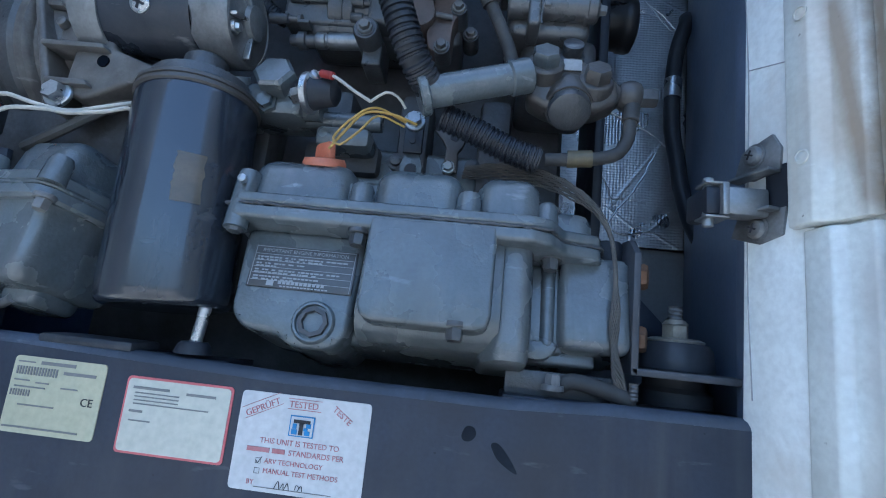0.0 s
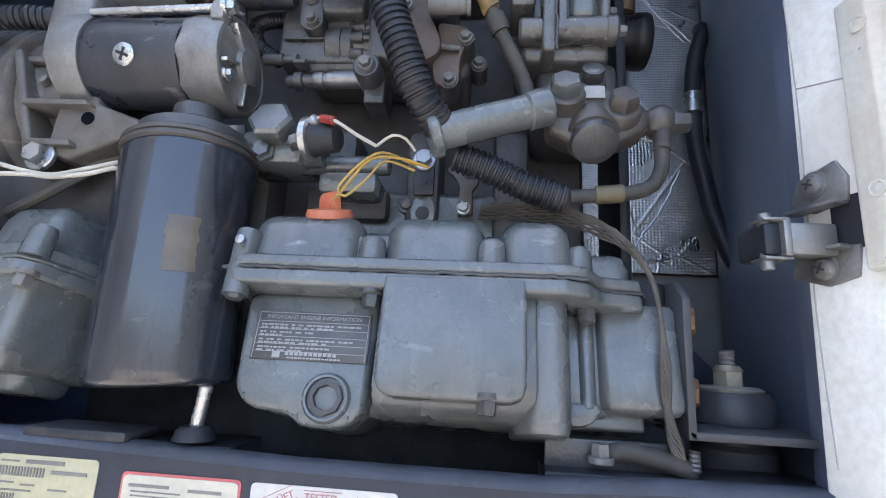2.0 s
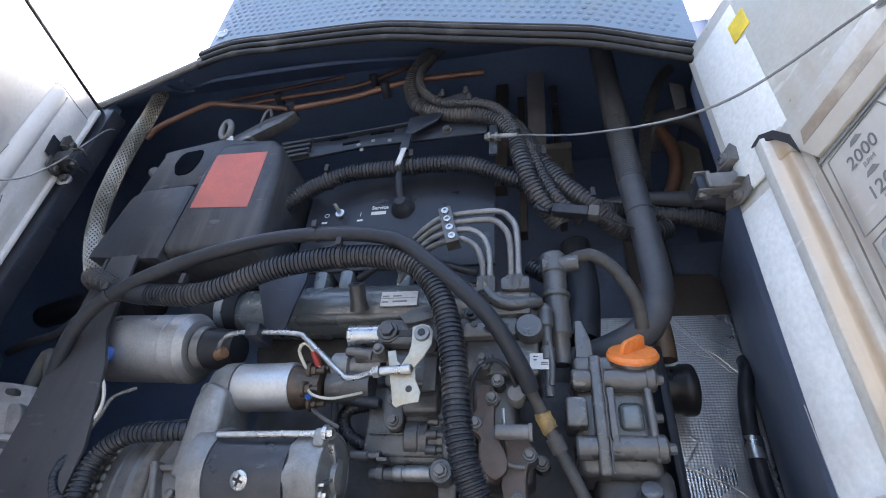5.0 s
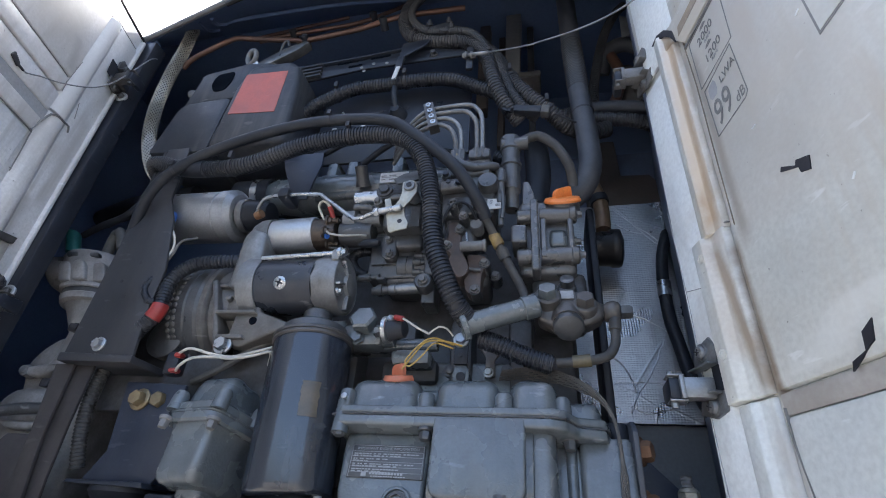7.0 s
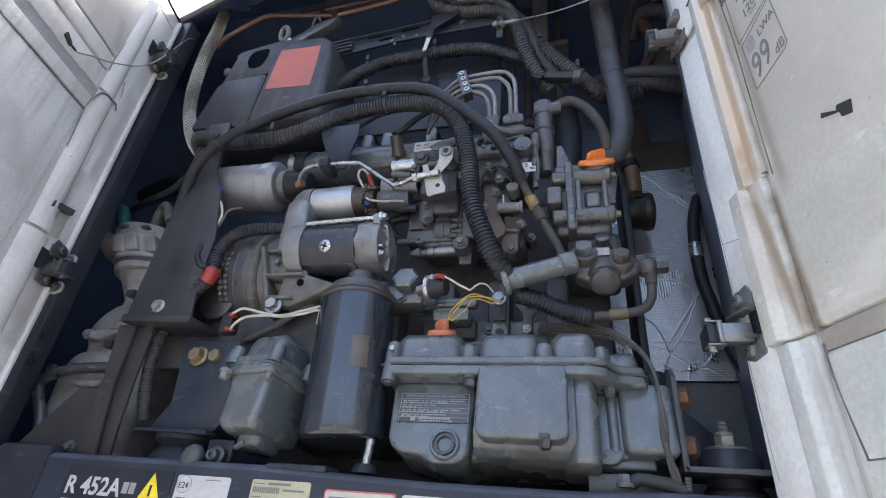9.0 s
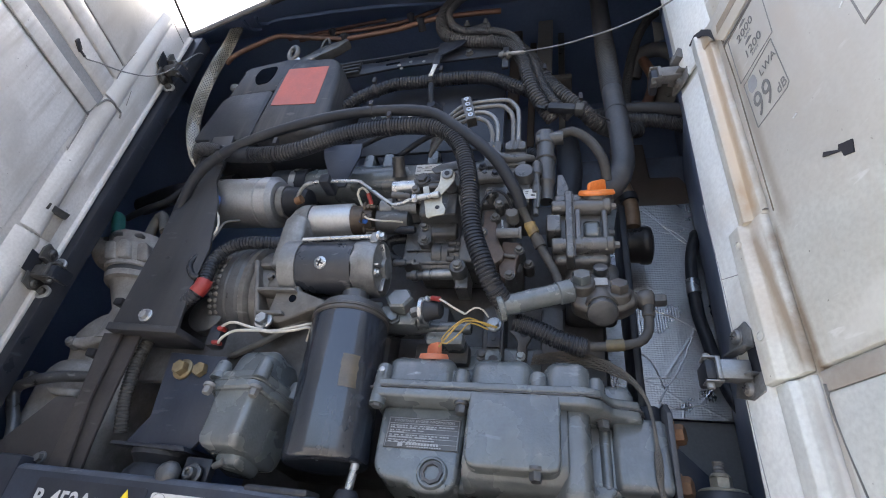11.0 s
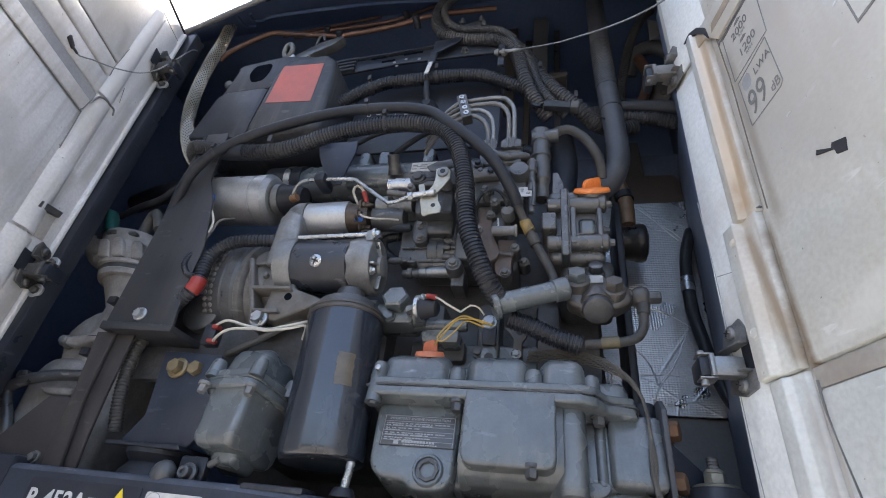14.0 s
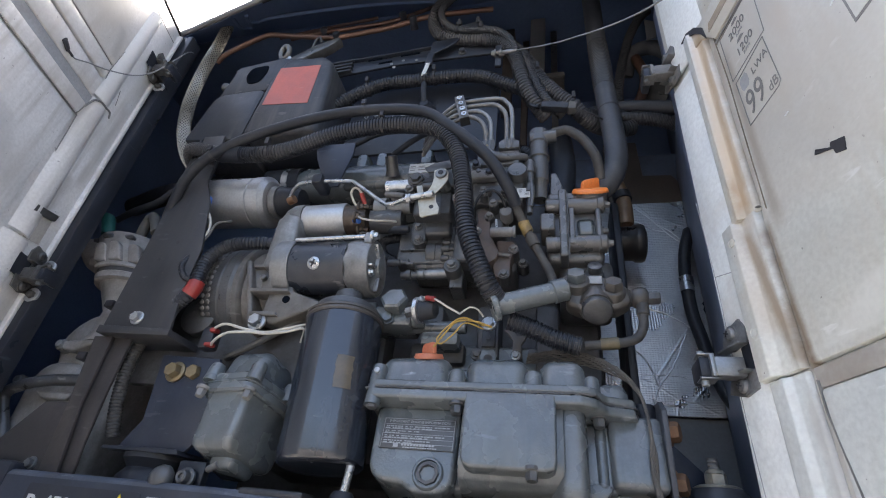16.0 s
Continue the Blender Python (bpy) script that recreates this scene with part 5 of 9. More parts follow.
def filler_cap(p, lean, label, r=0.022, w=0.006, m=None, hh=1.0, spin=8):
    ob = thing("oil_filler_cap", p, label, "cap", "oil filler caps")
    ax = Vector((0, -math.sin(radians(lean)), math.cos(radians(lean))))
    bm = B()
    lathe(bm, p, ax, [(r * 0.8, 0), (r, 0.001), (r, 0.0040), (r * 0.96, 0.0050), (r * 0.92, 0.0075), (r * 0.6, 0.0082), (0.0005, 0.0084)], 30)
    part("disc", bm, m, ob)
    bm = B()
    prism(bm, [(-r * 0.64, 0.005), (r * 0.66, 0.005), (r * 0.62, 0.021 * hh), (r * 0.5, 0.0235 * hh), (-r * 0.30, 0.0215 * hh), (-r * 0.52, 0.019 * hh), (-r * 0.6, 0.015 * hh)], -w / 2, w / 2, 0.0013)
    turned(bm, Matrix.Translation(p) @ Matrix.Rotation(radians(lean), 4, "X") @ pose(0, 0, 0, 0, 0, spin))
    part("grip", bm, m, ob)
    return ob
filler_cap((-0.108, 0.380, 2.026), 18, "small faded orange oil filler cap on the housing lid", 0.0185, 0.006, FADED, 0.95, -38)
filler_cap((0.1, 0.384, 2.280), 42, "orange oil filler cap on the gear case", 0.0255, 0.0055, ORANGE, 0.95, 40)

# breather housing beside the filter
gov = thing("breather_housing", (-0.32, 0.38, 1.87), "grey cast housing with a bolted domed lid", "engine part")
GOV = [(-0.384, 0.340), (-0.310, 0.328), (-0.288, 0.385), (-0.288, 0.445), (-0.384, 0.445)]
cup("lid_rim", CAST, gov, 14, GOV, 0.016, [(1.9735, 0.002), (1.9755, 0), (1.983, 0), (1.9855, 0.003)])
cup("lid_dome", CAST, gov, 14, GOV, 0.020, [(1.980, 0.008), (1.988, 0.012), (2.012, 0.014), (2.022, 0.018), (2.028, 0.026), (2.030, 0.040)])
for x, y in ((-0.375, 0.342), (-0.312, 0.336), (-0.290, 0.388)):
    turn("bolt_boss", CAST, gov, 14, (x, y, 1.974), (0, 0, 1), [(0.0100, 0), (0.0092, 0.020), (0.0075, 0.0245), (0.003, 0.025)], 18)
bm = B()
line = [p + Vector((0, random.uniform(-0.0006, 0.0006), random.uniform(-0.0005, 0.0005))) for p in spline([(-0.3835, 0.38, 1.9728), (-0.3825, 0.348, 1.9728), (-0.372, 0.3395, 1.9728), (-0.345, 0.3350, 1.9728), (-0.318, 0.3310, 1.9728), (-0.307, 0.3370, 1.9728), (-0.298, 0.3600, 1.9728), (-0.289, 0.386, 1.9728)], 0.004)]
tube(bm, line, 0.0016, 8, sharp=True)
tilt(bm, 14, TP)
part("sealant_bead", bm, CAST, gov)
cup("body_rim", CAST, gov, 14, GOV, 0.016, [(1.960, 0.003), (1.9625, 0), (1.9705, 0), (1.9725, 0.002)])
cup("body", CAST, gov, 14, GOV, 0.013, [(1.896, 0.034), (1.8975, 0.025), (1.901, 0.0195), (1.908, 0.0165), (1.925, 0.0150), (1.945, 0.013), (1.956, 0.011), (1.963, 0.006)])
cup("foot", CAST, gov, 14, [(-0.355, 0.374), (-0.318, 0.370), (-0.310, 0.42), (-0.355, 0.42)], 0.014, [(1.885, 0.006), (1.887, 0.003), (1.891, 0.001), (1.902, 0)])
for x in (-0.376, -0.312):
    bm = B()
    hexbolt(bm, (x, 0.337, 1.962), (0, 0, -1), 0.006, 0.009)
    tilt(bm, 14, TP)
    part("bolt", bm, ALUD, gov)

# spin-on oil filter
fil = thing("oil_filter", (-0.218, 0.36, 1.888), "dark blue painted spin-on oil filter with a tan stain", "oil filter")
A0, A1 = Vector((-0.2145, 0.364, 1.890)), Vector((-0.2285, 0.376, 2.082))
ax = (A1 - A0).normalized()
L = (A1 - A0).length
bm = B()
lathe(bm, A0, ax, [(0.0010, 0.004), (0.0286, 0.002), (0.0434, 0.0022), (0.0465, 0.0035), (0.0488, 0.006), (0.0497, 0.009), (0.0500, 0.013), (0.0500, L - 0.018), (0.0491, L - 0.012), (0.0438, L - 0.004)], 48)
part("can", bm, FILTER, fil)
def can_patch(name, a0, a1, h0, h1, m, ragged=0.0):
    q = Vector((0, 0, 1)).rotation_difference(ax)
    bm = B()
    rows = []
    for j in range(13):
        h = h0 + (h1 - h0) * j / 12
        b0, b1 = a0 + random.uniform(-ragged, ragged), a1 + random.uniform(-ragged, ragged)
        rows.append([])
        for i in range(7):
            a = radians(b0 + (b1 - b0) * i / 6)
            rows[-1].append(bm.verts.new(A0 + q @ Vector((0.0504 * math.cos(a), 0.0504 * math.sin(a), h))))
    for r0, r1 in zip(rows, rows[1:]):
        for i in range(6):
            bm.faces.new((r0[i], r0[i + 1], r1[i + 1], r1[i]))
    part(name, bm, m, fil, "faded brown stain on the can" if ragged > 1 else "")
can_patch("stain", -68, -44, 0.078, 0.118, RUNS, 1.2)
bm = B()
lathe(bm, A0 + ax * (L - 0.014), ax, [(0.0497, 0), (0.0515, 0.0015), (0.0515, 0.004), (0.0499, 0.0048), (0.0499, 0.0058), (0.0513, 0.0065), (0.0513, 0.0095), (0.0476, 0.012)], 48)
part("seam_ring", bm, CASTB, fil, "brown crimped seam ring")
bm = B()
lathe(bm, A0 + ax * (L - 0.003), ax, [(0.0429, 0), (0.0419, 0.012), (0.0286, 0.02)], 36)
lathe(bm, A0 + ax * (L + 0.004), ax, [(0.0210, 0), (0.0191, 0.03), (0.0143, 0.034)], 20)
part("filter_head", bm, CASTD, fil)
# fuel valve with the large blue-grey bolt head
fv = thing("oil_pressure_block", (-0.16, 0.40, 2.06), "grey cast block with large hexagon plug and pressure switch", "engine part")
bm = B()
box(bm, -0.195, -0.14, 0.385, 0.44, 2.075, 2.105, 0.006)
lathe(bm, (-0.145, 0.40, 2.09), (1, 0, 0), [(0.013, 0), (0.013, 0.02)], 16)
box(bm, -0.225, -0.19, 0.39, 0.43, 2.07, 2.10, 0.006)
lathe(bm, (-0.205, 0.395, 2.098), (0, -0.5, 1), [(0.012, 0), (0.010, 0.014)], 14)
box(bm, -0.13, -0.078, 0.40, 0.45, 2.055, 2.075, 0.006)
part("block", bm, CAST, fv)
bm = B()
lathe(bm, (-0.164, 0.383, 2.104), (0, -0.94, 0.33), [(0.015, -0.006), (0.015, 0.004), (0.0192, 0.005), (0.0192, 0.012), (0.0160, 0.0150), (0.0005, 0.0152)], 6, 0.55)
part("hex_plug", bm, CAST, fv)
bm = B()
lathe(bm, (-0.172, 0.386, 2.084), (0, -1, 0.1), [(0.010, 0), (0.010, 0.004), (0.007, 0.004), (0.007, 0.009)], 6)
part("bolt", bm, CAST, fv)
bm = B()
rod(bm, (-0.143, 0.375, 2.088), (-0.130, 0.368, 2.088), 0.0075, 6)
part("switch_nut", bm, STEEL, fv)
bm = B()
lathe(bm, (-0.131, 0.368, 2.088), (1, -0.1, 0), [(0.010, 0), (0.0175, 0.002), (0.0175, 0.007), (0.016, 0.008)], 24)
part("switch_rim", bm, STEEL, fv, "bright crimped rim of the pressure switch")
bm = B()
lathe(bm, (-0.1235, 0.3675, 2.088), (1, -0.1, 0), [(0.015, 0), (0.013, 0.006), (0.011, 0.02), (0.007, 0.023)], 20)
part("switch_body", bm, RUBBER, fv)
bm = B()
lathe(bm, (-0.122, 0.360, 2.098), (0.6, -0.6, 0.4), [(0.005, 0), (0.005, 0.005), (0.003, 0.006)], 10)
part("terminal", bm, STEEL, fv)

# lifting ear and small bracket behind the lid
ear = thing("lifting_bracket", (-0.0385, 0.43, 2.03), "dark strap with bright bolt over a grey ring ear", "bracket")
bm = B()
box(bm, -0.0505, -0.0320, 0.422, 0.427, 2.062, 2.100, 0.0015)
strap = part("strap", bm, BLACK, ear)
# Strap hole: a dark disc painted for its shade, nothing is cut.
bm = B()
lathe(bm, (-0.0415, 0.4216, 2.074), (0, -1, 0), [(0.0032, 0), (0.003, 0.0006), (0.0002, 0.0006)], 14)
part("hole", bm, INK, strap)
bm = B()
hexbolt(bm, (-0.0415, 0.4215, 2.094), (0, -1, 0.1), 0.0078, 0.006)
part("bolt", bm, STEEL, ear)
bm = B()
prism(bm, [(-0.0480, 2.064), (-0.0350, 2.064), (-0.0320, 2.057), (-0.0300, 2.050), (-0.0310, 2.041), (-0.0345, 2.034), (-0.0485, 2.034), (-0.0520, 2.041), (-0.0530, 2.050), (-0.0510, 2.057)], 0.4275, 0.434, 0.0015)
ring = part("ring_ear", bm, CAST, ear)
# The ear's hole is likewise a dark disc in place of shade.
bm = B()
lathe(bm, (-0.0415, 0.4272, 2.047), (0, -1, 0), [(0.0062, 0), (0.0058, 0.0007), (0.0002, 0.0007)], 20)
part("hole", bm, INK, ring)
plate = thing("hose_bracket", (0.0, 0.433, 2.05), "grey drilled bracket plate under the conduit", "bracket")
bm = B()
prism(bm, [(-0.022, 2.090), (-0.012, 2.097), (0.004, 2.093), (0.009, 2.083), (0.0065, 2.075), (0.002, 2.069), (0.003, 2.048), (-0.011, 2.046), (-0.0095, 2.073), (-0.014, 2.081)], 0.430, 0.437, 0.0015)
part("plate", bm, CASTB, plate)
# Dark disc for the shade in the plate's drilled hole.
bm = B()
lathe(bm, (-0.0015, 0.4297, 2.085), (0, -1, 0), [(0.0052, 0), (0.005, 0.0006), (0.0002, 0.0006)], 18)
part("hole", bm, INK, plate)
bm = B()
hexbolt(bm, (-0.0055, 0.430, 2.053), (0, -1, 0), 0.005, 0.005)
part("bolt", bm, STEEL, plate)

# starter motor, solenoid and bell housing
st = thing("starter_motor", (-0.27, 0.381, 2.11), "starter motor with black barrel and cast aluminium ends", "starter motor")
SY, SZ, SR = 0.381, 2.160, 0.0405
turn("barrel", BARREL, st, 0, (-0.319, SY, SZ), (1, 0, 0), [(SR, 0), (SR, 0.084)], 44, "worn black painted barrel")
bm = B()
lathe(bm, (-0.233, SY, SZ), (1, 0, 0), [(SR + 0.001, 0), (SR + 0.0018, 0.003), (SR + 0.0015, 0.029), (SR - 0.0005, 0.0325), (SR - 0.003, 0.0335), (SR - 0.004, 0.0325), (0.020, 0.0345), (0.0165, 0.036), (0.0155, 0.0405), (0.013, 0.0415), (0.0005, 0.0418)], 44)
for v in bm.verts:
    if v.co.x < -0.228:
        v.co.x += 0.0018 * math.sin(9 * math.atan2(v.co.z - SZ, v.co.y - SY))
part("end_cap", bm, ALU, st, "rough cast aluminium end cap")
for a in (3.5, 4.7, 2.4):
    bm = B()
    box(bm, -0.2, -0.1935, 0.014, 0.0365, -0.0016, 0.0016, 0.0008)
    bmesh.ops.rotate(bm, verts=bm.verts, cent=(0, 0, 0), matrix=Matrix.Rotation(a, 3, "X"))
    bmesh.ops.translate(bm, verts=bm.verts, vec=(0, SY, SZ))
    part("cap_rib", bm, STEEL, st)
bm = B()
box(bm, -0.212, -0.199, SY - 0.040, SY - 0.024, SZ + 0.020, SZ + 0.038, 0.004)
part("bolt_lug", bm, ALU, st)
bm = B()
lathe(bm, (-0.347, SY, SZ), (1, 0, 0), [(0.040, 0), (0.0445, 0.003), (0.0445, 0.024), (0.0425, 0.028)], 44)
part("drive_flange", bm, ALU, st)
bm = B()
prism(bm, [(-0.366, 2.150), (-0.330, 2.150), (-0.326, 2.205), (-0.330, 2.240), (-0.356, 2.250), (-0.366, 2.23)], 0.352, 0.41, 0.006, 3)
part("drive_casting", bm, ALU, st)
bm = B()
rod(bm, (-0.318, 0.346, 2.190), (-0.199, 0.346, 2.193), 0.0034, 10)
part("through_bolt", bm, STEEL, st)
bm = B()
hexbolt(bm, (-0.200, 0.346, 2.193), (1, 0, 0), 0.006, 0.006)
part("bolt", bm, STEEL, st)
bm = B()
hexbolt(bm, (-0.199, SY - 0.024, SZ - 0.020), (1, 0, 0), 0.0045, 0.004)
part("bolt", bm, STEEL, st)
sx = Vector((-0.2785, SY - SR * 0.955, SZ - SR * 0.29))
sn = Vector((0, -0.957, -0.29))
screw = turn("pole_screw", STEEL, st, 0, sx, sn, [(0.0092, -0.002), (0.0092, 0.0010), (0.008, 0.0020), (0.003, 0.0024)], 22, "bright cross-head screw")
bm = B()
for a in (0, 90):
    vs = box(bm, -0.0055, 0.0055, -0.0004, 0.0004, -0.0012, 0.0012)
    bmesh.ops.rotate(bm, verts=vs, cent=(0, 0, 0), matrix=Matrix.Rotation(radians(a + 20), 3, "Y"))
turned(bm, Matrix.Translation(sx + sn * 0.0022) @ Matrix.Rotation(radians(17), 4, "X"))
part("screw_slot", bm, INK, screw)
scan = turn("solenoid", ZINC, st, 0, (-0.335, 0.387, 2.252), (1, 0.0, 0.02), [(0.025, 0), (0.027, 0.002), (0.027, 0.068), (0.0255, 0.070)], 36, "bright zinc solenoid can")
turn("solenoid_cap", ALU, st, 0, (-0.368, 0.387, 2.252), (1, 0, 0), [(0.012, 0), (0.022, 0.004), (0.028, 0.016), (0.029, 0.034)], 30)
turn("cap_nub", ALU, st, 0, (-0.380, 0.380, 2.245), (1, 0, 0), [(0.005, 0), (0.010, 0.004), (0.012, 0.02)], 14)
tblock = turn("terminal_block", TERM, st, 0, (-0.267, 0.387, 2.252), (1, 0, 0), [(0.0245, 0), (0.0235, 0.014), (0.020, 0.022), (0.017, 0.034)], 24)
for y, z in ((0.372, 2.266), (0.366, 2.243), (0.387, 2.234), (0.382, 2.272)):
    bm = B()
    rod(bm, (-0.248, y, z), (-0.228, y, z), 0.0036, 10)
    part("terminal_stud", bm, TERM, tblock)
    bm = B()
    hexbolt(bm, (-0.244, y, z), (1, 0, 0), 0.0068, 0.005)
    part("terminal_nut", bm, TERM, tblock)

bh = thing("bell_housing", (-0.40, 0.45, 2.02), "dirty cast aluminium bell housing with a toothed rim", "engine part")
BY, BZ = 0.446, 2.143
turn("rim", CASTD, bh, 0, (-0.468, BY, BZ), (1, 0, 0), [(0.066, 0), (0.080, 0.004), (0.083, 0.010), (0.083, 0.030), (0.081, 0.032), (0.081, 0.035), (0.0855, 0.037), (0.0855, 0.050), (0.082, 0.054)], 60)
turn("face_ring", BELL, bh, 0, (-0.414, BY, BZ), (1, 0, 0), [(0.082, 0), (0.0845, 0.002), (0.0845, 0.010), (0.080, 0.014), (0.072, 0.015)], 56)
turn("inner_cone", BELL, bh, 0, (-0.402, BY, BZ), (1, 0, 0), [(0.077, 0), (0.074, 0.02), (0.066, 0.07), (0.05, 0.085)], 48)
bm = B()
for i in range(17):
    a = radians(118 + 6.4 * i)
    out = Vector((0, math.cos(a), math.sin(a)))
    for k in range(2):
        lathe(bm, Vector((-0.460 + 0.009 * k, BY, BZ)) + out * 0.0822, out, [(0.0040, -0.003), (0.0036, 0.0018), (0.0020, 0.0028)], 8)
tagged(part("knurled_band", bm, BELL, bh), kind="stuff")
bm = B()
prism(bm, [(-0.400, 2.166), (-0.392, 2.168), (-0.354, 2.056), (-0.362, 2.054)], 0.360, 0.40, 0.003, 3)
part("edge_rib", bm, BELL, bh)
for x0, z0, y0, x1, z1, h in ((-0.394, 2.158, 0.366, -0.335, 2.158, 0.006), (-0.375, 2.112, 0.355, -0.312, 2.111, 0.0055), (-0.365, 2.077, 0.357, -0.322, 2.076, 0.006)):
    bm = B()
    prism(bm, [(x0, z0), (x1, z1), (x1 - 0.004, z1 + h), (x0, z0 + h)], y0, 0.42, 0.002)
    part("ledge", bm, BELL, bh)
bm = B()
prism(bm, [(-0.364, 2.118), (-0.328, 2.118), (-0.326, 2.132), (-0.334, 2.140), (-0.356, 2.140), (-0.366, 2.132)], 0.362, 0.40, 0.004, 3)
part("pad", bm, BELL, bh)
for x in (-0.361, -0.331):
    turn("pad_stud", BELL, bh, 0, (x, 0.362, 2.135), (0, -1, 0.2), [(0.005, 0), (0.0045, 0.006), (0.003, 0.007)], 12)
bm = B()
prism(bm, [(-0.345, 2.15), (-0.318, 2.15), (-0.312, 2.117), (-0.268, 2.102), (-0.262, 2.097), (-0.330, 2.066), (-0.352, 2.072)], 0.364, 0.40, 0.004, 3)
part("nose", bm, BELL, bh)
# The hole is a black disc; its inner shade is only colour.
bm = B()
lathe(bm, (-0.318, 0.3632, 2.103), (0, -1, 0), [(0.0055, -0.002), (0.0055, 0.0006)], 14)
part("hole", bm, HOLESHADE, bh)
bm = B()
hexbolt(bm, (-0.351, 0.362, 2.068), (0, -1, 0.1), 0.0095, 0.008)
part("bolt", bm, STEEL, bh)
bm = B()
box(bm, -0.56, -0.30, 0.405, 0.42, 1.99, 2.13, 0.004)
part("adapter_plate", bm, BLOCK, bh)
turn("blank_plug", CASTD, bh, 0, (-0.470, 0.41, 2.090), (0, -1, 0), [(0.029, 0), (0.029, 0.022), (0.026, 0.024)], 32)

# fuel shut-off solenoid: large bright can on the support
fs = thing("fuel_solenoid", (-0.47, 0.40, 2.25), "large bright zinc solenoid can with black boot", "solenoid")
ca, cb = Vector((-0.548, 0.40, 2.311)), Vector((-0.418, 0.40, 2.308))
d = (cb - ca).normalized()
fcan = turn("can", ZINC, fs, 0, ca, d, [(0.040, 0), (0.0435, 0.003), (0.0435, 0.098), (0.042, 0.099), (0.042, 0.101), (0.0445, 0.103), (0.0445, 0.122), (0.036, 0.129)], 48)
turn("collar", ALU, fs, 0, cb, d, [(0.026, 0), (0.0285, 0.003), (0.0285, 0.014)], 28)
turn("boot", RUBBER, fs, 0, cb + d * 0.012, d, [(0.0265, 0), (0.0262, 0.010), (0.0235, 0.034), (0.0200, 0.042), (0.0150, 0.043)], 28)
for dx in (0.022, 0.074):
    turn("dimple", INKG, fcan, 0, ca + d * dx + Vector((0, -0.036, 0.0245)), (0, -0.83, 0.56), [(0.0042, 0), (0.0042, 0.0008)], 12)
bm = B()
tube(bm, [(-0.372, 0.372, 2.292), (-0.352, 0.354, 2.303), (-0.32, 0.350, 2.305), (-0.262, 0.350, 2.302), (-0.246, 0.350, 2.294), (-0.20, 0.348, 2.256), (-0.188, 0.346, 2.248), (-0.172, 0.343, 2.249), (-0.160, 0.339, 2.251), (-0.118, 0.331, 2.252)], 0.0031, 10, step=0.006)
part("linkage_rod", bm, STEEL, fs, "bent bright linkage rod")
bm = B()
rod(bm, (-0.150, 0.3365, 2.2515), (-0.116, 0.331, 2.252), 0.0046, 14, 0.001)
part("rod_end", bm, STEEL, fs)
bm = B()
rod(bm, (-0.157, 0.3380, 2.2512), (-0.150, 0.3365, 2.2515), 0.0062, 6)
part("lock_nut", bm, STEEL, fs)

# injection pump
ip = thing("injection_pump", (-0.08, 0.40, 2.12), "brown-dusted fuel injection pump with many fittings", "injection pump")
def pbox(name, m, x0, x1, y0, y1, z0, z1, bev=0.004, label=""):
    bm = B()
    box(bm, x0, x1, y0, y1, z0, z1, bev, 3)
    return part(name, bm, m, ip, label)
pbox("pump_body", CASTD, -0.165, -0.02, 0.415, 0.48, 2.178, 2.31, 0.010)
pbox("front_plate", CASTD, -0.186, -0.098, 0.412, 0.46, 2.186, 2.262, 0.004)
bm = B()
prism(bm, [(q.x, q.y) for q in rounded([(-0.163, 2.254), (-0.143, 2.252), (-0.139, 2.214), (-0.152, 2.208), (-0.162, 2.216)], 0.007)], 0.397, 0.418, 0.0015)
part("bolt_lug", bm, CASTD, ip)
pbox("upper_plate", CASTD, -0.168, -0.095, 0.362, 0.42, 2.292, 2.322, 0.004)
# Slot drawn as a dark strip, its shade in the colour.
pbox("upper_slot", INK, -0.148, -0.120, 0.3605, 0.364, 2.300, 2.308, 0.001)
pbox("middle_block", CASTD, -0.160, -0.10, 0.376, 0.43, 2.250, 2.294, 0.006)
pbox("back_step", CASTD, -0.150, -0.102, 0.398, 0.43, 2.228, 2.256, 0.006)
turn("governor_drum", CASTD, ip, 0, (-0.1405, 0.426, 2.2070), (1, 0, 0), [(0.0195, 0), (0.0212, 0.0015), (0.0212, 0.0150), (0.0203, 0.0155), (0.0203, 0.0165), (0.0212, 0.0170), (0.0212, 0.0255), (0.0175, 0.0275), (0.0172, 0.044)], 40)
for z, y in ((2.2225, 0.414), (2.2080, 0.408), (2.1935, 0.411)):
    turn("drum_nub", CASTD, ip, 0, (-0.116, y, z), (1, 0, 0), [(0.0042, 0), (0.0050, 0.001), (0.0050, 0.012), (0.0036, 0.013), (0.0036, 0.020)], 14)
turn("low_boss", CASTD, ip, 0, (-0.094, 0.43, 2.170), (0, -1, 0), [(0.0125, 0), (0.0125, 0.036), (0.0108, 0.0385)], 24)
turn("nub_rod", CASTD, ip, 0, (-0.197, 0.407, 2.1855), (1, 0, 0), [(0.0030, 0), (0.0052, 0.002), (0.0052, 0.020), (0.0035, 0.021), (0.0035, 0.030), (0.0052, 0.031), (0.0052, 0.034)], 14)
pbox("nub_tab", CASTD, -0.166, -0.154, 0.402, 0.416, 2.1795, 2.1835, 0.001)
pbox("drum_arm", CASTD, -0.096, -0.058, 0.396, 0.44, 2.180, 2.228, 0.005)
pbox("side_block", CASTD, -0.068, 0.008, 0.362, 0.45, 2.255, 2.296, 0.005)
pbox("head_flange", CASTD, -0.075, -0.012, 0.356, 0.44, 2.296, 2.318, 0.004)
pbox("centre_block", CASTD, -0.062, -0.018, 0.374, 0.44, 2.205, 2.262, 0.006)
pbox("lower_block", BLOCK, -0.060, -0.004, 0.396, 0.46, 2.160, 2.215, 0.008)
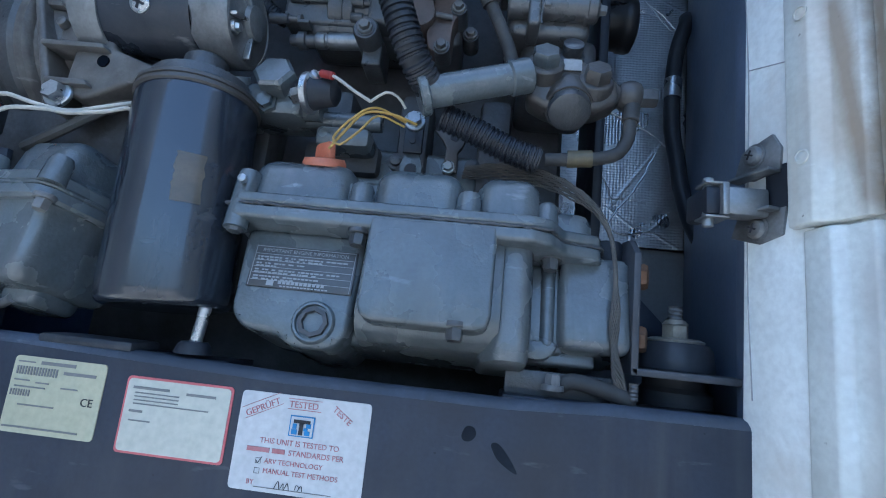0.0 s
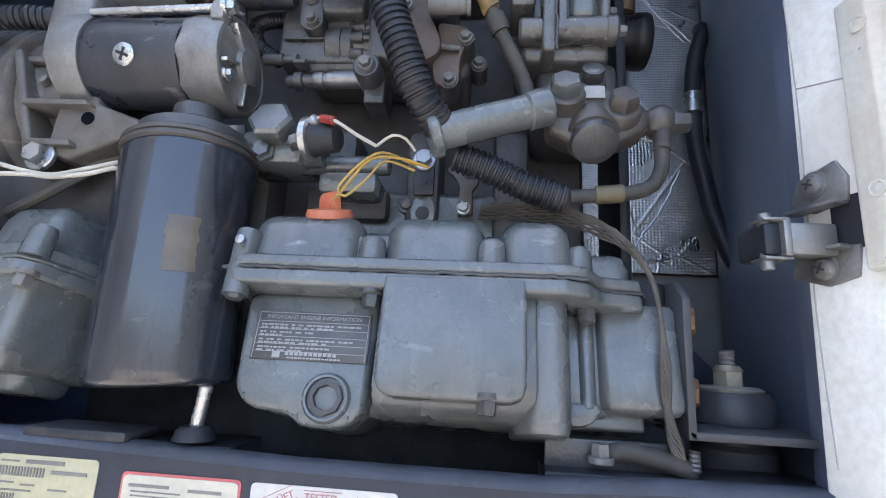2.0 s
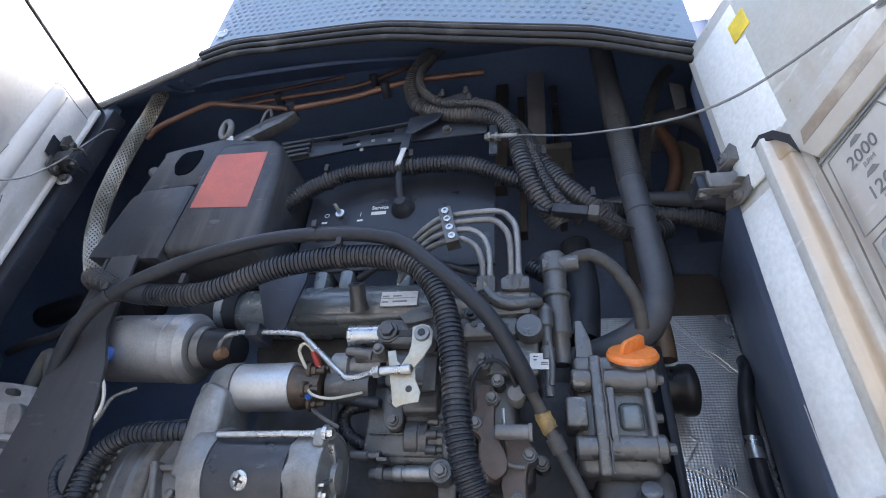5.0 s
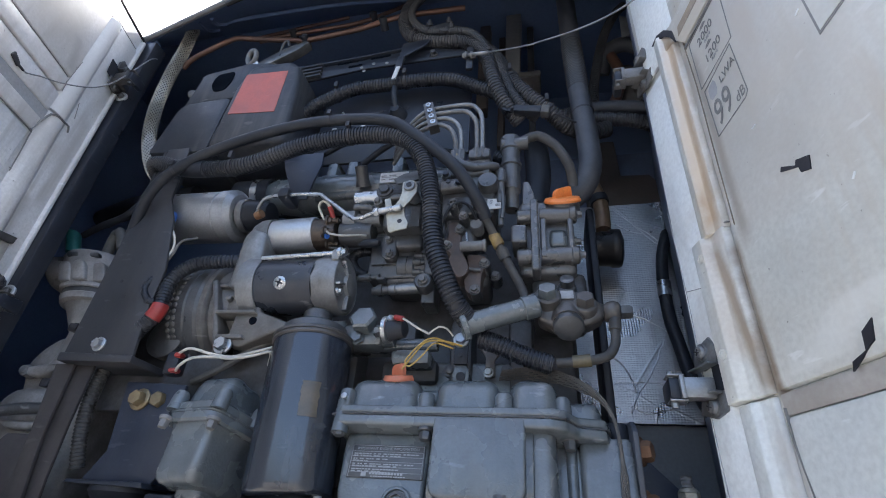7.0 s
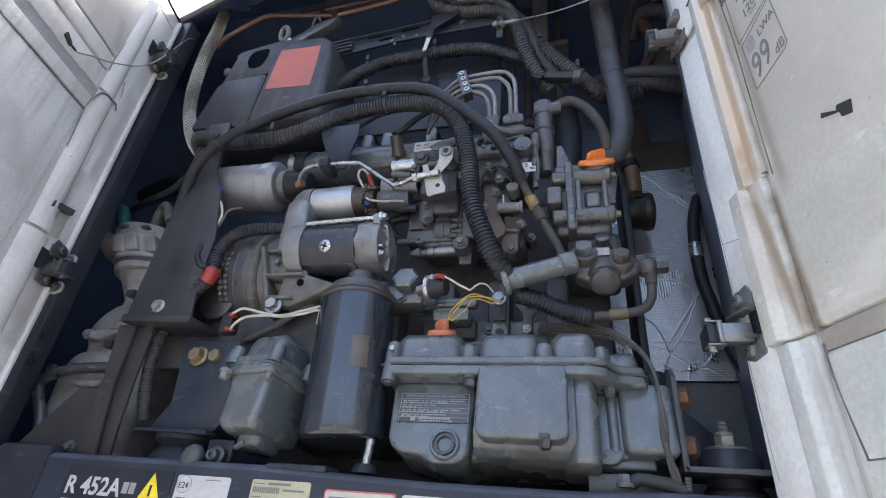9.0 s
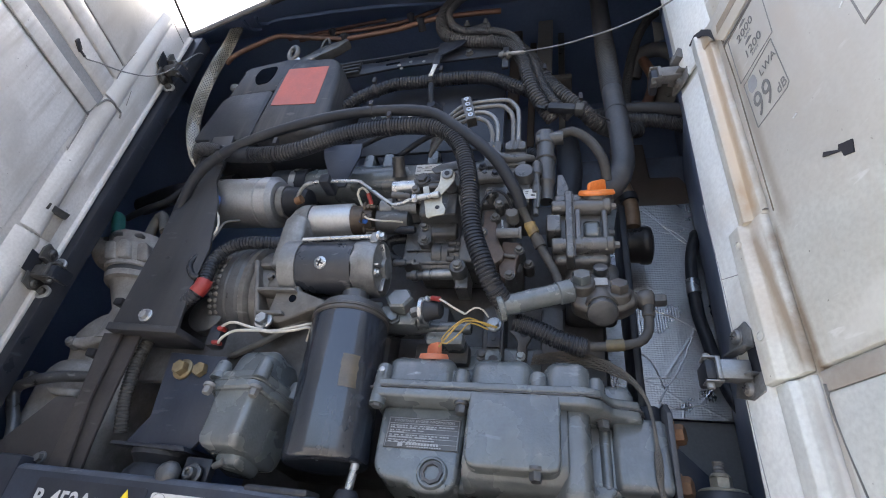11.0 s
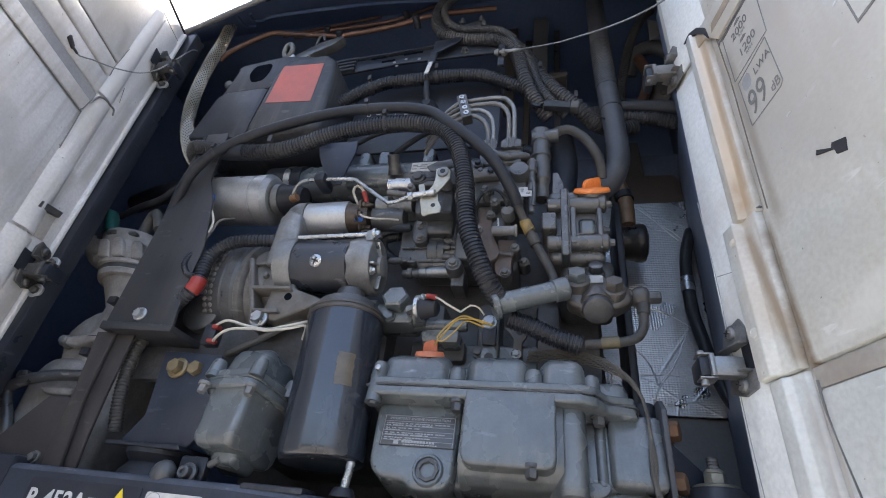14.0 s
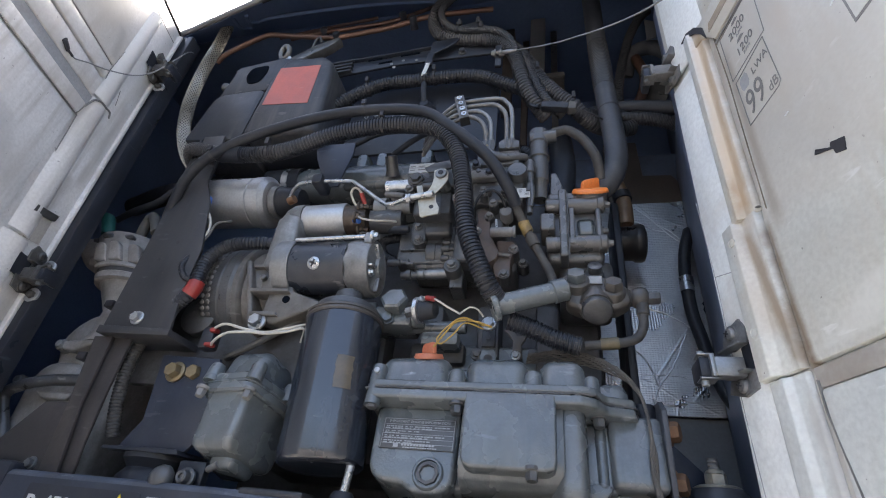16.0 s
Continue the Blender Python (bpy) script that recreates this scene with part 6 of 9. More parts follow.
pbox("rib", CASTD, -0.180, -0.139, 0.4075, 0.4135, 2.2075, 2.2098, 0.0008)
bm = B()
prism(bm, [(q.x, q.y) for q in rounded([(-0.058, 2.247), (-0.044, 2.250), (-0.0385, 2.236), (-0.0385, 2.205), (-0.031, 2.190), (-0.0255, 2.176), (-0.0275, 2.166), (-0.0385, 2.158), (-0.050, 2.168), (-0.0545, 2.188), (-0.0505, 2.198), (-0.0625, 2.204), (-0.0645, 2.217), (-0.0565, 2.222)], 0.006, 3)], 0.3685, 0.400, 0.0022, 2)
part("side_cover", bm, BROWN, ip, "red-brown cast side cover")
bm = B()
prism(bm, [(q.x, q.y) for q in rounded([(-0.031, 2.200), (-0.006, 2.196), (0.000, 2.184), (-0.0075, 2.176), (-0.0105, 2.165), (-0.0105, 2.142), (-0.017, 2.1375), (-0.030, 2.142), (-0.034, 2.160), (-0.027, 2.172)], 0.005, 3)], 0.376, 0.402, 0.002, 2)
part("lower_cover", bm, BROWN, ip, "red-brown cast lower cover")
turn("oil_cylinder", ALUD, ip, 0, (-0.036, 0.356, 2.199), (1, 0, 0), [(0.0064, 0), (0.0068, 0.003), (0.0068, 0.030), (0.0082, 0.031), (0.0082, 0.034)], 18)
turn("plunger", HINGE, ip, 0, (-0.150, 0.418, 2.1705), (1, 0, 0.03), [(0.0068, 0), (0.0080, 0.002), (0.0080, 0.010), (0.0068, 0.011), (0.0068, 0.013), (0.0082, 0.014), (0.0082, 0.048), (0.0072, 0.050)], 24, "dull steel plunger")
turn("plunger_nut", CASTD, ip, 0, (-0.168, 0.418, 2.1695), (1, 0, 0.03), [(0.0050, -0.008), (0.0060, -0.006), (0.0060, 0), (0.0090, 0.001), (0.0090, 0.008), (0.0066, 0.009), (0.0066, 0.020)], 14)
turn("stop_cylinder", STEEL, ip, 0, (-0.212, 0.384, 2.312), (1, 0, 0), [(0.010, 0), (0.0125, 0.002), (0.0125, 0.05)], 24, "bright zinc stop cylinder")
turn("pump_solenoid", ALU, ip, 0, (-0.228, 0.392, 2.278), (1, 0, 0), [(0.012, 0), (0.016, 0.003), (0.016, 0.022), (0.011, 0.024), (0.011, 0.06)], 22)
turn("link_barrel", CASTD, ip, 0, (-0.196, 0.380, 2.286), (1, 0, 0), [(0.008, 0), (0.008, 0.04)], 14)
turn("hose_stub", BLACK, ip, 0, (-0.190, 0.399, 2.2400), (1, -0.2, -0.14), [(0.0045, -0.012), (0.0066, 0.0), (0.0068, 0.020), (0.0048, 0.0245), (0.001, 0.0258)], 16)
bm = B()
tube(bm, [(-0.186, 0.432, 2.2460), (-0.204, 0.428, 2.2430), (-0.217, 0.426, 2.2370), (-0.219, 0.426, 2.2240), (-0.210, 0.428, 2.2100), (-0.190, 0.434, 2.2000)], 0.0078, 14, 0.0034, 0.06)
part("bellows_hose", bm, RIB, ip, "short black bellows hose")
bm = B()
rod(bm, (-0.0290, 0.3570, 2.2215), (-0.0280, 0.3570, 2.2060), 0.0015, 8, 0.0004)
part("guide_pin", bm, STEEL, ip, "thin bright guide pin")
for x, y, z, r in ((-0.156, 0.360, 2.307, 0.0085), (-0.1497, 0.3955, 2.2190, 0.0068), (-0.1525, 0.3955, 2.2420, 0.0066), (-0.094, 0.3900, 2.170, 0.0078), (-0.043, 0.360, 2.272, 0.006), (-0.034, 0.3545, 2.248, 0.006), (-0.0405, 0.3660, 2.2340, 0.0066), (-0.0570, 0.3670, 2.210, 0.0065), (-0.0065, 0.3745, 2.1835, 0.0066), (0.004, 0.412, 2.1835, 0.007), (-0.0185, 0.3750, 2.1450, 0.0068), (-0.058, 0.355, 2.307, 0.006), (-0.028, 0.355, 2.307, 0.006), (-0.071, 0.358, 2.232, 0.0055), (-0.074, 0.357, 2.212, 0.005)):
    r *= 1.0 if r > 0.008 else 0.7
    turn("boss", CASTD, ip, 0, (x, y + 0.014, z), (0, -1, 0), [(r * 1.7, -0.01), (r * 1.6, 0.0135)], 16)
    bm = B()
    hexbolt(bm, (x, y, z), (0, -1, 0.05), r, 0.004, True, random.uniform(0, 1))
    part("bolt", bm, ALUD if z < 2.26 else CASTD, ip)
bm = B()
prism(bm, [(-0.1455, 2.2735), (-0.1371, 2.2745), (-0.1339, 2.2630), (-0.1294, 2.2585), (-0.1150, 2.2572), (-0.1130, 2.2430), (-0.1070, 2.2310), (-0.1080, 2.2215), (-0.1230, 2.2190), (-0.1300, 2.2160), (-0.1340, 2.2190)], 0.338, 0.3405, 0.0006)
part("lever", bm, IVORY, ip, "pale yellow-zinc throttle lever")
bm = B()
prism(bm, [(-0.1295, 2.2550), (-0.1145, 2.2545), (-0.1061, 2.2660), (-0.0985, 2.2790), (-0.0985, 2.2935), (-0.1030, 2.3000), (-0.1108, 2.3020), (-0.1205, 2.2985), (-0.1200, 2.2800), (-0.1220, 2.2690)], 0.3345, 0.3370, 0.0006)
part("lever_arm", bm, IVORY, ip)
turn("lever_nut", ALU, ip, 0, (-0.1095, 0.337, 2.2905), (0, -1, 0), [(0.0085, -0.03), (0.0085, 0.004), (0.0078, 0.006), (0.0042, 0.006), (0.0040, 0.0)], 26)
# Dark disc that paints the shade down the bore.
turn("lever_bore", INK, ip, 0, (-0.1095, 0.3308, 2.2905), (0, -1, 0), [(0.0040, 0), (0.0040, 0.0008)], 16)
bm = B()
prism(bm, [(-0.142, 2.321), (-0.127, 2.330), (-0.104, 2.334), (-0.100, 2.318), (-0.125, 2.312), (-0.1355, 2.312)], 0.352, 0.356, 0.0008)
part("stop_plate", bm, CASTD, ip)
turn("end_screw", ALUD, ip, 0, (-0.0167, 0.364, 2.2365), (0, -1, 0.05), [(0.0092, -0.014), (0.0092, 0.003), (0.0078, 0.005), (0.003, 0.0055)], 20)
for x, z, r in ((-0.163, 2.284, 0.0042), (-0.088, 2.262, 0.0045), (-0.020, 2.268, 0.0042)):
    turn("small_plug", ALUD, ip, 0, (x, 0.358, z), (0, -1, 0.05), [(r * 1.5, -0.014), (r * 1.5, 0.002), (r, 0.0025), (r, 0.007), (r * 0.7, 0.008)], 12)
# Lever hole as a dark disc, shade by colour.
turn("lever_hole", INK, ip, 0, (-0.119, 0.3380, 2.234), (0, -1, 0), [(0.0034, -0.001), (0.0034, 0.0005)], 12)
turn("round_plug", CASTD, ip, 0, (-0.001, 0.362, 2.302), (0, -1, 0.06), [(0.0142, -0.03), (0.0142, 0.012), (0.0128, 0.0145), (0.006, 0.0155)], 28)
turn("plug_neck", CASTD, ip, 0, (-0.001, 0.372, 2.31), (0, 0, 1), [(0.0115, 0), (0.0115, 0.036), (0.009, 0.040)], 20)
turn("return_tower", CASTD, ip, 0, (0.030, 0.388, 2.275), (-0.01, -0.05, 1), [(0.010, 0), (0.011, 0.03), (0.0135, 0.033), (0.0135, 0.075), (0.016, 0.077), (0.016, 0.082), (0.0135, 0.084), (0.0135, 0.106), (0.0155, 0.108), (0.0155, 0.13), (0.012, 0.134)], 22)
turn("tower_arm", CASTD, ip, 0, (0.026, 0.378, 2.392), (1, 0, 0.05), [(0.010, -0.01), (0.0105, 0.03)], 16)
turn("spindle", CASTD, ip, 0, (0.016, 0.366, 2.235), (0, 0, 1), [(0.0042, 0), (0.0042, 0.035), (0.0075, 0.037), (0.0075, 0.05), (0.0055, 0.051), (0.0055, 0.072), (0.0078, 0.074), (0.0078, 0.094), (0.004, 0.1)], 14)
bm = B()
tube(bm, [(-0.048, 0.352, 2.352), (-0.038, 0.350, 2.336), (-0.020, 0.350, 2.328), (0.0, 0.354, 2.332), (0.010, 0.362, 2.336)], 0.0066, 12, step=0.008)
part("banjo_pipe", bm, CASTD, ip)
turn("pipe_nut", GOLD, ip, 0, (-0.052, 0.353, 2.358), (0.5, -0.1, -0.8), [(0.0075, 0), (0.0075, 0.010), (0.006, 0.012)], 6)
stag = pbox("serial_tag", PAPER, -0.002, 0.0165, 0.3605, 0.3622, 2.261, 2.2775, 0, "small white tag")
bars("tag_print", [(0.0015, 0.006, 2.2735, 0.001), (0.0015, 0.005, 2.270, 0.001), (0.009, 0.0155, 2.2655, 0.0008), (0.009, 0.0155, 2.2675, 0.0008), (0.0115, 0.0155, 2.271, 0.003)], 0.3604, INK, stag)
bm = B()
tube(bm, [(-0.068, 0.366, 2.212), (-0.062, 0.352, 2.236), (-0.052, 0.348, 2.258), (-0.037, 0.347, 2.266), (-0.024, 0.350, 2.258), (-0.0165, 0.360, 2.243)], 0.0023, 10, step=0.005)
part("leak_pipe", bm, RUBBER, ip)

pbox("edge_plate", CASTD, -0.100, -0.081, 0.412, 0.45, 2.145, 2.175, 0.002)
pbox("link_plate", ALUD, -0.069, -0.030, 0.351, 0.366, 2.2935, 2.3095, 0.003)
pbox("recess", BLOCK, -0.112, -0.098, 0.3615, 0.364, 2.240, 2.276, 0.001)
for x, z, r, m in ((-0.042, 2.3035, 0.0072, BLACK), (-0.062, 2.320, 0.0065, BLACK), (-0.049, 2.270, 0.0058, ALUD), (-0.048, 2.262, 0.0058, ALUD)):
    r *= 0.72
    bm = B()
    lathe(bm, (x, 0.353, z), (0, -1, 0.05), [(r * 1.5, -0.012), (r * 1.5, 0.0), (r * 1.35, 0.002)], 18)
    collar = part("collar", bm, CASTD, ip)
    bm = B()
    hexbolt(bm, (x, 0.351, z), (0, -1, 0.05), r, 0.005, False, random.uniform(0, 1))
    part("bolt", bm, m, collar)
for pts, r, m in (([(-0.175, 0.372, 2.283), (-0.19, 0.371, 2.286), (-0.205, 0.372, 2.288)], 0.0052, ALUD), ([(-0.028, 0.374, 2.1755), (-0.020, 0.372, 2.1725), (-0.011, 0.373, 2.1720)], 0.0026, ALUD), ([(0.018, 0.362, 2.245), (0.020, 0.360, 2.265), (0.018, 0.362, 2.29)], 0.003, CASTD), ([(-0.075, 0.352, 2.285), (-0.085, 0.348, 2.30), (-0.088, 0.352, 2.32)], 0.004, BLACK)):
    bm = B()
    tube(bm, pts, r, 10, step=0.004)
    part("stub_pipe", bm, m, ip)
for x, z in ((-0.206, 2.268), (-0.188, 2.266)):
    turn("dark_fitting", CASTD, ip, 0, (x, 0.395, z), (0.2, -1, 0), [(0.0075, -0.02), (0.0075, 0.006), (0.0055, 0.008), (0.003, 0.0085)], 16)

# injector pipes with their clamp
pipes = thing("injector_pipes", (-0.05, 0.36, 2.33), "four bent steel injector pipes held by a dark clamp", "pipe")
for i in range(4):
    xe = (-0.050, -0.042, -0.018, -0.010)[i]
    zt = 2.412 + 0.0125 * i
    bm = B()
    tube(bm, [(-0.165, 0.40, zt - 0.018), (-0.14, 0.372, zt - 0.009), (-0.112, 0.350, zt - 0.003), (-0.088, 0.343, zt), (xe - 0.024, 0.342, zt + 0.001), (xe - 0.008, 0.343, zt - 0.010), (xe - 0.001, 0.345, zt - 0.028), (xe, 0.350, 2.372), (xe, 0.352, 2.35)], 0.0036, 10, step=0.005)
    part("pipe", bm, ALU if i % 2 else ALUD, pipes)
    bm = B()
    rod(bm, (xe, 0.352, 2.345), (xe, 0.351, 2.364), 0.0072, 6, 0.001)
    part("union_nut", bm, CASTD, pipes)
bm = B()
box(bm, -0.008, 0.008, -0.010, 0.008, -0.027, 0.027, 0.0015)
turned(bm, pose(-0.090, 0.343, 2.430, 0, -14, 0))
clamp = part("clamp", bm, GRIMYSTEEL, pipes)
for i in range(4):
    turn("clamp_screw", STEEL, clamp, 0, (-0.0845 - 0.0034 * i, 0.3335, 2.4115 + 0.0125 * i), (0, -1, 0), [(0.0045, 0), (0.0045, 0.0025), (0.0022, 0.003), (0.002, 0.001)], 12)
bm = B()
box(bm, -0.062, 0.002, 0.352, 0.42, 2.318, 2.348, 0.005)
part("outlet_block", bm, CASTD, pipes)
bm = B()
box(bm, -0.030, 0.002, 0.346, 0.375, 2.345, 2.362, 0.004)
part("double_nut", bm, CASTD, pipes)

# gear case
gc = thing("gear_case", (0.08, 0.42, 2.10), "grey cast gear case with recessed ribs", "engine part")
def gbox(name, x0, x1, y0, y1, z0, z1, bev=0.004, m=None):
    bm = B()
    box(bm, x0, x1, y0, y1, z0, z1, bev, 3)
    return part(name, bm, m or CASTG, gc)
gbox("casting", 0.038, 0.113, 0.386, 0.47, 2.168, 2.276, 0.008)
for z in (2.192, 2.256):
    turn("bolt_tube", CASTG, gc, 0, (0.037, 0.380, z), (1, 0, 0), [(0.0090, 0), (0.0112, 0.002), (0.0112, 0.070), (0.0122, 0.071), (0.0122, 0.078), (0.0105, 0.080)], 22)
gbox("split_rib", 0.0555, 0.0665, 0.3665, 0.40, 2.166, 2.278, 0.003)
gbox("split_rib", 0.0685, 0.0760, 0.3690, 0.40, 2.186, 2.246, 0.002)
bm = B()
tube(bm, [(0.0672 + random.uniform(-0.0006, 0.0006), 0.3685, 2.168 + 0.0045 * i) for i in range(24)], 0.0011, 6, sharp=True)
part("sealant_bead", bm, BLOCK, gc)
gbox("end_rib", 0.104, 0.1115, 0.374, 0.40, 2.180, 2.268, 0.003)
gbox("window_plate", 0.0795, 0.1025, 0.3825, 0.39, 2.2085, 2.2350, 0.006, CAST)
gbox("tab", 0.030, 0.050, 0.366, 0.41, 2.208, 2.236, 0.003)
gbox("shoulder", 0.040, 0.114, 0.379, 0.46, 2.262, 2.282, 0.006)
gbox("lower_case", 0.054, 0.124, 0.402, 0.48, 2.115, 2.180, 0.010, BLOCK)
turn("filler_neck", CASTG, gc, 0, (0.101, 0.394, 2.269), (0, -0.6, 0.8), [(0.0225, 0), (0.022, 0.0163)], 28)
bm = B()
prism(bm, [(0.044, 2.272), (0.062, 2.268), (0.062, 2.30), (0.054, 2.325), (0.046, 2.325)], 0.386, 0.398, 0.002)
part("upright_web", bm, CASTG, gc)
for x, y, z in ((0.1165, 0.380, 2.256), (0.1165, 0.380, 2.192), (0.114, 0.40, 2.225)):
    bm = B()
    hexbolt(bm, (x, y, z), (1, 0, 0), 0.005, 0.006)
    part("bolt", bm, ALUD, gc)
turn("drain_fitting", CASTD, gc, 0, (0.098, 0.396, 2.150), (0, -1, 0.5), [(0.014, -0.01), (0.012, 0.006), (0.009, 0.008), (0.009, 0.018), (0.005, 0.019)], 14)

pul = thing("belt_pulley", (0.18, 0.55, 2.26), "black drive pulley with rubber belt", "pulley")
turn("wheel", PULLEY, pul, 0, (0.148, 0.552, 2.302), (1, 0, 0), [(0.020, 0), (0.029, 0.002), (0.030, 0.030), (0.0325, 0.033), (0.0330, 0.044), (0.0315, 0.048), (0.024, 0.051), (0.020, 0.049), (0.010, 0.049)], 44)
bm = B()
box(bm, 0.139, 0.150, 0.470, 0.560, 1.93, 2.33, 0.004)
part("belt", bm, RUBBER, pul)

# fuel union: arm, body, plugs
ur = thing("fuel_union", (0.08, 0.38, 2.07), "grey cast fuel union with arm, hexagon plugs and pipe", "fitting")
bm = B()
rod(bm, (-0.022, 0.350, 2.086), (0.060, 0.364, 2.115), 0.0132, 28, 0.001)
part("arm", bm, CAST, ur)
bm = B()
rod(bm, (0.043, 0.361, 2.109), (0.061, 0.364, 2.1155), 0.0150, 28, 0.0015)
part("arm_collar", bm, CAST, ur)
bm = B()
rod(bm, (-0.029, 0.349, 2.0835), (-0.0215, 0.350, 2.0865), 0.0185, 28, 0.0015)
part("arm_flange", bm, CAST, ur)
bm = B()
prism(bm, [(0.060, 2.100), (0.061, 2.128), (0.070, 2.138), (0.100, 2.142), (0.124, 2.128), (0.136, 2.122), (0.138, 2.102), (0.120, 2.092), (0.080, 2.090)], 0.372, 0.402, 0.006, 3)
part("body", bm, CASTB, ur)
turn("plug_seat", CASTB, ur, 0, (0.096, 0.385, 2.106), (0, -0.58, -0.81), [(0.0215, -0.012), (0.0215, 0.012), (0.020, 0.014)], 32)
turn("round_plug", CASTD, ur, 0, (0.096, 0.379, 2.098), (0, -0.58, -0.81), [(0.0175, 0), (0.0182, 0.002), (0.0182, 0.009), (0.0172, 0.0125), (0.014, 0.0145), (0.006, 0.0152), (0.0005, 0.0153)], 32, "dark round plug")
turn("outlet", CASTB, ur, 0, (0.130, 0.386, 2.113), (1, -0.05, 0), [(0.0115, 0), (0.0115, 0.006), (0.0095, 0.009), (0.0120, 0.012), (0.0138, 0.017), (0.0138, 0.021), (0.0120, 0.026), (0.009, 0.028)], 24)
turn("end_nut", CASTD, ur, 0, (0.157, 0.385, 2.113), (1, -0.05, 0), [(0.0088, 0), (0.0088, 0.012), (0.0072, 0.0145), (0.0005, 0.0146)], 6)
for x, y, z, r in ((0.073, 0.369, 2.1300, 0.0125), (0.1165, 0.370, 2.1175, 0.0115)):
    turn("plug_washer", CASTB, ur, 0, (x, y, z), (0, -0.88, 0.47), [(r * 1.32, -0.012), (r * 1.32, 0.0), (r * 1.22, 0.0015), (r * 1.1, 0.002)], 24)
    turn("hex_plug", CAST if x < 0.1 else CASTB, ur, 0, (x, y, z), (0, -0.88, 0.47), [(r, 0.002), (r, 0.0105), (r * 0.86, 0.013), (0.0005, 0.0132)], 6)
bm = B()
box(bm, -0.0078, 0.0078, -0.0055, 0.0055, 0.0, 0.0012, 0.0004)
turned(bm, pose(0.0965, 0.3715, 2.1315, 84, 0, 0))
tag = part("tag", bm, INKL, ur, "small pale worn tag")
bm = B()
tube(bm, [(0.150, 0.382, 2.106), (0.1485, 0.381, 2.085), (0.1470, 0.380, 2.072), (0.140, 0.379, 2.059), (0.128, 0.379, 2.0535), (0.112, 0.380, 2.051), (0.080, 0.384, 2.050)], 0.0056, 12, step=0.006)
part("return_pipe", bm, DUSTHOSE, ur)
bm = B()
rod(bm, (0.150, 0.382, 2.104), (0.1488, 0.381, 2.088), 0.0072, 16, 0.001)
part("pipe_ferrule", bm, DUSTHOSE, ur)
bm = B()
tube(bm, [(0.118, 0.3795, 2.052), (0.108, 0.380, 2.0512), (0.098, 0.381, 2.0508)], 0.0072, 12, step=0.008)
part("tape_wrap", bm, OLIVE, ur, "dull olive tape wrapped round the pipe")

# intake manifold
im = thing("intake_manifold", (-0.25, 0.44, 2.34), "dark grey cast intake manifold with white plate", "manifold")
turn("runner_tube", CAST, im, 0, (-0.41, 0.452, 2.382), (1, 0, -0.02), [(0.030, 0), (0.034, 0.006), (0.036, 0.02), (0.037, 0.33), (0.03, 0.35)], 30)
bm = B()
box(bm, -0.315, -0.06, 0.420, 0.46, 2.350, 2.398, 0.010, 3)
part("plenum", bm, CAST, im)
for x in (-0.300, -0.262, -0.178):
    bm = B()
    box(bm, x, x + 0.020, 0.425, 0.47, 2.390, 2.438, 0.005)
    part("port", bm, CAST, im)
turn("boss", CASTD, im, 0, (-0.217, 0.412, 2.362), (0, -0.7, 0.7), [(0.013, 0), (0.0105, 0.012), (0.0105, 0.034), (0.0048, 0.035), (0.0045, 0.03)], 18)
bm = B()
box(bm, -0.189, -0.141, 0.409, 0.412, 2.364, 2.384)
part("label", bm, PAPER, im, "white metal plate")
bars("label_print", [(-0.187, -0.178, 2.377, 0.0016), (-0.173, -0.161, 2.377, 0.0016), (-0.187, -0.179, 2.369, 0.0016), (-0.173, -0.154, 2.369, 0.0020), (-0.187, -0.143, 2.3745, 0.0004)], 0.4087, INKG, im)
turn("inlet_hose", RUBBER, im, 0, (-0.475, 0.45, 2.385), (1, 0, 0), [(0.034, 0), (0.034, 0.07)], 26)
turn("hose_clip", STEEL, im, 0, (-0.437, 0.45, 2.384), (1, 0, 0), [(0.0355, 0), (0.0355, 0.012)], 26)
bm = B()
box(bm, -0.41, -0.05, 0.49, 0.60, 2.32, 2.45, 0.02)
part("cylinder_head", bm, BLOCK, im)
bm = B()
tube(bm, [(-0.29, 0.385, 2.415), (-0.24, 0.372, 2.425), (-0.18, 0.365, 2.418), (-0.12, 0.365, 2.400), (-0.06, 0.375, 2.385)], 0.0048, 10)
part("overflow_hose", bm, RUBBER, im, "thin black overflow hose")
bm = B()
tube(bm, [(-0.22, 0.40, 2.40), (-0.18, 0.385, 2.418), (-0.14, 0.375, 2.43), (-0.11, 0.37, 2.44)], 0.0055, 10)
part("overflow_hose", bm, RUBBER, im)

# black bracket hanging in front of the manifold
bm = B()
prism(bm, [(-0.358, 2.415), (-0.284, 2.415), (-0.2825, 2.388), (-0.2906, 2.351), (-0.2952, 2.318), (-0.3203, 2.318), (-0.3354, 2.354), (-0.350, 2.386)], 0.378, 0.382, 0.0008)
solo("cable_bracket", bm, RAIL, "bent black steel bracket before the manifold", "bracket")
bm = B()
box(bm, -0.322, -0.304, 0.340, 0.378, 2.296, 2.314, 0.004)
solo("rod_guide", bm, BLACK, "small black guide clip on the linkage rod", "clip")

# ---- steel frame on the left ----
fr = thing("support_beam", (-0.52, 0.36, 2.03), "black folded steel support beam with bolt holes", "bracket")
bm = B()
prism(bm, [(-0.577, 2.046), (-0.463, 2.04), (-0.470, 2.10), (-0.468, 2.175), (-0.490, 2.265), (-0.512, 2.31), (-0.520, 2.42), (-0.562, 2.42), (-0.568, 2.25)], 0.340, 0.345, 0.0012)
part("face", bm, BEAM, fr)
bm = B()
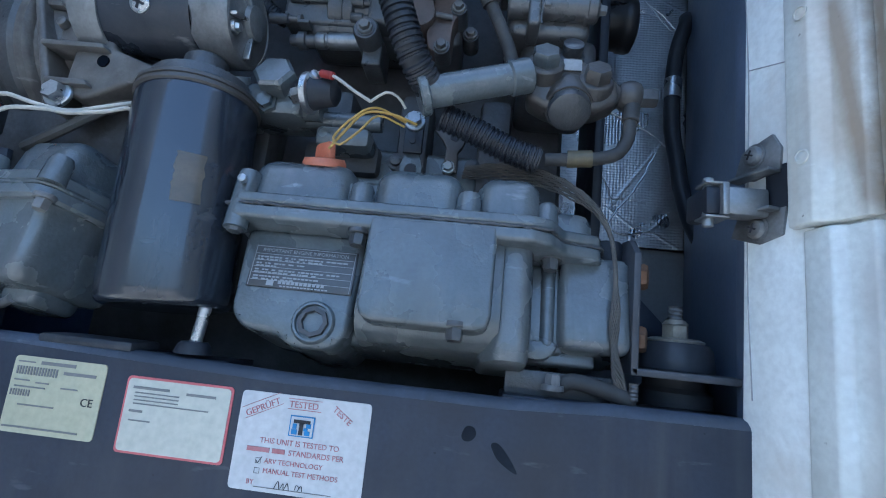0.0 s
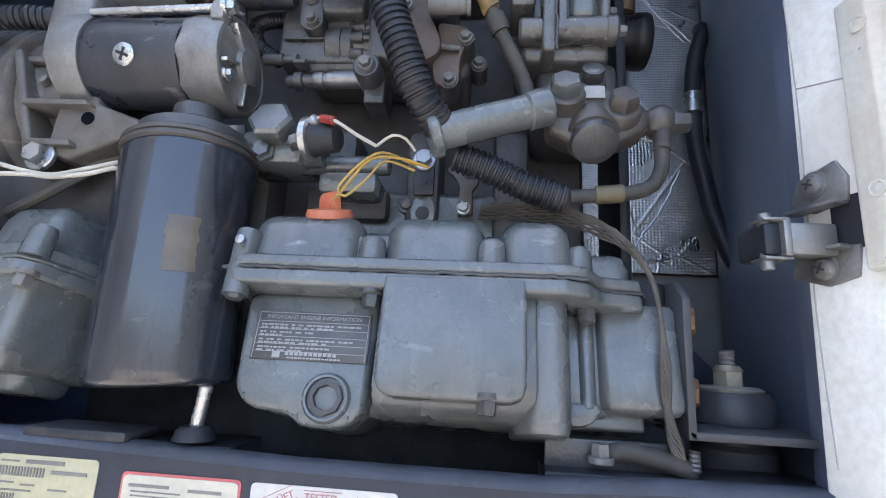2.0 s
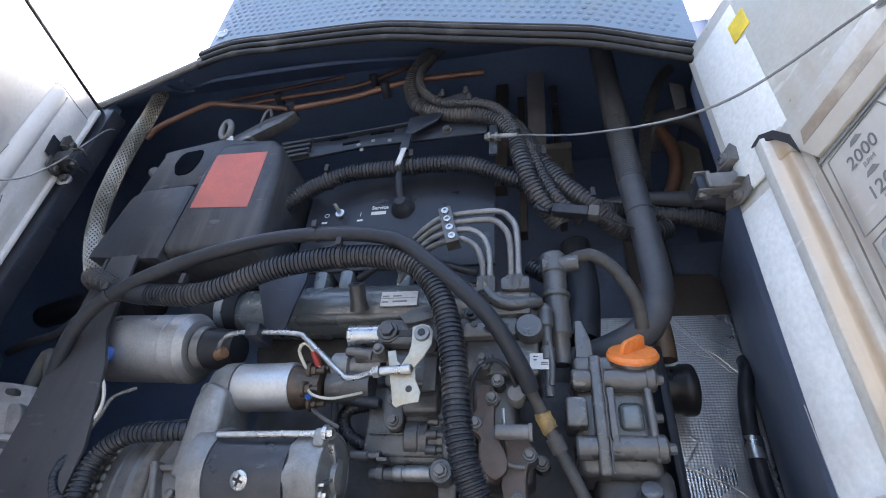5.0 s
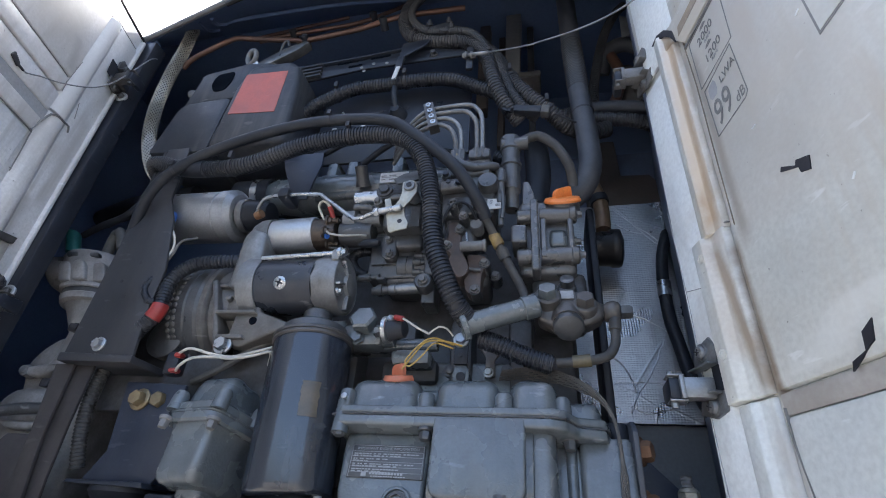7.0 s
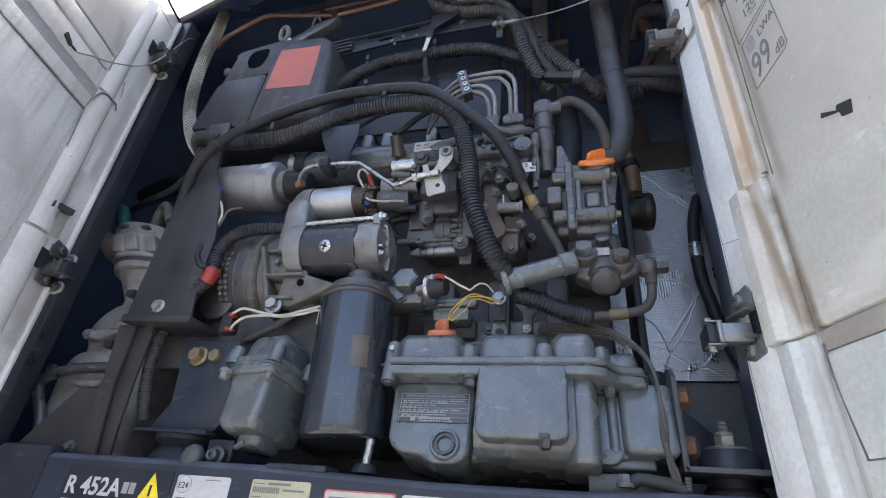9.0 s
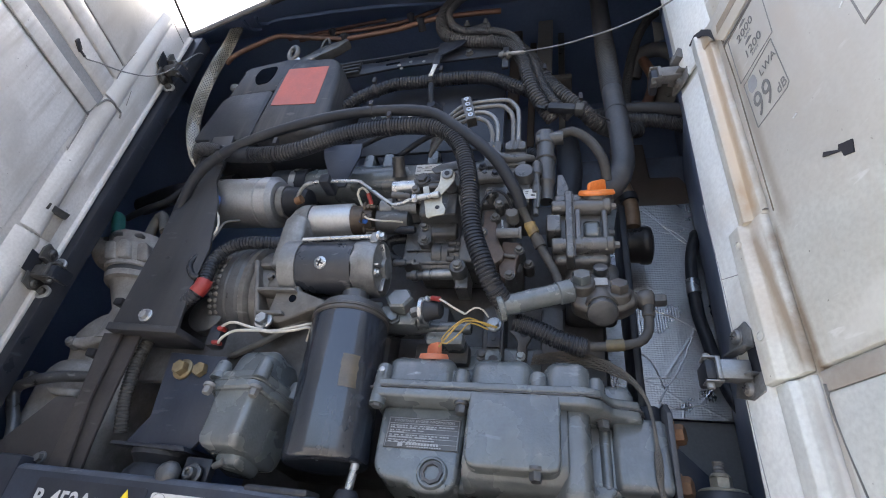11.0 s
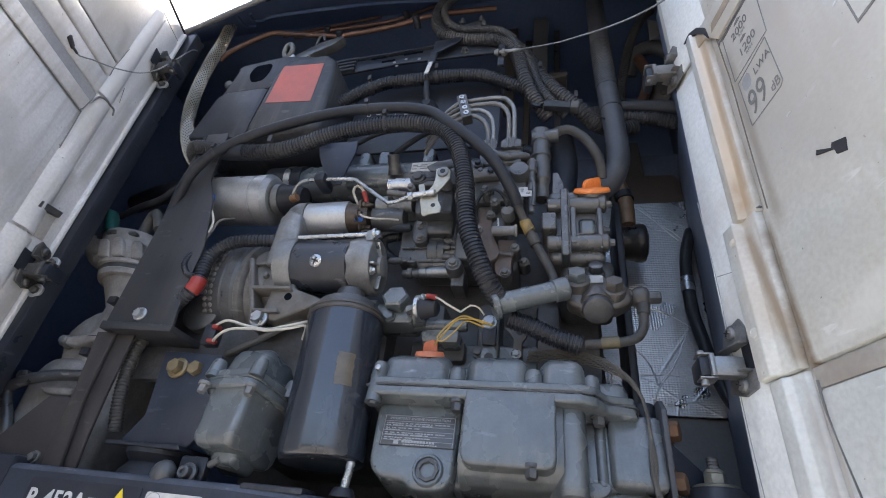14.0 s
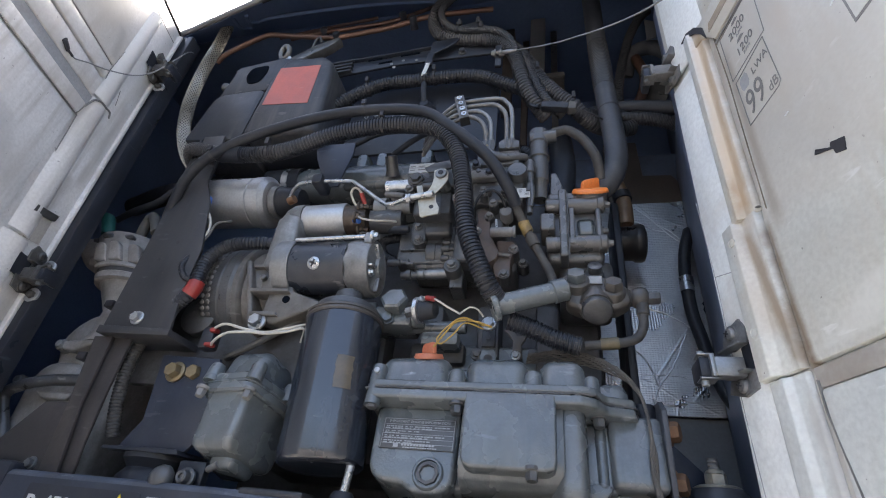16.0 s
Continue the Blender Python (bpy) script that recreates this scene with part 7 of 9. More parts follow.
prism(bm, [(-0.580, 2.052), (-0.460, 2.046), (-0.460, 2.036), (-0.580, 2.040)], 0.336, 0.40, 0.002)
part("lower_fold", bm, BEAM, fr)
bm = B()
prism(bm, [(0.345, 2.05), (0.40, 2.05), (0.40, 2.42), (0.345, 2.42)], -0.575, -0.570, 0, axes="yxz")
part("side_fold", bm, BEAM, fr)
bm = B()
hexbolt(bm, (-0.524, 0.3395, 2.063), (0, -1, 0), 0.0075, 0.006)
part("bolt", bm, STEEL, fr)
# Beam holes: dark discs coloured like the shade inside them.
for x, z in ((-0.535, 2.16), (-0.52, 2.135), (-0.515, 2.19), (-0.545, 2.30)):
    bm = B()
    lathe(bm, (x, 0.3402, z), (0, -1, 0), [(0.0028, -0.001), (0.0028, 0.0005)], 10)
    part("hole", bm, INK, fr)
post = thing("support_post", (-0.55, 0.36, 1.858), "dark folded steel post standing on the rail", "post")
bm = B()
prism(bm, [(-0.594, 2.040), (-0.563, 2.040), (-0.562, 1.946), (-0.548, 1.860), (-0.577, 1.860), (-0.583, 1.947)], 0.350, 0.356, 0.0015)
part("front_flange", bm, DUSTB, post)
bm = B()
prism(bm, [(-0.566, 2.040), (-0.536, 2.040), (-0.537, 1.962), (-0.535, 1.898), (-0.531, 1.860), (-0.552, 1.860), (-0.566, 1.946)], 0.3565, 0.361, 0.001)
part("web", bm, DUSTB, post, "dusty brown-black web")
bm = B()
prism(bm, [(-0.628, 1.949), (-0.70, 1.866), (-0.576, 1.862), (-0.577, 1.949)], 0.3575, 0.362, 0.001)
part("gusset", bm, DUSTB, post)
bm = B()
hexbolt(bm, (-0.600, 0.357, 1.872), (0, -1, 0), 0.006, 0.005)
part("bolt", bm, CASTD, post)
bm = B()
tube(bm, [(-0.538, 0.380, 2.05), (-0.541, 0.376, 2.02), (-0.540, 0.376, 1.99), (-0.535, 0.380, 1.95), (-0.528, 0.39, 1.91)], 0.0088, 12, 0.0045)
solo("ribbed_drain_hose", bm, DUSTHOSE, "thin corrugated black hose behind the post", "hose")

mb = thing("mount_bracket", (-0.44, 0.38, 1.86), "dark blue-black bolted mounting plate on a rubber mount", "bracket")
bm = B()
prism(bm, [(-0.487, 2.022), (-0.395, 2.018), (-0.388, 1.915), (-0.400, 1.900), (-0.500, 1.900), (-0.478, 1.935)], 0.372, 0.378, 0.001)
part("plate", bm, RAIL, mb)
bm = B()
prism(bm, [(-0.508, 1.9005), (-0.402, 1.9005), (-0.398, 1.8945), (-0.512, 1.8965)], 0.360, 0.43, 0.001)
part("foot", bm, BLACK, mb)
bm = B()
lathe(bm, (-0.455, 0.405, 1.862), (0, 0, 1), [(0.046, 0), (0.044, 0.008), (0.036, 0.018), (0.044, 0.028), (0.044, 0.034)], 32)
part("rubber", bm, RUBBER, mb, "dusty rubber mount")
for x, y, m in ((-0.455, 0.370, GOLD), (-0.4275, 0.376, GOLD)):
    bm = B()
    hexbolt(bm, (x, y, 1.998), (0, -1, 0.05), 0.0105, 0.010)
    part("bolt", bm, m, mb, "yellow zinc hexagon bolt")
eb = thing("eye_bolts", (-0.39, 0.34, 1.86), "two round dusty bolt heads on the rail", "bolt")
bm = B()
lathe(bm, (-0.396, 0.356, 1.8665), (-0.1, -1, 0.1), [(0.006, 0), (0.0120, 0.003), (0.0145, 0.008), (0.0140, 0.013), (0.0110, 0.018), (0.0060, 0.0205), (0.0010, 0.021)], 24)
part("head", bm, CASTD, eb, "dark ball-shaped head")
bm = B()
lathe(bm, (-0.371, 0.356, 1.8705), (0, -1, 0.05), [(0.0112, 0), (0.0112, 0.0035), (0.0095, 0.0045), (0.0075, 0.0045), (0.0068, 0.012), (0.0052, 0.0135), (0.003, 0.013), (0.0025, 0.010)], 20)
part("head", bm, CASTD, eb)
bm = B()
box(bm, -0.392, -0.355, 0.36, 0.372, 1.862, 1.89, 0.003)
part("lug", bm, BLACK, eb)
bm = B()
rod(bm, (-0.352, 0.362, 1.882), (-0.336, 0.355, 1.888), 0.004, 10)
part("pin", bm, ALUD, eb)
sd = thing("locating_stud", (-0.175, 0.352, 1.862), "bright steel stud on a rubber base on the rail", "stud")
bm = B()
rod(bm, (-0.1765, 0.352, 1.868), (-0.1735, 0.352, 1.897), 0.0046, 14, 0.0012)
part("pin", bm, STEEL, sd)
bm = B()
lathe(bm, (-0.177, 0.352, 1.861), (0, 0, 1), [(0.014, 0), (0.012, 0.006), (0.0095, 0.009)], 20)
part("base", bm, RUBBER, sd)

# right engine mount
rm = thing("engine_mount", (0.20, 0.43, 1.84), "black rubber engine mount with threaded stud", "mount")
bm = B()
lathe(bm, (0.209, 0.432, 1.850), (0, 0, 1), [(0.028, 0), (0.030, 0.003), (0.030, 0.018), (0.026, 0.022), (0.026, 0.030)], 32)
part("lower_rubber", bm, DUSTRUB, rm)
bm = B()
lathe(bm, (0.209, 0.432, 1.886), (0, 0, 1), [(0.031, 0), (0.0315, 0.003), (0.0300, 0.018), (0.026, 0.023)], 32)
part("rubber", bm, DUSTRUB, rm)
bm = B()
lathe(bm, (0.209, 0.432, 1.909), (0, 0, 1), [(0.023, 0), (0.024, 0.002), (0.020, 0.004)], 28)
part("washer", bm, IVORY, rm)
bm = B()
rod(bm, (0.209, 0.432, 1.912), (0.209, 0.432, 1.925), 0.0112, 6, 0.001)
lathe(bm, (0.209, 0.432, 1.925), (0, 0, 1), [(0.011, 0), (0.008, 0.004)], 14)
part("nut", bm, IVORY, rm)
bm = B()
lathe(bm, (0.209, 0.432, 1.918), (0, 0, 1), [v for i in range(7) for v in ((0.0052, 0.0035 * i), (0.0062, 0.0035 * i + 0.0017))], 14)
part("stud", bm, ALUD, rm)
ep = thing("end_bracket", (0.16, 0.41, 1.86), "black steel end bracket with two rusty bolts", "bracket")
bm = B()
prism(bm, [(0.362, 1.880), (0.50, 1.880), (0.50, 1.995), (0.378, 1.985), (0.362, 1.972)], 0.1505, 0.156, 0.001, axes="yxz")
part("plate", bm, DUSTRUB, ep)
bm = B()
prism(bm, [(0.1505, 1.886), (0.1560, 1.8855), (0.270, 1.8855), (0.270, 1.8800), (0.1545, 1.8800), (0.1510, 1.8825)], 0.362, 0.49, 0.001)
part("lower_fold", bm, DUSTRUB, ep)
bm = B()
prism(bm, [(0.155, 1.885), (0.235, 1.885), (0.225, 1.915), (0.155, 1.985)], 0.47, 0.475, 0.001)
part("gusset", bm, RAIL, ep)
for z in (1.960, 1.908):
    bm = B()
    hexbolt(bm, (0.163, 0.405, z), (1, -0.45, 0), 0.011, 0.010)
    part("bolt", bm, RUST, ep)
bm = B()
lathe(bm, (0.140, 0.40, 1.955), (0, 0, 1), [(0.012, 0), (0.012, 0.028), (0.01, 0.031)], 16)
part("cap", bm, RUBBER, ep)

# ---- hoses and conduits ----
def hose(name, pts, r, m, label, category="hose", pitch=0.0, seg=14, step=0.01, deep=0.12, ties=()):
    ob = thing(name, min(pts, key=lambda p: p[2]), label, category)
    bm = B()
    tube(bm, pts, r, seg, pitch, deep, step)
    part("sleeve", bm, m, ob)
    line = spline(pts, 0.004)
    for f in ties:
        i = int(f * (len(line) - 2))
        bm = B()
        d = (line[i + 1] - line[i]).normalized()
        lathe(bm, line[i] - d * 0.002, d, [(r * 1.1, 0), (r * 1.1, 0.0045)], 16)
        box(bm, line[i].x - 0.003, line[i].x + 0.003, line[i].y - r * 1.3, line[i].y - r * 0.8, line[i].z + r * 0.5, line[i].z + r * 1.5)
        part("cable_tie", bm, INK, ob)
    return ob

hose("main_conduit", [(-0.62, 0.41, 2.40), (-0.575, 0.34, 2.388), (-0.48, 0.320, 2.350), (-0.371, 0.312, 2.338), (-0.281, 0.312, 2.368), (-0.190, 0.312, 2.377), (-0.122, 0.312, 2.363), (-0.087, 0.312, 2.318), (-0.071, 0.312, 2.255), (-0.062, 0.314, 2.182), (-0.046, 0.322, 2.134), (-0.032, 0.334, 2.104), (-0.018, 0.354, 2.088)], 0.0130, RIB, "thick corrugated black conduit looping over the engine", "conduit", 0.0049, 18, ties=(0.33, 0.55))
bm = B()
tube(bm, [(-0.49, 0.3215, 2.3535), (-0.465, 0.318, 2.3465), (-0.440, 0.3152, 2.3415)], 0.0139, 18, step=0.008)
solo("conduit_tape", bm, RUBBER, "dusty black tape wound round the conduit", "tape")
hose("lower_conduit", [(-0.01, 0.375, 2.078), (0.015, 0.378, 2.070), (0.045, 0.382, 2.057), (0.079, 0.384, 2.047)], 0.0120, RIB, "corrugated black conduit under the fuel union", "conduit", 0.0046, 18)
hose("fuel_hose", [(-0.585, 0.40, 2.145), (-0.582, 0.372, 2.195), (-0.566, 0.347, 2.258), (-0.530, 0.318, 2.31), (-0.473, 0.305, 2.348), (-0.381, 0.302, 2.383), (-0.267, 0.300, 2.402), (-0.152, 0.300, 2.392), (-0.099, 0.302, 2.356), (-0.041, 0.313, 2.301), (-0.010, 0.334, 2.254), (-0.002, 0.348, 2.236)], 0.0086, RUBBER, "smooth black hose arching over the engine", "hose", ties=(0.3, 0.62))
h = thing("fuel_line", (0.05, 0.37, 2.11), "grey fuel line with ochre tape band", "hose")
bm = B()
tube(bm, [(-0.003, 0.348, 2.238), (0.0105, 0.364, 2.211), (0.024, 0.371, 2.182), (0.041, 0.375, 2.147), (0.0465, 0.376, 2.125), (0.047, 0.375, 2.108)], 0.0058, 12, step=0.006)
part("sleeve", bm, DUSTHOSE, h)
bm = B()
line = spline([(0.0070, 0.3605, 2.2185), (0.0105, 0.3640, 2.2110), (0.0145, 0.3665, 2.2030)], 0.0022)
tube(bm, [q + Vector((random.uniform(-0.0007, 0.0007), random.uniform(-0.0005, 0.0005), 0)) for q in line], 0.0080, 11, sharp=True)
part("tape", bm, TAPE, h, "worn ochre tape band")
bm = B()
tube(bm, [(0.0165, 0.3675, 2.198), (0.0225, 0.3705, 2.185)], 0.0080, 12, sharp=True)
part("ferrule", bm, DUSTHOSE, h)
hose("starter_conduit", [(-0.345, 0.385, 2.205), (-0.373, 0.362, 2.197), (-0.400, 0.354, 2.193), (-0.429, 0.352, 2.190), (-0.451, 0.350, 2.175), (-0.459, 0.348, 2.154), (-0.4585, 0.347, 2.133), (-0.458, 0.346, 2.113), (-0.466, 0.346, 2.098), (-0.480, 0.350, 2.088), (-0.498, 0.362, 2.080)], 0.0102, RIB, "corrugated black conduit with a red tape band", "conduit", 0.005, 16)
bm = B()
tube(bm, [(-0.4572, 0.346, 2.122), (-0.458, 0.346, 2.113), (-0.463, 0.346, 2.102)], 0.0114, 16, step=0.004)
solo("red_tape_band", bm, RED, "red tape band round the conduit", "tape")
bm = B()
tube(bm, [(-0.480, 0.350, 2.178), (-0.486, 0.343, 2.163), (-0.488, 0.340, 2.152), (-0.487, 0.339, 2.142), (-0.475, 0.339, 2.127), (-0.462, 0.340, 2.124)], 0.0048, 10, 0.004)
solo("thin_conduit", bm, RIB, "thin corrugated conduit beside the solenoid", "conduit")
hose("mid_conduit", [(-0.378, 0.405, 2.43), (-0.380, 0.40, 2.463), (-0.380, 0.40, 2.508), (-0.342, 0.40, 2.558), (-0.269, 0.40, 2.592), (-0.20, 0.40, 2.594), (-0.13, 0.40, 2.595), (-0.075, 0.40, 2.585), (-0.029, 0.405, 2.563), (0.004, 0.408, 2.545), (0.034, 0.425, 2.515)], 0.0130, RIB, "corrugated black conduit across the control plate", "conduit", 0.0056, 16, ties=(0.35, 0.6))
hose("upper_conduit", [(-0.140, 0.43, 2.95), (-0.168, 0.40, 2.86), (-0.186, 0.393, 2.785), (-0.167, 0.392, 2.722), (-0.112, 0.391, 2.692), (-0.060, 0.390, 2.680), (-0.030, 0.388, 2.655), (-0.011, 0.388, 2.612), (-0.003, 0.390, 2.575), (0.006, 0.398, 2.542), (0.024, 0.412, 2.508), (0.045, 0.43, 2.485)], 0.0135, DUSTRIB, "corrugated black conduit hanging from the roof", "conduit", 0.0056, 16, ties=(0.45, 0.6))
hose("side_conduit", [(-0.03, 0.41, 2.69), (0.001, 0.412, 2.645), (0.026, 0.414, 2.588), (0.056, 0.418, 2.543), (0.092, 0.432, 2.512), (0.122, 0.455, 2.495), (0.16, 0.478, 2.500), (0.20, 0.49, 2.515)], 0.0145, DUSTRIB, "corrugated black conduit running to the side wall", "conduit", 0.0052, 14, ties=(0.35, 0.62))
hose("branch_conduit", [(-0.045, 0.412, 2.70), (-0.008, 0.405, 2.655), (0.010, 0.402, 2.605), (0.024, 0.405, 2.555), (0.046, 0.412, 2.512), (0.075, 0.43, 2.490)], 0.010, DUSTRIB, "corrugated conduit branching from the bundle", "conduit", 0.005, 12)
hose("low_side_conduit", [(0.10, 0.475, 2.545), (0.177, 0.485, 2.537), (0.238, 0.485, 2.524), (0.285, 0.495, 2.508), (0.31, 0.50, 2.49)], 0.013, DUSTRIB, "dark corrugated conduit curving down the side wall", "conduit", 0.0052, 12)
hose("wall_hose", [(0.10, 0.51, 2.575), (0.174, 0.488, 2.566), (0.247, 0.487, 2.558), (0.30, 0.49, 2.545), (0.354, 0.50, 2.53)], 0.0125, DUSTRUB, "smooth black hose running to the side wall", "hose")
hose("tail_conduit", [(0.0, 0.455, 2.44), (0.03, 0.45, 2.415)], 0.012, RIB, "short corrugated black conduit stub", "conduit", 0.005, 12)

hose("twin_conduit", [(-0.155, 0.40, 2.86), (-0.168, 0.382, 2.79), (-0.155, 0.375, 2.735), (-0.125, 0.375, 2.704), (-0.085, 0.374, 2.694), (-0.050, 0.374, 2.684), (-0.025, 0.376, 2.660), (-0.008, 0.38, 2.62)], 0.0075, DUSTRIB, "thin corrugated conduit tied to a thicker one", "conduit", 0.0045, 12, ties=(0.55,))
tp = thing("conduit_plate", (-0.10, 0.383, 2.68), "dusty grey three-cornered plate clipped to the conduit", "bracket")
bm = B()
prism(bm, [(-0.1266, 2.704), (-0.083, 2.715), (-0.0733, 2.694), (-0.0903, 2.686)], 0.368, 0.371, 0.0008)
part("plate", bm, PLASTIC, tp)
for x, z in ((-0.121, 2.712), (-0.084, 2.712), (-0.078, 2.696)):
    bm = B()
    lathe(bm, (x, 0.368, z), (0, -0.6, 0.8), [(0.0055, -0.002), (0.0055, 0.003), (0.0035, 0.0035), (0.0035, 0.008), (0.002, 0.009)], 12)
    part("clip_head", bm, BLACK, tp)
# thick black coolant pipe on the right
cp = thing("coolant_hose", (0.10, 0.46, 2.30), "thick black rubber coolant hose with seams", "hose")
bm = B()
tube(bm, [(0.136, 0.43, 2.98), (0.138, 0.43, 2.83), (0.140, 0.43, 2.68), (0.144, 0.43, 2.55), (0.150, 0.43, 2.43), (0.148, 0.43, 2.375), (0.132, 0.435, 2.338), (0.095, 0.45, 2.320), (0.05, 0.47, 2.31)], 0.0178, 24, step=0.015)
part("tube", bm, DUSTRUB, cp)
bm = B()
tube(bm, [(0.140, 0.43, 2.68), (0.142, 0.43, 2.62), (0.144, 0.43, 2.55)], 0.0188, 24, 0.0042, 0.02)
part("woven_sleeve", bm, DUSTRIB, cp, "woven protective sleeve")
bm = B()
tube(bm, [(0.1470, 0.43, 2.50), (0.1472, 0.43, 2.497)], 0.0183, 24, sharp=True)
part("seam", bm, INK, cp)
hose("breather_hose", [(0.045, 0.378, 2.396), (0.070, 0.374, 2.402), (0.096, 0.376, 2.380), (0.114, 0.384, 2.345), (0.118, 0.40, 2.32)], 0.0074, DUSTHOSE, "dusty dark breather hose with spring clip", "hose")
hose("rear_hose", [(0.065, 0.50, 2.50), (0.068, 0.49, 2.42), (0.06, 0.48, 2.34)], 0.022, RUBBER, "black rubber hose behind the pump", "hose")
cs = thing("copper_stub", (0.175, 0.56, 2.34), "dull brown pipe stub with a black clamp behind the gear case", "pipe")
bm = B()
tube(bm, [(0.160, 0.56, 2.46), (0.170, 0.56, 2.425), (0.175, 0.56, 2.390), (0.175, 0.56, 2.365), (0.174, 0.56, 2.345)], 0.0130, 18)
part("stub", bm, BROWNPIPE, cs)
bm = B()
tube(bm, [(0.1715, 0.56, 2.416), (0.1735, 0.56, 2.402)], 0.0165, 20, sharp=True)
part("clamp", bm, RUBBER, cs)
bhs = thing("black_hose", (0.28, 0.6, 2.04), "black rubber hose with a bright clamp on the foil", "hose")
bm = B()
tube(bm, [(0.287, 0.612, 2.362), (0.279, 0.590, 2.341), (0.268, 0.586, 2.307), (0.262, 0.586, 2.27), (0.260, 0.586, 2.225), (0.261, 0.586, 2.182), (0.266, 0.583, 2.145), (0.271, 0.578, 2.10), (0.280, 0.565, 2.05),  (0.300, 0.56, 2.01), (0.325, 0.58, 1.96), (0.37, 0.57, 1.93)], 0.0098, 16)
part("tube", bm, RUBBER, bhs)
bm = B()
tube(bm, [(0.2612, 0.586, 2.253), (0.2604, 0.586, 2.24), (0.2600, 0.586, 2.227)], 0.0112, 16, step=0.006)
part("clamp", bm, STEEL, bhs, "bright metal band")
ds = thing("drain_sleeve", (0.134, 0.366, 1.864), "grey-brown braided sleeve lying over the housing and hanging to the rail", "hose")
mid = spline([(0.010, 0.432, 2.050), (0.050, 0.410, 2.046), (0.090, 0.396, 2.034), (0.120, 0.386, 2.014), (0.134, 0.378, 1.992), (0.138, 0.370, 1.965), (0.138, 0.363, 1.93), (0.137, 0.360, 1.90), (0.141, 0.358, 1.875), (0.145, 0.36, 1.862)], 0.006)
for k in range(12):
    bm = B()
    pts = []
    for i, q in enumerate(mid):
        f = i / (len(mid) - 1)
        w = np.interp(f, (0, 0.2, 0.45, 0.55, 0.70, 0.76, 0.82, 0.87, 0.94, 1), (0.007, 0.0090, 0.0045, 0.0011, 0.0011, 0.0032, 0.0032, 0.0016, 0.0040, 0.0030))
        twist = math.pi * k / 6 + f * 30
        flat = Vector((0.35, -0.55, 0.7)) * (w * (k / 5.5 - 1)) + Vector((0, -0.35, 0.3)) * (0.006 * math.sin(math.pi * k / 11))
        round_ = Vector((math.cos(twist), math.sin(twist), 0)) * w
        g = min(1.0, max(0.0, (f - 0.42) / 0.1))
        pts.append(q + flat * (1 - g) + round_ * g + Vector((0, 0, 0.0007 * math.sin(i * 2.1 + k * 2.4))))
    tube(bm, pts, 0.0008, 6, sharp=True)
    part("strand", bm, SLEEVE, ds)
bm = B()
box(bm, 0.060, 0.140, 0.371, 0.376, 1.856, 1.8755, 0.0015)
solo("rail_plate", bm, CASTD, "dusty grey plate standing on the rail", "bracket")
bm = B()
lathe(bm, (0.151, 0.356, 1.862), (0, 0, 1), [v for i in range(5) for v in ((0.0030, 0.0028 * i), (0.0036, 0.0028 * i + 0.0014))], 12)
solo("rail_stud", bm, GRIMYSTEEL, "short threaded stud end on the rail", "stud")
hose("rail_tube", [(0.100, 0.366, 1.866), (0.108, 0.362, 1.871), (0.124, 0.359, 1.869), (0.142, 0.358, 1.8645), (0.150, 0.362, 1.861)], 0.0062, DUSTHOSE, "short black tube lying on the rail", "hose")
bm = B()
hexbolt(bm, (0.0945, 0.361, 1.865), (0, 0, 1), 0.0062, 0.008)
solo("rail_bolt", bm, ALUD, "dusty hexagon bolt on the rail", "bolt")
hose("coolant_branch", [(0.205, 0.53, 2.705), (0.215, 0.505, 2.735), (0.236, 0.50, 2.750), (0.262, 0.50, 2.750), (0.288, 0.50, 2.722), (0.306, 0.50, 2.670), (0.340, 0.50, 2.62)], 0.0150, DUSTRUB, "black rubber elbow hose by the side wall", "hose")
hose("copper_elbow", [(0.222, 0.50, 2.722), (0.228, 0.50, 2.700), (0.234, 0.50, 2.673), (0.231, 0.50, 2.640), (0.219, 0.50, 2.600), (0.206, 0.50, 2.575)], 0.0100, COPPER, "dull copper pipe elbow by the side wall", "pipe")
hose("thin_side_conduit", [(0.262, 0.49, 2.865), (0.244, 0.49, 2.845), (0.219, 0.49, 2.791), (0.200, 0.49, 2.726), (0.186, 0.49, 2.66), (0.178, 0.49, 2.610), (0.176, 0.49, 2.54)], 0.0095, DUSTRIB, "thin corrugated conduit by the side wall", "conduit", 0.0048, 12)
bm = B()
prism(bm, [(0.243, 2.795), (0.263, 2.782), (0.258, 2.733), (0.240, 2.727)], 0.462, 0.466, 0.001)
solo("side_plate", bm, GREYW, "pale grey mounting plate by the side wall", "bracket")
bm = B()
prism(bm, [(0.240, 2.712), (0.258, 2.712), (0.279, 2.690), (0.274, 2.620), (0.258, 2.592), (0.229, 2.602)], 0.518, 0.522, 0.001)
lathe(bm, (0.262, 0.518, 2.632), (0, -1, 0), [(0.0055, 0), (0.0055, 0.0015), (0.003, 0.003)], 14)
solo("grey_web", bm, GREYHOSE, "grey metal web behind the copper elbow", "bracket")

# braided hose on the left
bh2 = thing("braided_hose", (-0.60, 0.40, 2.42), "braided stainless hose hanging from the roof", "hose")
pts = [(-0.7095, 0.385, 2.862), (-0.7060, 0.385, 2.835), (-0.7035, 0.385, 2.777), (-0.7065, 0.385, 2.716), (-0.7050, 0.385, 2.650), (-0.6980, 0.385, 2.587), (-0.6840, 0.385, 2.527), (-0.6652, 0.385, 2.477), (-0.640, 0.388, 2.430), (-0.616, 0.395, 2.400)]
bm = B()
tube(bm, pts, 0.0116, 18, 0.0042, 0.04)
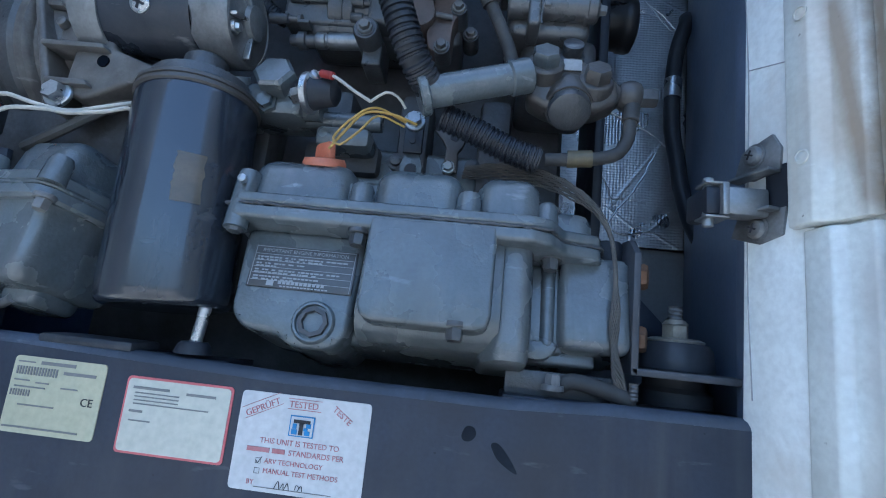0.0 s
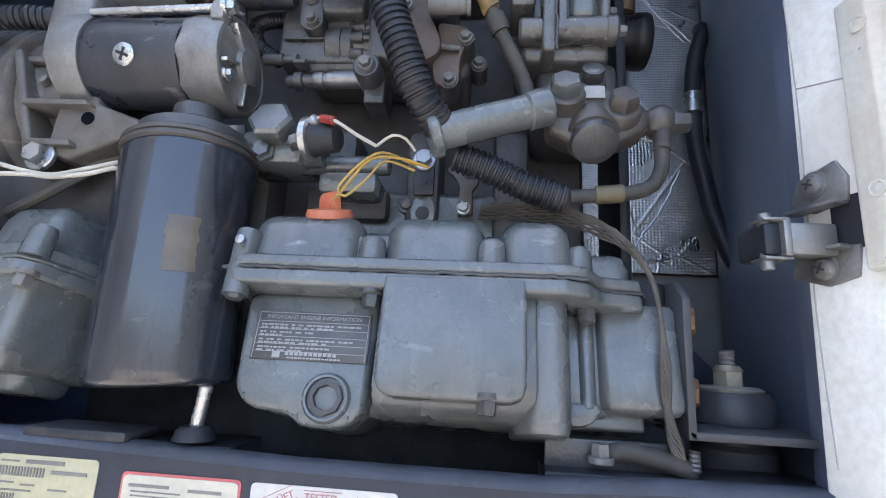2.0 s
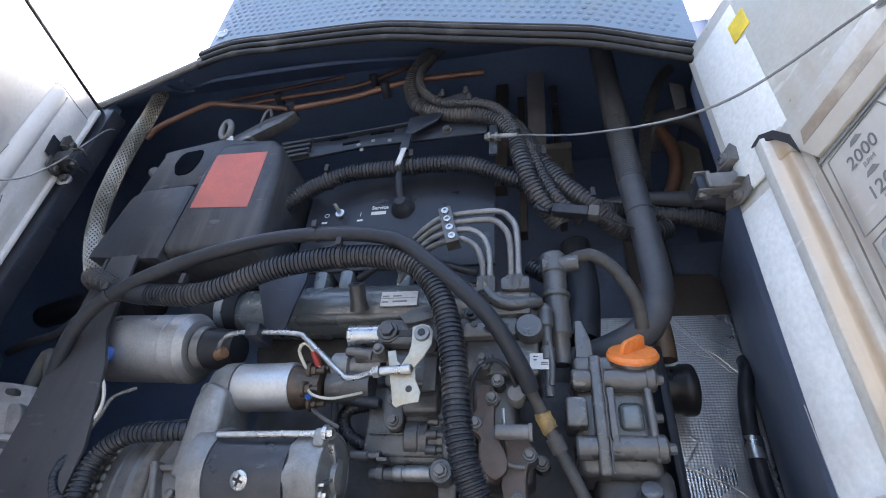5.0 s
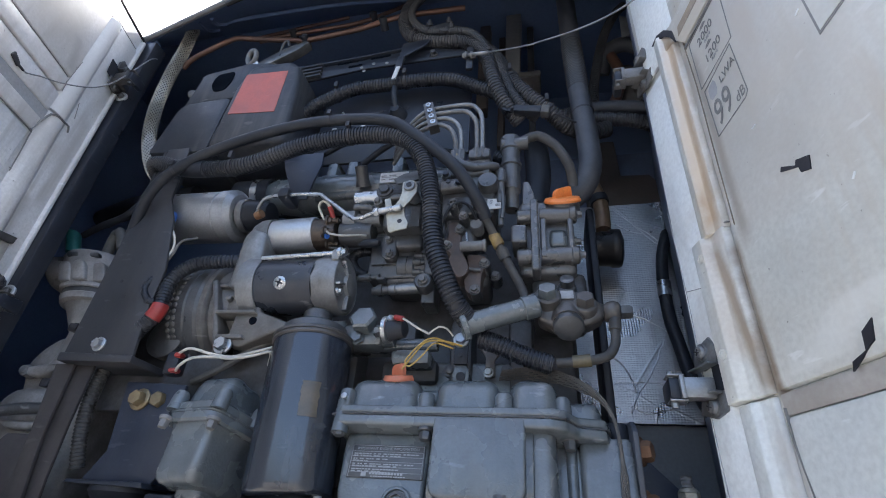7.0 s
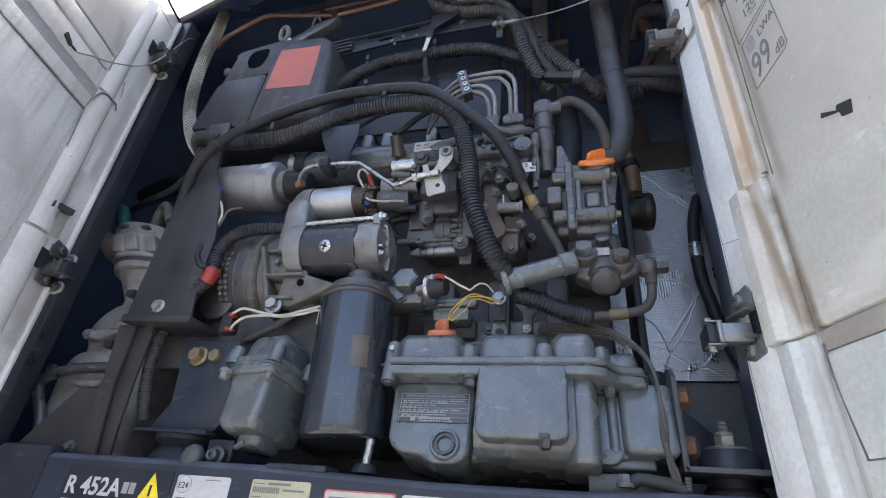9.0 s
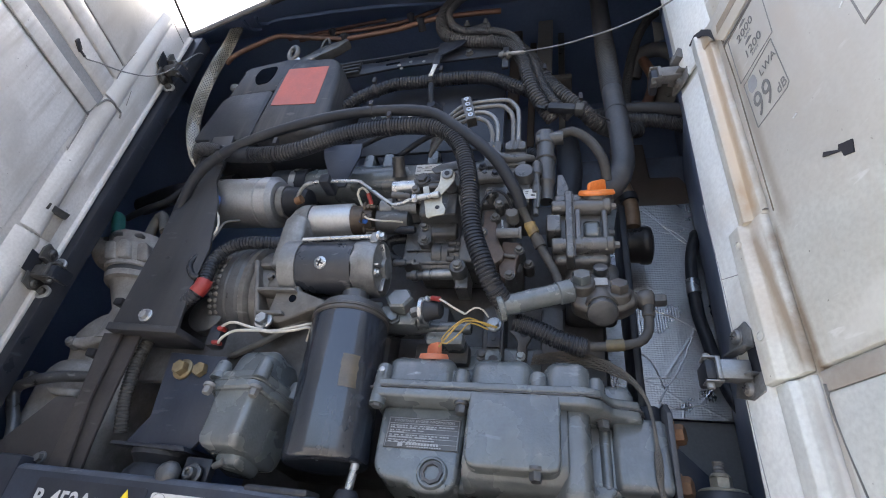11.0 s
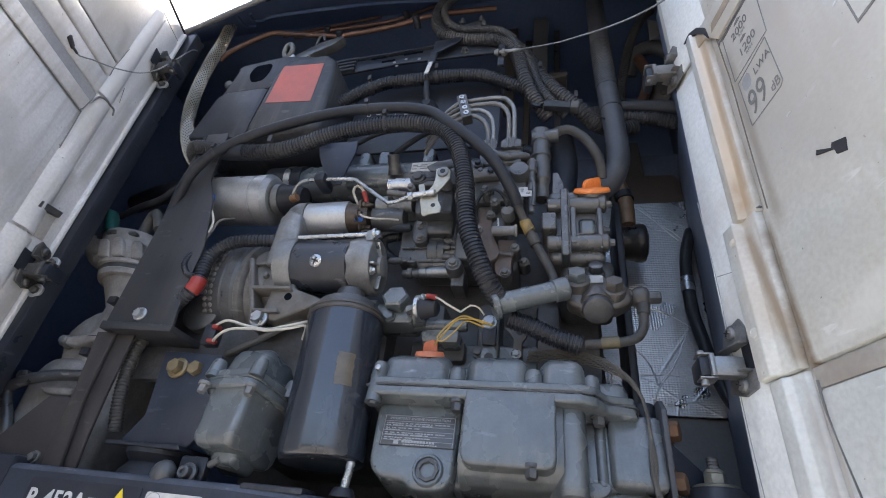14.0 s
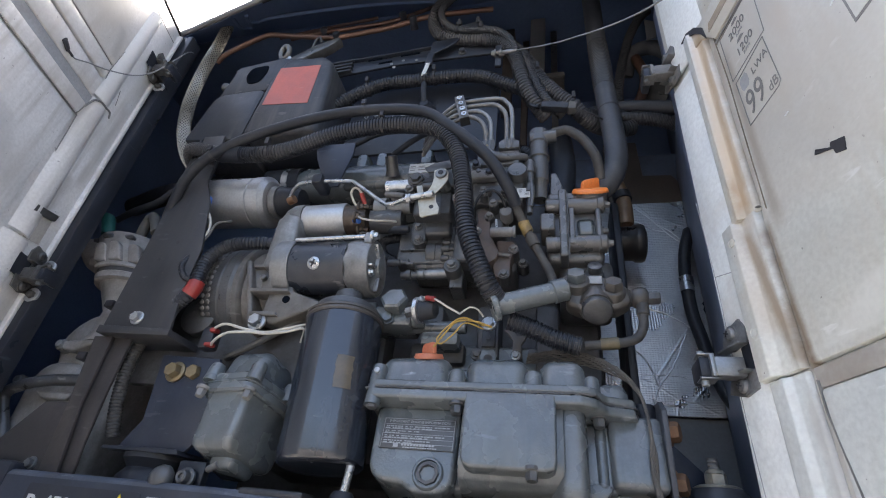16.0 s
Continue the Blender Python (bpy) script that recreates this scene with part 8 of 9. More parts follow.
part("core", bm, DUSTHOSE, bh2)
bm = B()
line = spline(pts, 0.004)
for k in range(12):
    for s in (1, -1):
        helix, up = [], Vector((0, 1, 0))
        for i in range(0, len(line) - 1):
            d = (line[i + 1] - line[i]).normalized()
            u = (up - d * up.dot(d)).normalized()
            a = s * i * 0.24 + k * math.pi / 6
            helix.append(line[i] + (u * math.cos(a) + d.cross(u) * math.sin(a)) * 0.0118)
        tube(bm, helix, 0.0013, 4, sharp=True)
tagged(part("wire_braid", bm, BRAID, bh2), kind="stuff")
bm = B()
tube(bm, [(-0.7120, 0.385, 2.880), (-0.7095, 0.385, 2.862), (-0.7070, 0.385, 2.845)], 0.0142, 18, step=0.005)
part("ferrule", bm, STEEL, bh2)

# copper pipes under the roof
copper = [([(-0.700, 0.40, 2.735), (-0.672, 0.391, 2.753), (-0.59, 0.382, 2.782), (-0.562, 0.381, 2.785), (-0.52, 0.383, 2.776), (-0.42, 0.388, 2.756), (-0.396, 0.388, 2.752), (-0.28, 0.388, 2.764), (-0.202, 0.388, 2.784), (-0.10, 0.395, 2.795), (-0.062, 0.40, 2.80)], 0.0058),
          ([(-0.545, 0.42, 2.822), (-0.47, 0.412, 2.818), (-0.40, 0.412, 2.820), (-0.303, 0.415, 2.83), (-0.24, 0.42, 2.86), (-0.19, 0.43, 2.90)], 0.0045),
          ([(-0.62, 0.46, 2.90), (-0.50, 0.46, 2.915), (-0.36, 0.46, 2.93)], 0.0042)]
for pts, r in copper:
    ob = hose("copper_pipe", pts, r, COPPER, "tarnished copper pipe under the roof", "pipe", seg=12)
    ob["group"] = "copper pipes"
for p in ((-0.400, 0.384, 2.754), (-0.23, 0.384, 2.776), (-0.455, 0.408, 2.820), (-0.27, 0.412, 2.845)):
    bm = B()
    lathe(bm, p, (0, -1, 0.3), [(0.0085, -0.02), (0.0085, 0.006), (0.005, 0.008)], 12)
    solo("pipe_clip", bm, BLACK, "dark clip holding a copper pipe", "clip", "pipe clips")

# ---- upper left box with red label ----
ab = thing("air_box", (-0.45, 0.40, 2.42), "dusty black plastic box with a faded red label", "box")
bm = B()
prism(bm, [(-0.503, 2.43), (-0.352, 2.425), (-0.356, 2.56), (-0.362, 2.618), (-0.385, 2.640), (-0.470, 2.638), (-0.490, 2.58)], 0.350, 0.48, 0.012, 3)
part("front_bulge", bm, PLASTIC, ab)
bm = B()
prism(bm, [(-0.622, 2.43), (-0.50, 2.42), (-0.49, 2.55), (-0.50, 2.556), (-0.585, 2.552), (-0.60, 2.54)], 0.352, 0.48, 0.006, 2)
prism(bm, [(-0.596, 2.548), (-0.48, 2.56), (-0.40, 2.64), (-0.485, 2.656), (-0.580, 2.640)], 0.356, 0.47, 0.005, 2)
part("side_shell", bm, PLASTIC, ab)
# No cut in the shell: a black patch paints the opening's shade.
bm = B()
prism(bm, [(q.x, q.y) for q in rounded([(-0.541, 2.580), (-0.552, 2.605), (-0.545, 2.630), (-0.507, 2.634), (-0.507, 2.606), (-0.516, 2.582)], 0.010)], 0.3545, 0.376, 0.0005)
part("hand_hole", bm, HOLESHADE, ab, "black patch for the shade in the grip opening")
bm = B()
prism(bm, [(-0.480, 2.505), (-0.385, 2.498), (-0.384, 2.606), (-0.472, 2.610)], 0.3492, 0.3505, 0)
part("red_label", bm, REDTAPE, ab, "faded red label")
lr = thing("lifting_eye", (-0.49, 0.38, 2.66), "dusty steel lifting eye on the box", "lifting eye")
bm = B()
R, r = 0.016, 0.0052
tube(bm, [Vector((-0.496 + R * math.cos(a) * 0.8 - R * 0.35 * math.sin(a), 0.368 - R * 0.35 * math.cos(a), 2.690 + R * 1.25 * math.sin(a))) for a in np.linspace(0, 2 * math.pi, 25)], r, 10, sharp=True)
part("ring", bm, ALUD, lr)
bm = B()
prism(bm, [(-0.604, 2.648), (-0.474, 2.657), (-0.40, 2.70), (-0.378, 2.722), (-0.385, 2.728), (-0.43, 2.712), (-0.49, 2.672), (-0.600, 2.656)], 0.372, 0.392, 0.002)
tube(bm, [(-0.440, 0.376, 2.70), (-0.436, 0.372, 2.726), (-0.426, 0.370, 2.732), (-0.420, 0.372, 2.715)], 0.0026, 8)
part("arm", bm, CASTD, lr)
bm = B()
hexbolt(bm, (-0.482, 0.372, 2.668), (0, -0.6, 1), 0.006, 0.005)
part("bolt", bm, STEEL, lr)
bm = B()
rod(bm, (-0.63, 0.40, 2.63), (-0.59, 0.39, 2.60), 0.007, 12)
rod(bm, (-0.645, 0.405, 2.645), (-0.625, 0.40, 2.628), 0.011, 10)
solo("box_catch", bm, ALUD, "dusty catch at the side of the box", "catch")

# ---- control plate and top brace ----
ct = thing("control_plate", (-0.19, 0.425, 2.47), "dark blue-black control plate with switch marks", "control panel")
bm = B()
box(bm, -0.335, -0.045, 0.425, 0.431, 2.43, 2.605, 0.001)
part("sheet", bm, BLACK, ct)
text("mark", "O", 0.011, front(-0.307, 0.4245, 2.528), PAPER, ct)
text("mark", "I", 0.011, front(-0.249, 0.4245, 2.526), PAPER, ct)
text("lettering", "Service", 0.009, front(-0.231, 0.4245, 2.537), PAPER, ct, 0.0003)
bars("small_print", [(-0.231, -0.208, 2.527, 0.006), (-0.309, -0.300, 2.517, 0.003), (-0.252, -0.243, 2.517, 0.003)], 0.425, PAPER, ct)
bm = B()
rod(bm, (-0.278, 0.425, 2.529), (-0.278, 0.416, 2.529), 0.007, 12)
rod(bm, (-0.278, 0.418, 2.529), (-0.282, 0.402, 2.535), 0.003, 8)
part("toggle_switch", bm, STEEL, ct)
bm = B()
lathe(bm, (-0.182, 0.425, 2.535), (0, -1, 0), [(0.019, 0), (0.017, 0.004), (0.015, 0.01), (0.011, 0.013), (0.008, 0.02)], 24)
tube(bm, [(-0.182, 0.41, 2.54), (-0.184, 0.40, 2.56), (-0.186, 0.40, 2.585)], 0.006, 10)
part("grommet", bm, RUBBER, ct, "round rubber socket cover")
# Holes in the sheet are dark discs with their shade painted in.
for x, z in ((-0.216, 2.552), (-0.12, 2.54), (-0.165, 2.555), (-0.09, 2.52)):
    bm = B()
    lathe(bm, (x, 0.4252, z), (0, -1, 0), [(0.0045, 0), (0.0045, 0.0008)], 10)
    part("hole", bm, INK, ct)
tb = thing("top_brace", (-0.22, 0.40, 2.62), "black slotted steel brace across the bay", "bracket")
bm = B()
prism(bm, [(-0.40, 2.64), (-0.375, 2.632), (-0.25, 2.648), (-0.055, 2.650), (-0.050, 2.690), (-0.13, 2.690), (-0.28, 2.672), (-0.40, 2.668)], 0.398, 0.403, 0.001)
part("web", bm, BLACK, tb)
bm = B()
prism(bm, [(-0.40, 2.668), (-0.28, 2.675), (-0.06, 2.695), (-0.06, 2.699), (-0.28, 2.679), (-0.40, 2.672)], 0.392, 0.412, 0.001)
part("flange", bm, BLACK, tb)
for i in range(4):
    bm = B()
    prism(bm, [(-0.396, 2.632 + 0.0105 * i), (-0.345, 2.637 + 0.0105 * i), (-0.345, 2.642 + 0.0105 * i), (-0.396, 2.637 + 0.0105 * i)], 0.390, 0.3985, 0.0008)
    part("fin", bm, PLASTIC, tb)
# Brace slots are black pieces on the web, shade put in as colour.
for x0, x1, z in ((-0.315, -0.285, 2.668), (-0.245, -0.205, 2.672), (-0.29, -0.262, 2.655)):
    bm = B()
    prism(bm, [(x0, z), (x1, z + 0.003), (x1, z + 0.0075), (x0, z + 0.0045)], 0.3965, 0.4, 0.0005)
    part("slot", bm, HOLESHADE, tb)
for x, z in ((-0.262, 2.652), (-0.238, 2.658), (-0.21, 2.655), (-0.12, 2.665), (-0.255, 2.64)):
    bm = B()
    lathe(bm, (x, 0.398, z), (0, -1, 0), [(0.0035, 0), (0.0035, 0.001)], 10)
    part("hole", bm, GREYW, tb)
bm = B()
hexbolt(bm, (-0.117, 0.397, 2.662), (0, -1, 0), 0.006, 0.006)
part("bolt", bm, CASTD, tb)
bm = B()
prism(bm, [(-0.180, 2.640), (-0.176, 2.685), (-0.117, 2.692), (-0.13, 2.672)], 0.382, 0.386, 0.001)
part("folded_tab", bm, BLACK, tb)
bm = B()
prism(bm, [(-0.186, 2.578), (-0.178, 2.580), (-0.172, 2.612), (-0.180, 2.612)], 0.376, 0.379, 0.0006)
part("white_tip", bm, PAPER, tb, "white painted tip")
bm = B()
prism(bm, [(-0.184, 2.61), (-0.170, 2.61), (-0.168, 2.645), (-0.180, 2.645)], 0.378, 0.384, 0.0006)
part("tab_stem", bm, BLACK, tb)
bm = B()
box(bm, -0.048, -0.036, 0.375, 0.382, 2.580, 2.640, 0.002)
part("anchor_plate", bm, BLACK, tb)
bm = B()
rod(bm, (-0.053, 0.372, 2.612), (-0.006, 0.362, 2.598), 0.0036, 10)
hexbolt(bm, (-0.047, 0.372, 2.6105), (-1, 0, 0.2), 0.0056, 0.005)
hexbolt(bm, (-0.037, 0.371, 2.6075), (1, 0, -0.2), 0.0056, 0.005)
part("anchor_bolt", bm, ALU, tb, "bright bolt for the stay wire")
bm = B()
box(bm, -0.165, -0.095, 0.41, 0.45, 2.735, 2.752, 0.004)
solo("conduit_clip", bm, BLACK, "dark clip on the upper conduit", "clip")
cn = thing("cable_connector", (0.06, 0.40, 2.47), "grey plastic cable connector", "connector")
bm = B()
vs = box(bm, -0.034, 0.020, -0.008, 0.008, -0.009, 0.009, 0.003)
turned(bm, pose(0.062, 0.405, 2.490, 0, 12, 0) @ Matrix.Diagonal((0.85, 0.85, 0.85, 1)))
part("plug", bm, PLASTIC, cn)
bm = B()
box(bm, 0.020, 0.036, -0.009, 0.009, -0.010, 0.010, 0.002)
turned(bm, pose(0.062, 0.405, 2.490, 0, 12, 0) @ Matrix.Diagonal((0.85, 0.85, 0.85, 1)))
part("socket", bm, GREYHOSE, cn)
bm = B()
tube(bm, [(0.099, 0.40, 2.473), (0.12, 0.41, 2.468), (0.14, 0.425, 2.468)], 0.0014, 8)
part("cable", bm, INK, cn)
bm = B()
tube(bm, [(0.03, 0.40, 2.49), (0.018, 0.405, 2.50), (0.01, 0.41, 2.53)], 0.004, 8)
part("cable", bm, RIB, cn)
for x0, x1, y0, z0, z1, m, lbl in ((0.004, 0.038, 0.56, 2.775, 3.0, GREYW, "dusty grey upright strut behind the conduits"), (-0.064, -0.040, 0.58, 2.70, 3.0, DUSTWALL, "brown-dusted upright strut behind the conduits"), (0.052, 0.066, 0.60, 2.62, 3.0, CASTD, "dark upright strut behind the conduits"), (-0.02, -0.006, 0.62, 2.62, 3.0, DUSTWALL, "brown-dusted upright strut behind the conduits")):
    bm = B()
    prism(bm, [(x0, z0), (x0 + 0.006, z0), (x1, z0), (x1 + 0.006, z1), (x0 + 0.004, z1)], y0, y0 + 0.03, 0.002)
    solo("upright_strut", bm, m, lbl, "strut", "upright struts")
gb = thing("grey_box", (0.057, 0.57, 2.69), "dusty grey relay box behind the conduits", "box")
bm = B()
box(bm, 0.034, 0.081, 0.55, 0.60, 2.69, 2.752, 0.004)
part("body", bm, CASTB, gb)
bm = B()
box(bm, 0.032, 0.083, 0.548, 0.60, 2.753, 2.768, 0.003)
part("lid", bm, GREYHOSE, gb)
bm = B()
box(bm, 0.046, 0.066, 0.545, 0.551, 2.70, 2.722, 0.002)
part("latch", bm, BLOCK, gb)

# ---- compressor on the far left ----
co = thing("compressor", (-0.71, 0.50, 1.69), "dusty grey cast compressor leaning outwards", "compressor")
def cpart(name, bm, m=None, label=""):
    for v in bm.verts:
        v.co.x -= 0.5 * max(0.0, v.co.z - 2.12)
    return part(name, bm, m or COMP, co, label)
def cturn(name, p, axis, prof, seg=36, m=None, label=""):
    bm = B()
    lathe(bm, p, axis, prof, seg)
    return cpart(name, bm, m, label)
CX, CY = -0.668, 0.476
cturn("head", (CX, CY, 2.200), (0, 0, 1), [(0.066, 0), (0.070, 0.006), (0.070, 0.062), (0.066, 0.070), (0.04, 0.073)])
for i in range(7):
    a = radians(170 + 27 * i)
    x, y = CX + 0.0695 * math.cos(a), CY + 0.0695 * math.sin(a)
    bm = B()
    prism(bm, [(x - 0.013, 2.203), (x + 0.013, 2.203), (x + 0.0125, 2.236), (x + 0.007, 2.243), (x - 0.007, 2.243), (x - 0.0125, 2.236)], y - 0.006, y + 0.014, 0.004, 3)
    cpart("head_lug", bm)
for i in range(4):
    a = radians(200 + 32 * i)
    bm = B()
    box(bm, CX + 0.068 * math.cos(a) - 0.012, CX + 0.068 * math.cos(a) + 0.012, CY + 0.068 * math.sin(a) - 0.004, CY + 0.068 * math.sin(a) + 0.01, 2.252, 2.262, 0.003)
    cpart("head_slot", bm, CASTD)
cturn("head_nose", (-0.715, 0.452, 2.238), (-1, -0.25, 0), [(0.034, -0.02), (0.034, 0.030), (0.028, 0.038), (0.012, 0.040)], 28)
cturn("head_flange", (CX, CY, 2.193), (0, 0, 1), [(0.071, 0), (0.073, 0.002), (0.073, 0.008), (0.070, 0.010)])
cturn("gasket", (CX, CY, 2.184), (0, 0, 1), [(0.069, 0), (0.069, 0.009)], 36, BLOCK)
cturn("barrel_flange", (CX, CY, 2.170), (0, 0, 1), [(0.069, 0), (0.072, 0.002), (0.072, 0.012), (0.070, 0.014)])
cturn("barrel", (CX, CY + 0.004, 2.06), (0, 0, 1), [(0.066, 0), (0.060, 0.02), (0.058, 0.06), (0.064, 0.105), (0.068, 0.112)])
bm = B()
prism(bm, [(-0.60, 2.10), (-0.699, 2.118), (-0.722, 2.114), (-0.745, 2.098), (-0.760, 2.078), (-0.764, 2.056), (-0.752, 2.036), (-0.740, 1.96), (-0.735, 1.70), (-0.60, 1.70)], 0.436, 0.54, 0.014, 4)
cpart("crankcase", bm)
bm = B()
prism(bm, [(-0.748, 2.030), (-0.768, 2.012), (-0.775, 1.985), (-0.772, 1.90), (-0.75, 1.80), (-0.66, 1.78), (-0.655, 1.97), (-0.69, 2.03)], 0.424, 0.50, 0.020, 5)
cpart("side_cover", bm)
bm = B()
prism(bm, [(-0.735, 2.058), (-0.662, 2.066), (-0.660, 2.058), (-0.705, 2.042), (-0.728, 2.045)], 0.418, 0.45, 0.004, 3)
cpart("rib", bm)
bm = B()
prism(bm, [(-0.726, 1.976), (-0.655, 1.974), (-0.66, 1.962), (-0.705, 1.964)], 0.408, 0.45, 0.004, 3)
cpart("flange_step", bm)
for x, z in ((-0.734, 2.052), (-0.778, 1.992)):
    cturn("bolt_boss", (x, 0.425, z), (0, -1, 0.1), [(0.0095, -0.01), (0.009, 0.006), (0.0065, 0.007), (0.006, 0.011), (0.003, 0.012)], 16, ALU)
for x, z in ((-0.650, 2.113), (-0.652, 2.026)):
    bm = B()
    box(bm, x - 0.008, x + 0.008, 0.392, 0.43, z - 0.006, z + 0.006, 0.002)
    cpart("clip", bm, INK)
bm = B()
tube(bm, [(-0.640, 0.405, 1.992), (-0.70, 0.400, 1.988), (-0.748, 0.400, 1.977), (-0.766, 0.402, 1.966), (-0.762, 0.405, 1.948), (-0.742, 0.41, 1.915), (-0.735, 0.42, 1.87)], 0.0085, 14)
cpart("pipe", bm, CASTD)
bm = B()
lathe(bm, (-0.694, 0.425, 2.270), (0, 0, 1), [(0.0125, 0), (0.0125, 0.044), (0.0105, 0.048)], 22)
cpart("cap", bm, TEAL, "dark green plastic cap")
hose("left_hose", [(-0.815, 0.46, 2.335), (-0.76, 0.445, 2.345), (-0.70, 0.43, 2.35), (-0.66, 0.42, 2.372), (-0.61, 0.41, 2.38)], 0.0065, RUBBER, "thin black hose above the compressor", "hose")
hose("left_thick_hose", [(-0.92, 0.56, 2.45), (-0.80, 0.52, 2.445), (-0.68, 0.48, 2.42), (-0.58, 0.46, 2.41)], 0.022, RUBBER, "thick black hose in the dark corner", "hose")
bm = B()
tube(bm, [(-0.735, 0.46, 2.262), (-0.725, 0.45, 2.31), (-0.705, 0.44, 2.322), (-0.675, 0.435, 2.28)], 0.0095, 12)
solo("compressor_line", bm, GREYHOSE, "grey line from the compressor head", "hose")

# ---- wires ----
def wires(name, runs, label):
    ob = thing(name, runs[0][1][0], label, "wire")
    for m, pts, r in runs:
        bm = B()
        tube(bm, pts, r, 8, step=0.005)
        part("wire", bm, m, ob)
    return ob
w = wires("white_wires", [
    (WHITEWIRE, [(-0.412, 0.358, 2.054), (-0.400, 0.353, 2.058), (-0.387, 0.351, 2.060), (-0.355, 0.350, 2.052), (-0.325, 0.350, 2.048), (-0.296, 0.351, 2.054), (-0.278, 0.356, 2.061), (-0.274, 0.375, 2.072)], 0.0019),
    (WHITEWIRE, [(-0.405, 0.357, 2.032), (-0.397, 0.350, 2.036), (-0.380, 0.348, 2.046), (-0.344, 0.347, 2.047), (-0.323, 0.347, 2.045), (-0.293, 0.349, 2.049), (-0.275, 0.356, 2.056), (-0.285, 0.375, 2.045)], 0.0019),
    (GREYHOSE, [(-0.41, 0.40, 2.03), (-0.36, 0.385, 2.045), (-0.32, 0.385, 2.07), (-0.30, 0.39, 2.085)], 0.005)], "two off-white wires leading to a connector")
bm = B()
box(bm, -0.429, -0.408, 0.358, 0.378, 2.028, 2.060, 0.005)
part("plug", bm, BLACK, w)
bm = B()
box(bm, -0.415, -0.404, 0.354, 0.366, 2.050, 2.057, 0.003)
part("seal", bm, RED, w, "red seal")
bm = B()
box(bm, -0.416, -0.404, 0.354, 0.366, 2.030, 2.036, 0.0025)
part("seal", bm, RED, w)
w = wires("switch_wires", [
    (WHITEWIRE, [(-0.117, 0.356, 2.101), (-0.10, 0.348, 2.094), (-0.082, 0.346, 2.082), (-0.068, 0.352, 2.076)], 0.0014),
    (YELLOW, [(-0.04, 0.37, 2.068), (-0.062, 0.35, 2.070), (-0.078, 0.345, 2.058), (-0.092, 0.345, 2.040), (-0.086, 0.345, 2.034), (-0.072, 0.347, 2.048), (-0.06, 0.352, 2.064), (-0.04, 0.365, 2.062)], 0.0010),
    (YELLOW, [(-0.03, 0.368, 2.066), (-0.05, 0.356, 2.068), (-0.07, 0.348, 2.064), (-0.084, 0.346, 2.046), (-0.096, 0.35, 2.032)], 0.0012),
    (WHITEWIRE, [(-0.068, 0.352, 2.076), (-0.056, 0.350, 2.084), (-0.046, 0.352, 2.082), (-0.04, 0.36, 2.076)], 0.0012)], "white and yellow wires at the pressure switch")
bm = B()
rod(bm, (-0.114, 0.355, 2.100), (-0.101, 0.3485, 2.0945), 0.0036, 10, 0.001)
part("terminal_sleeve", bm, RED, w, "red crimp sleeve")
w = wires("solenoid_wires", [
    (WHITEWIRE, [(-0.250, 0.375, 2.266), (-0.258, 0.36, 2.285), (-0.250, 0.355, 2.292), (-0.240, 0.36, 2.284), (-0.236, 0.375, 2.27)], 0.002),
    (WHITEWIRE, [(-0.243, 0.366, 2.248), (-0.232, 0.360, 2.236), (-0.212, 0.362, 2.232), (-0.196, 0.372, 2.238), (-0.186, 0.386, 2.246)], 0.0016),
    (RUBBER, [(-0.245, 0.392, 2.262), (-0.228, 0.396, 2.252), (-0.222, 0.405, 2.230), (-0.226, 0.415, 2.205)], 0.0040),
    (GREYHOSE, [(-0.245, 0.39, 2.23), (-0.22, 0.37, 2.215), (-0.2, 0.372, 2.205)], 0.002)], "short cables at the starter terminals")
bm = B()
rod(bm, (-0.241, 0.3605, 2.285), (-0.237, 0.372, 2.272), 0.0038, 10)
part("terminal_sleeve", bm, RED, w)
bm = B()
rod(bm, (-0.252, 0.374, 2.243), (-0.238, 0.367, 2.236), 0.0042, 10)
part("terminal_sleeve", bm, BLUE, w)
bm = B()
lathe(bm, (-0.23, 0.40, 2.258), (1, 0, 0), [(0.02, 0), (0.02, 0.03), (0.016, 0.04), (0.016, 0.05)], 20)
part("connector", bm, CASTD, w)
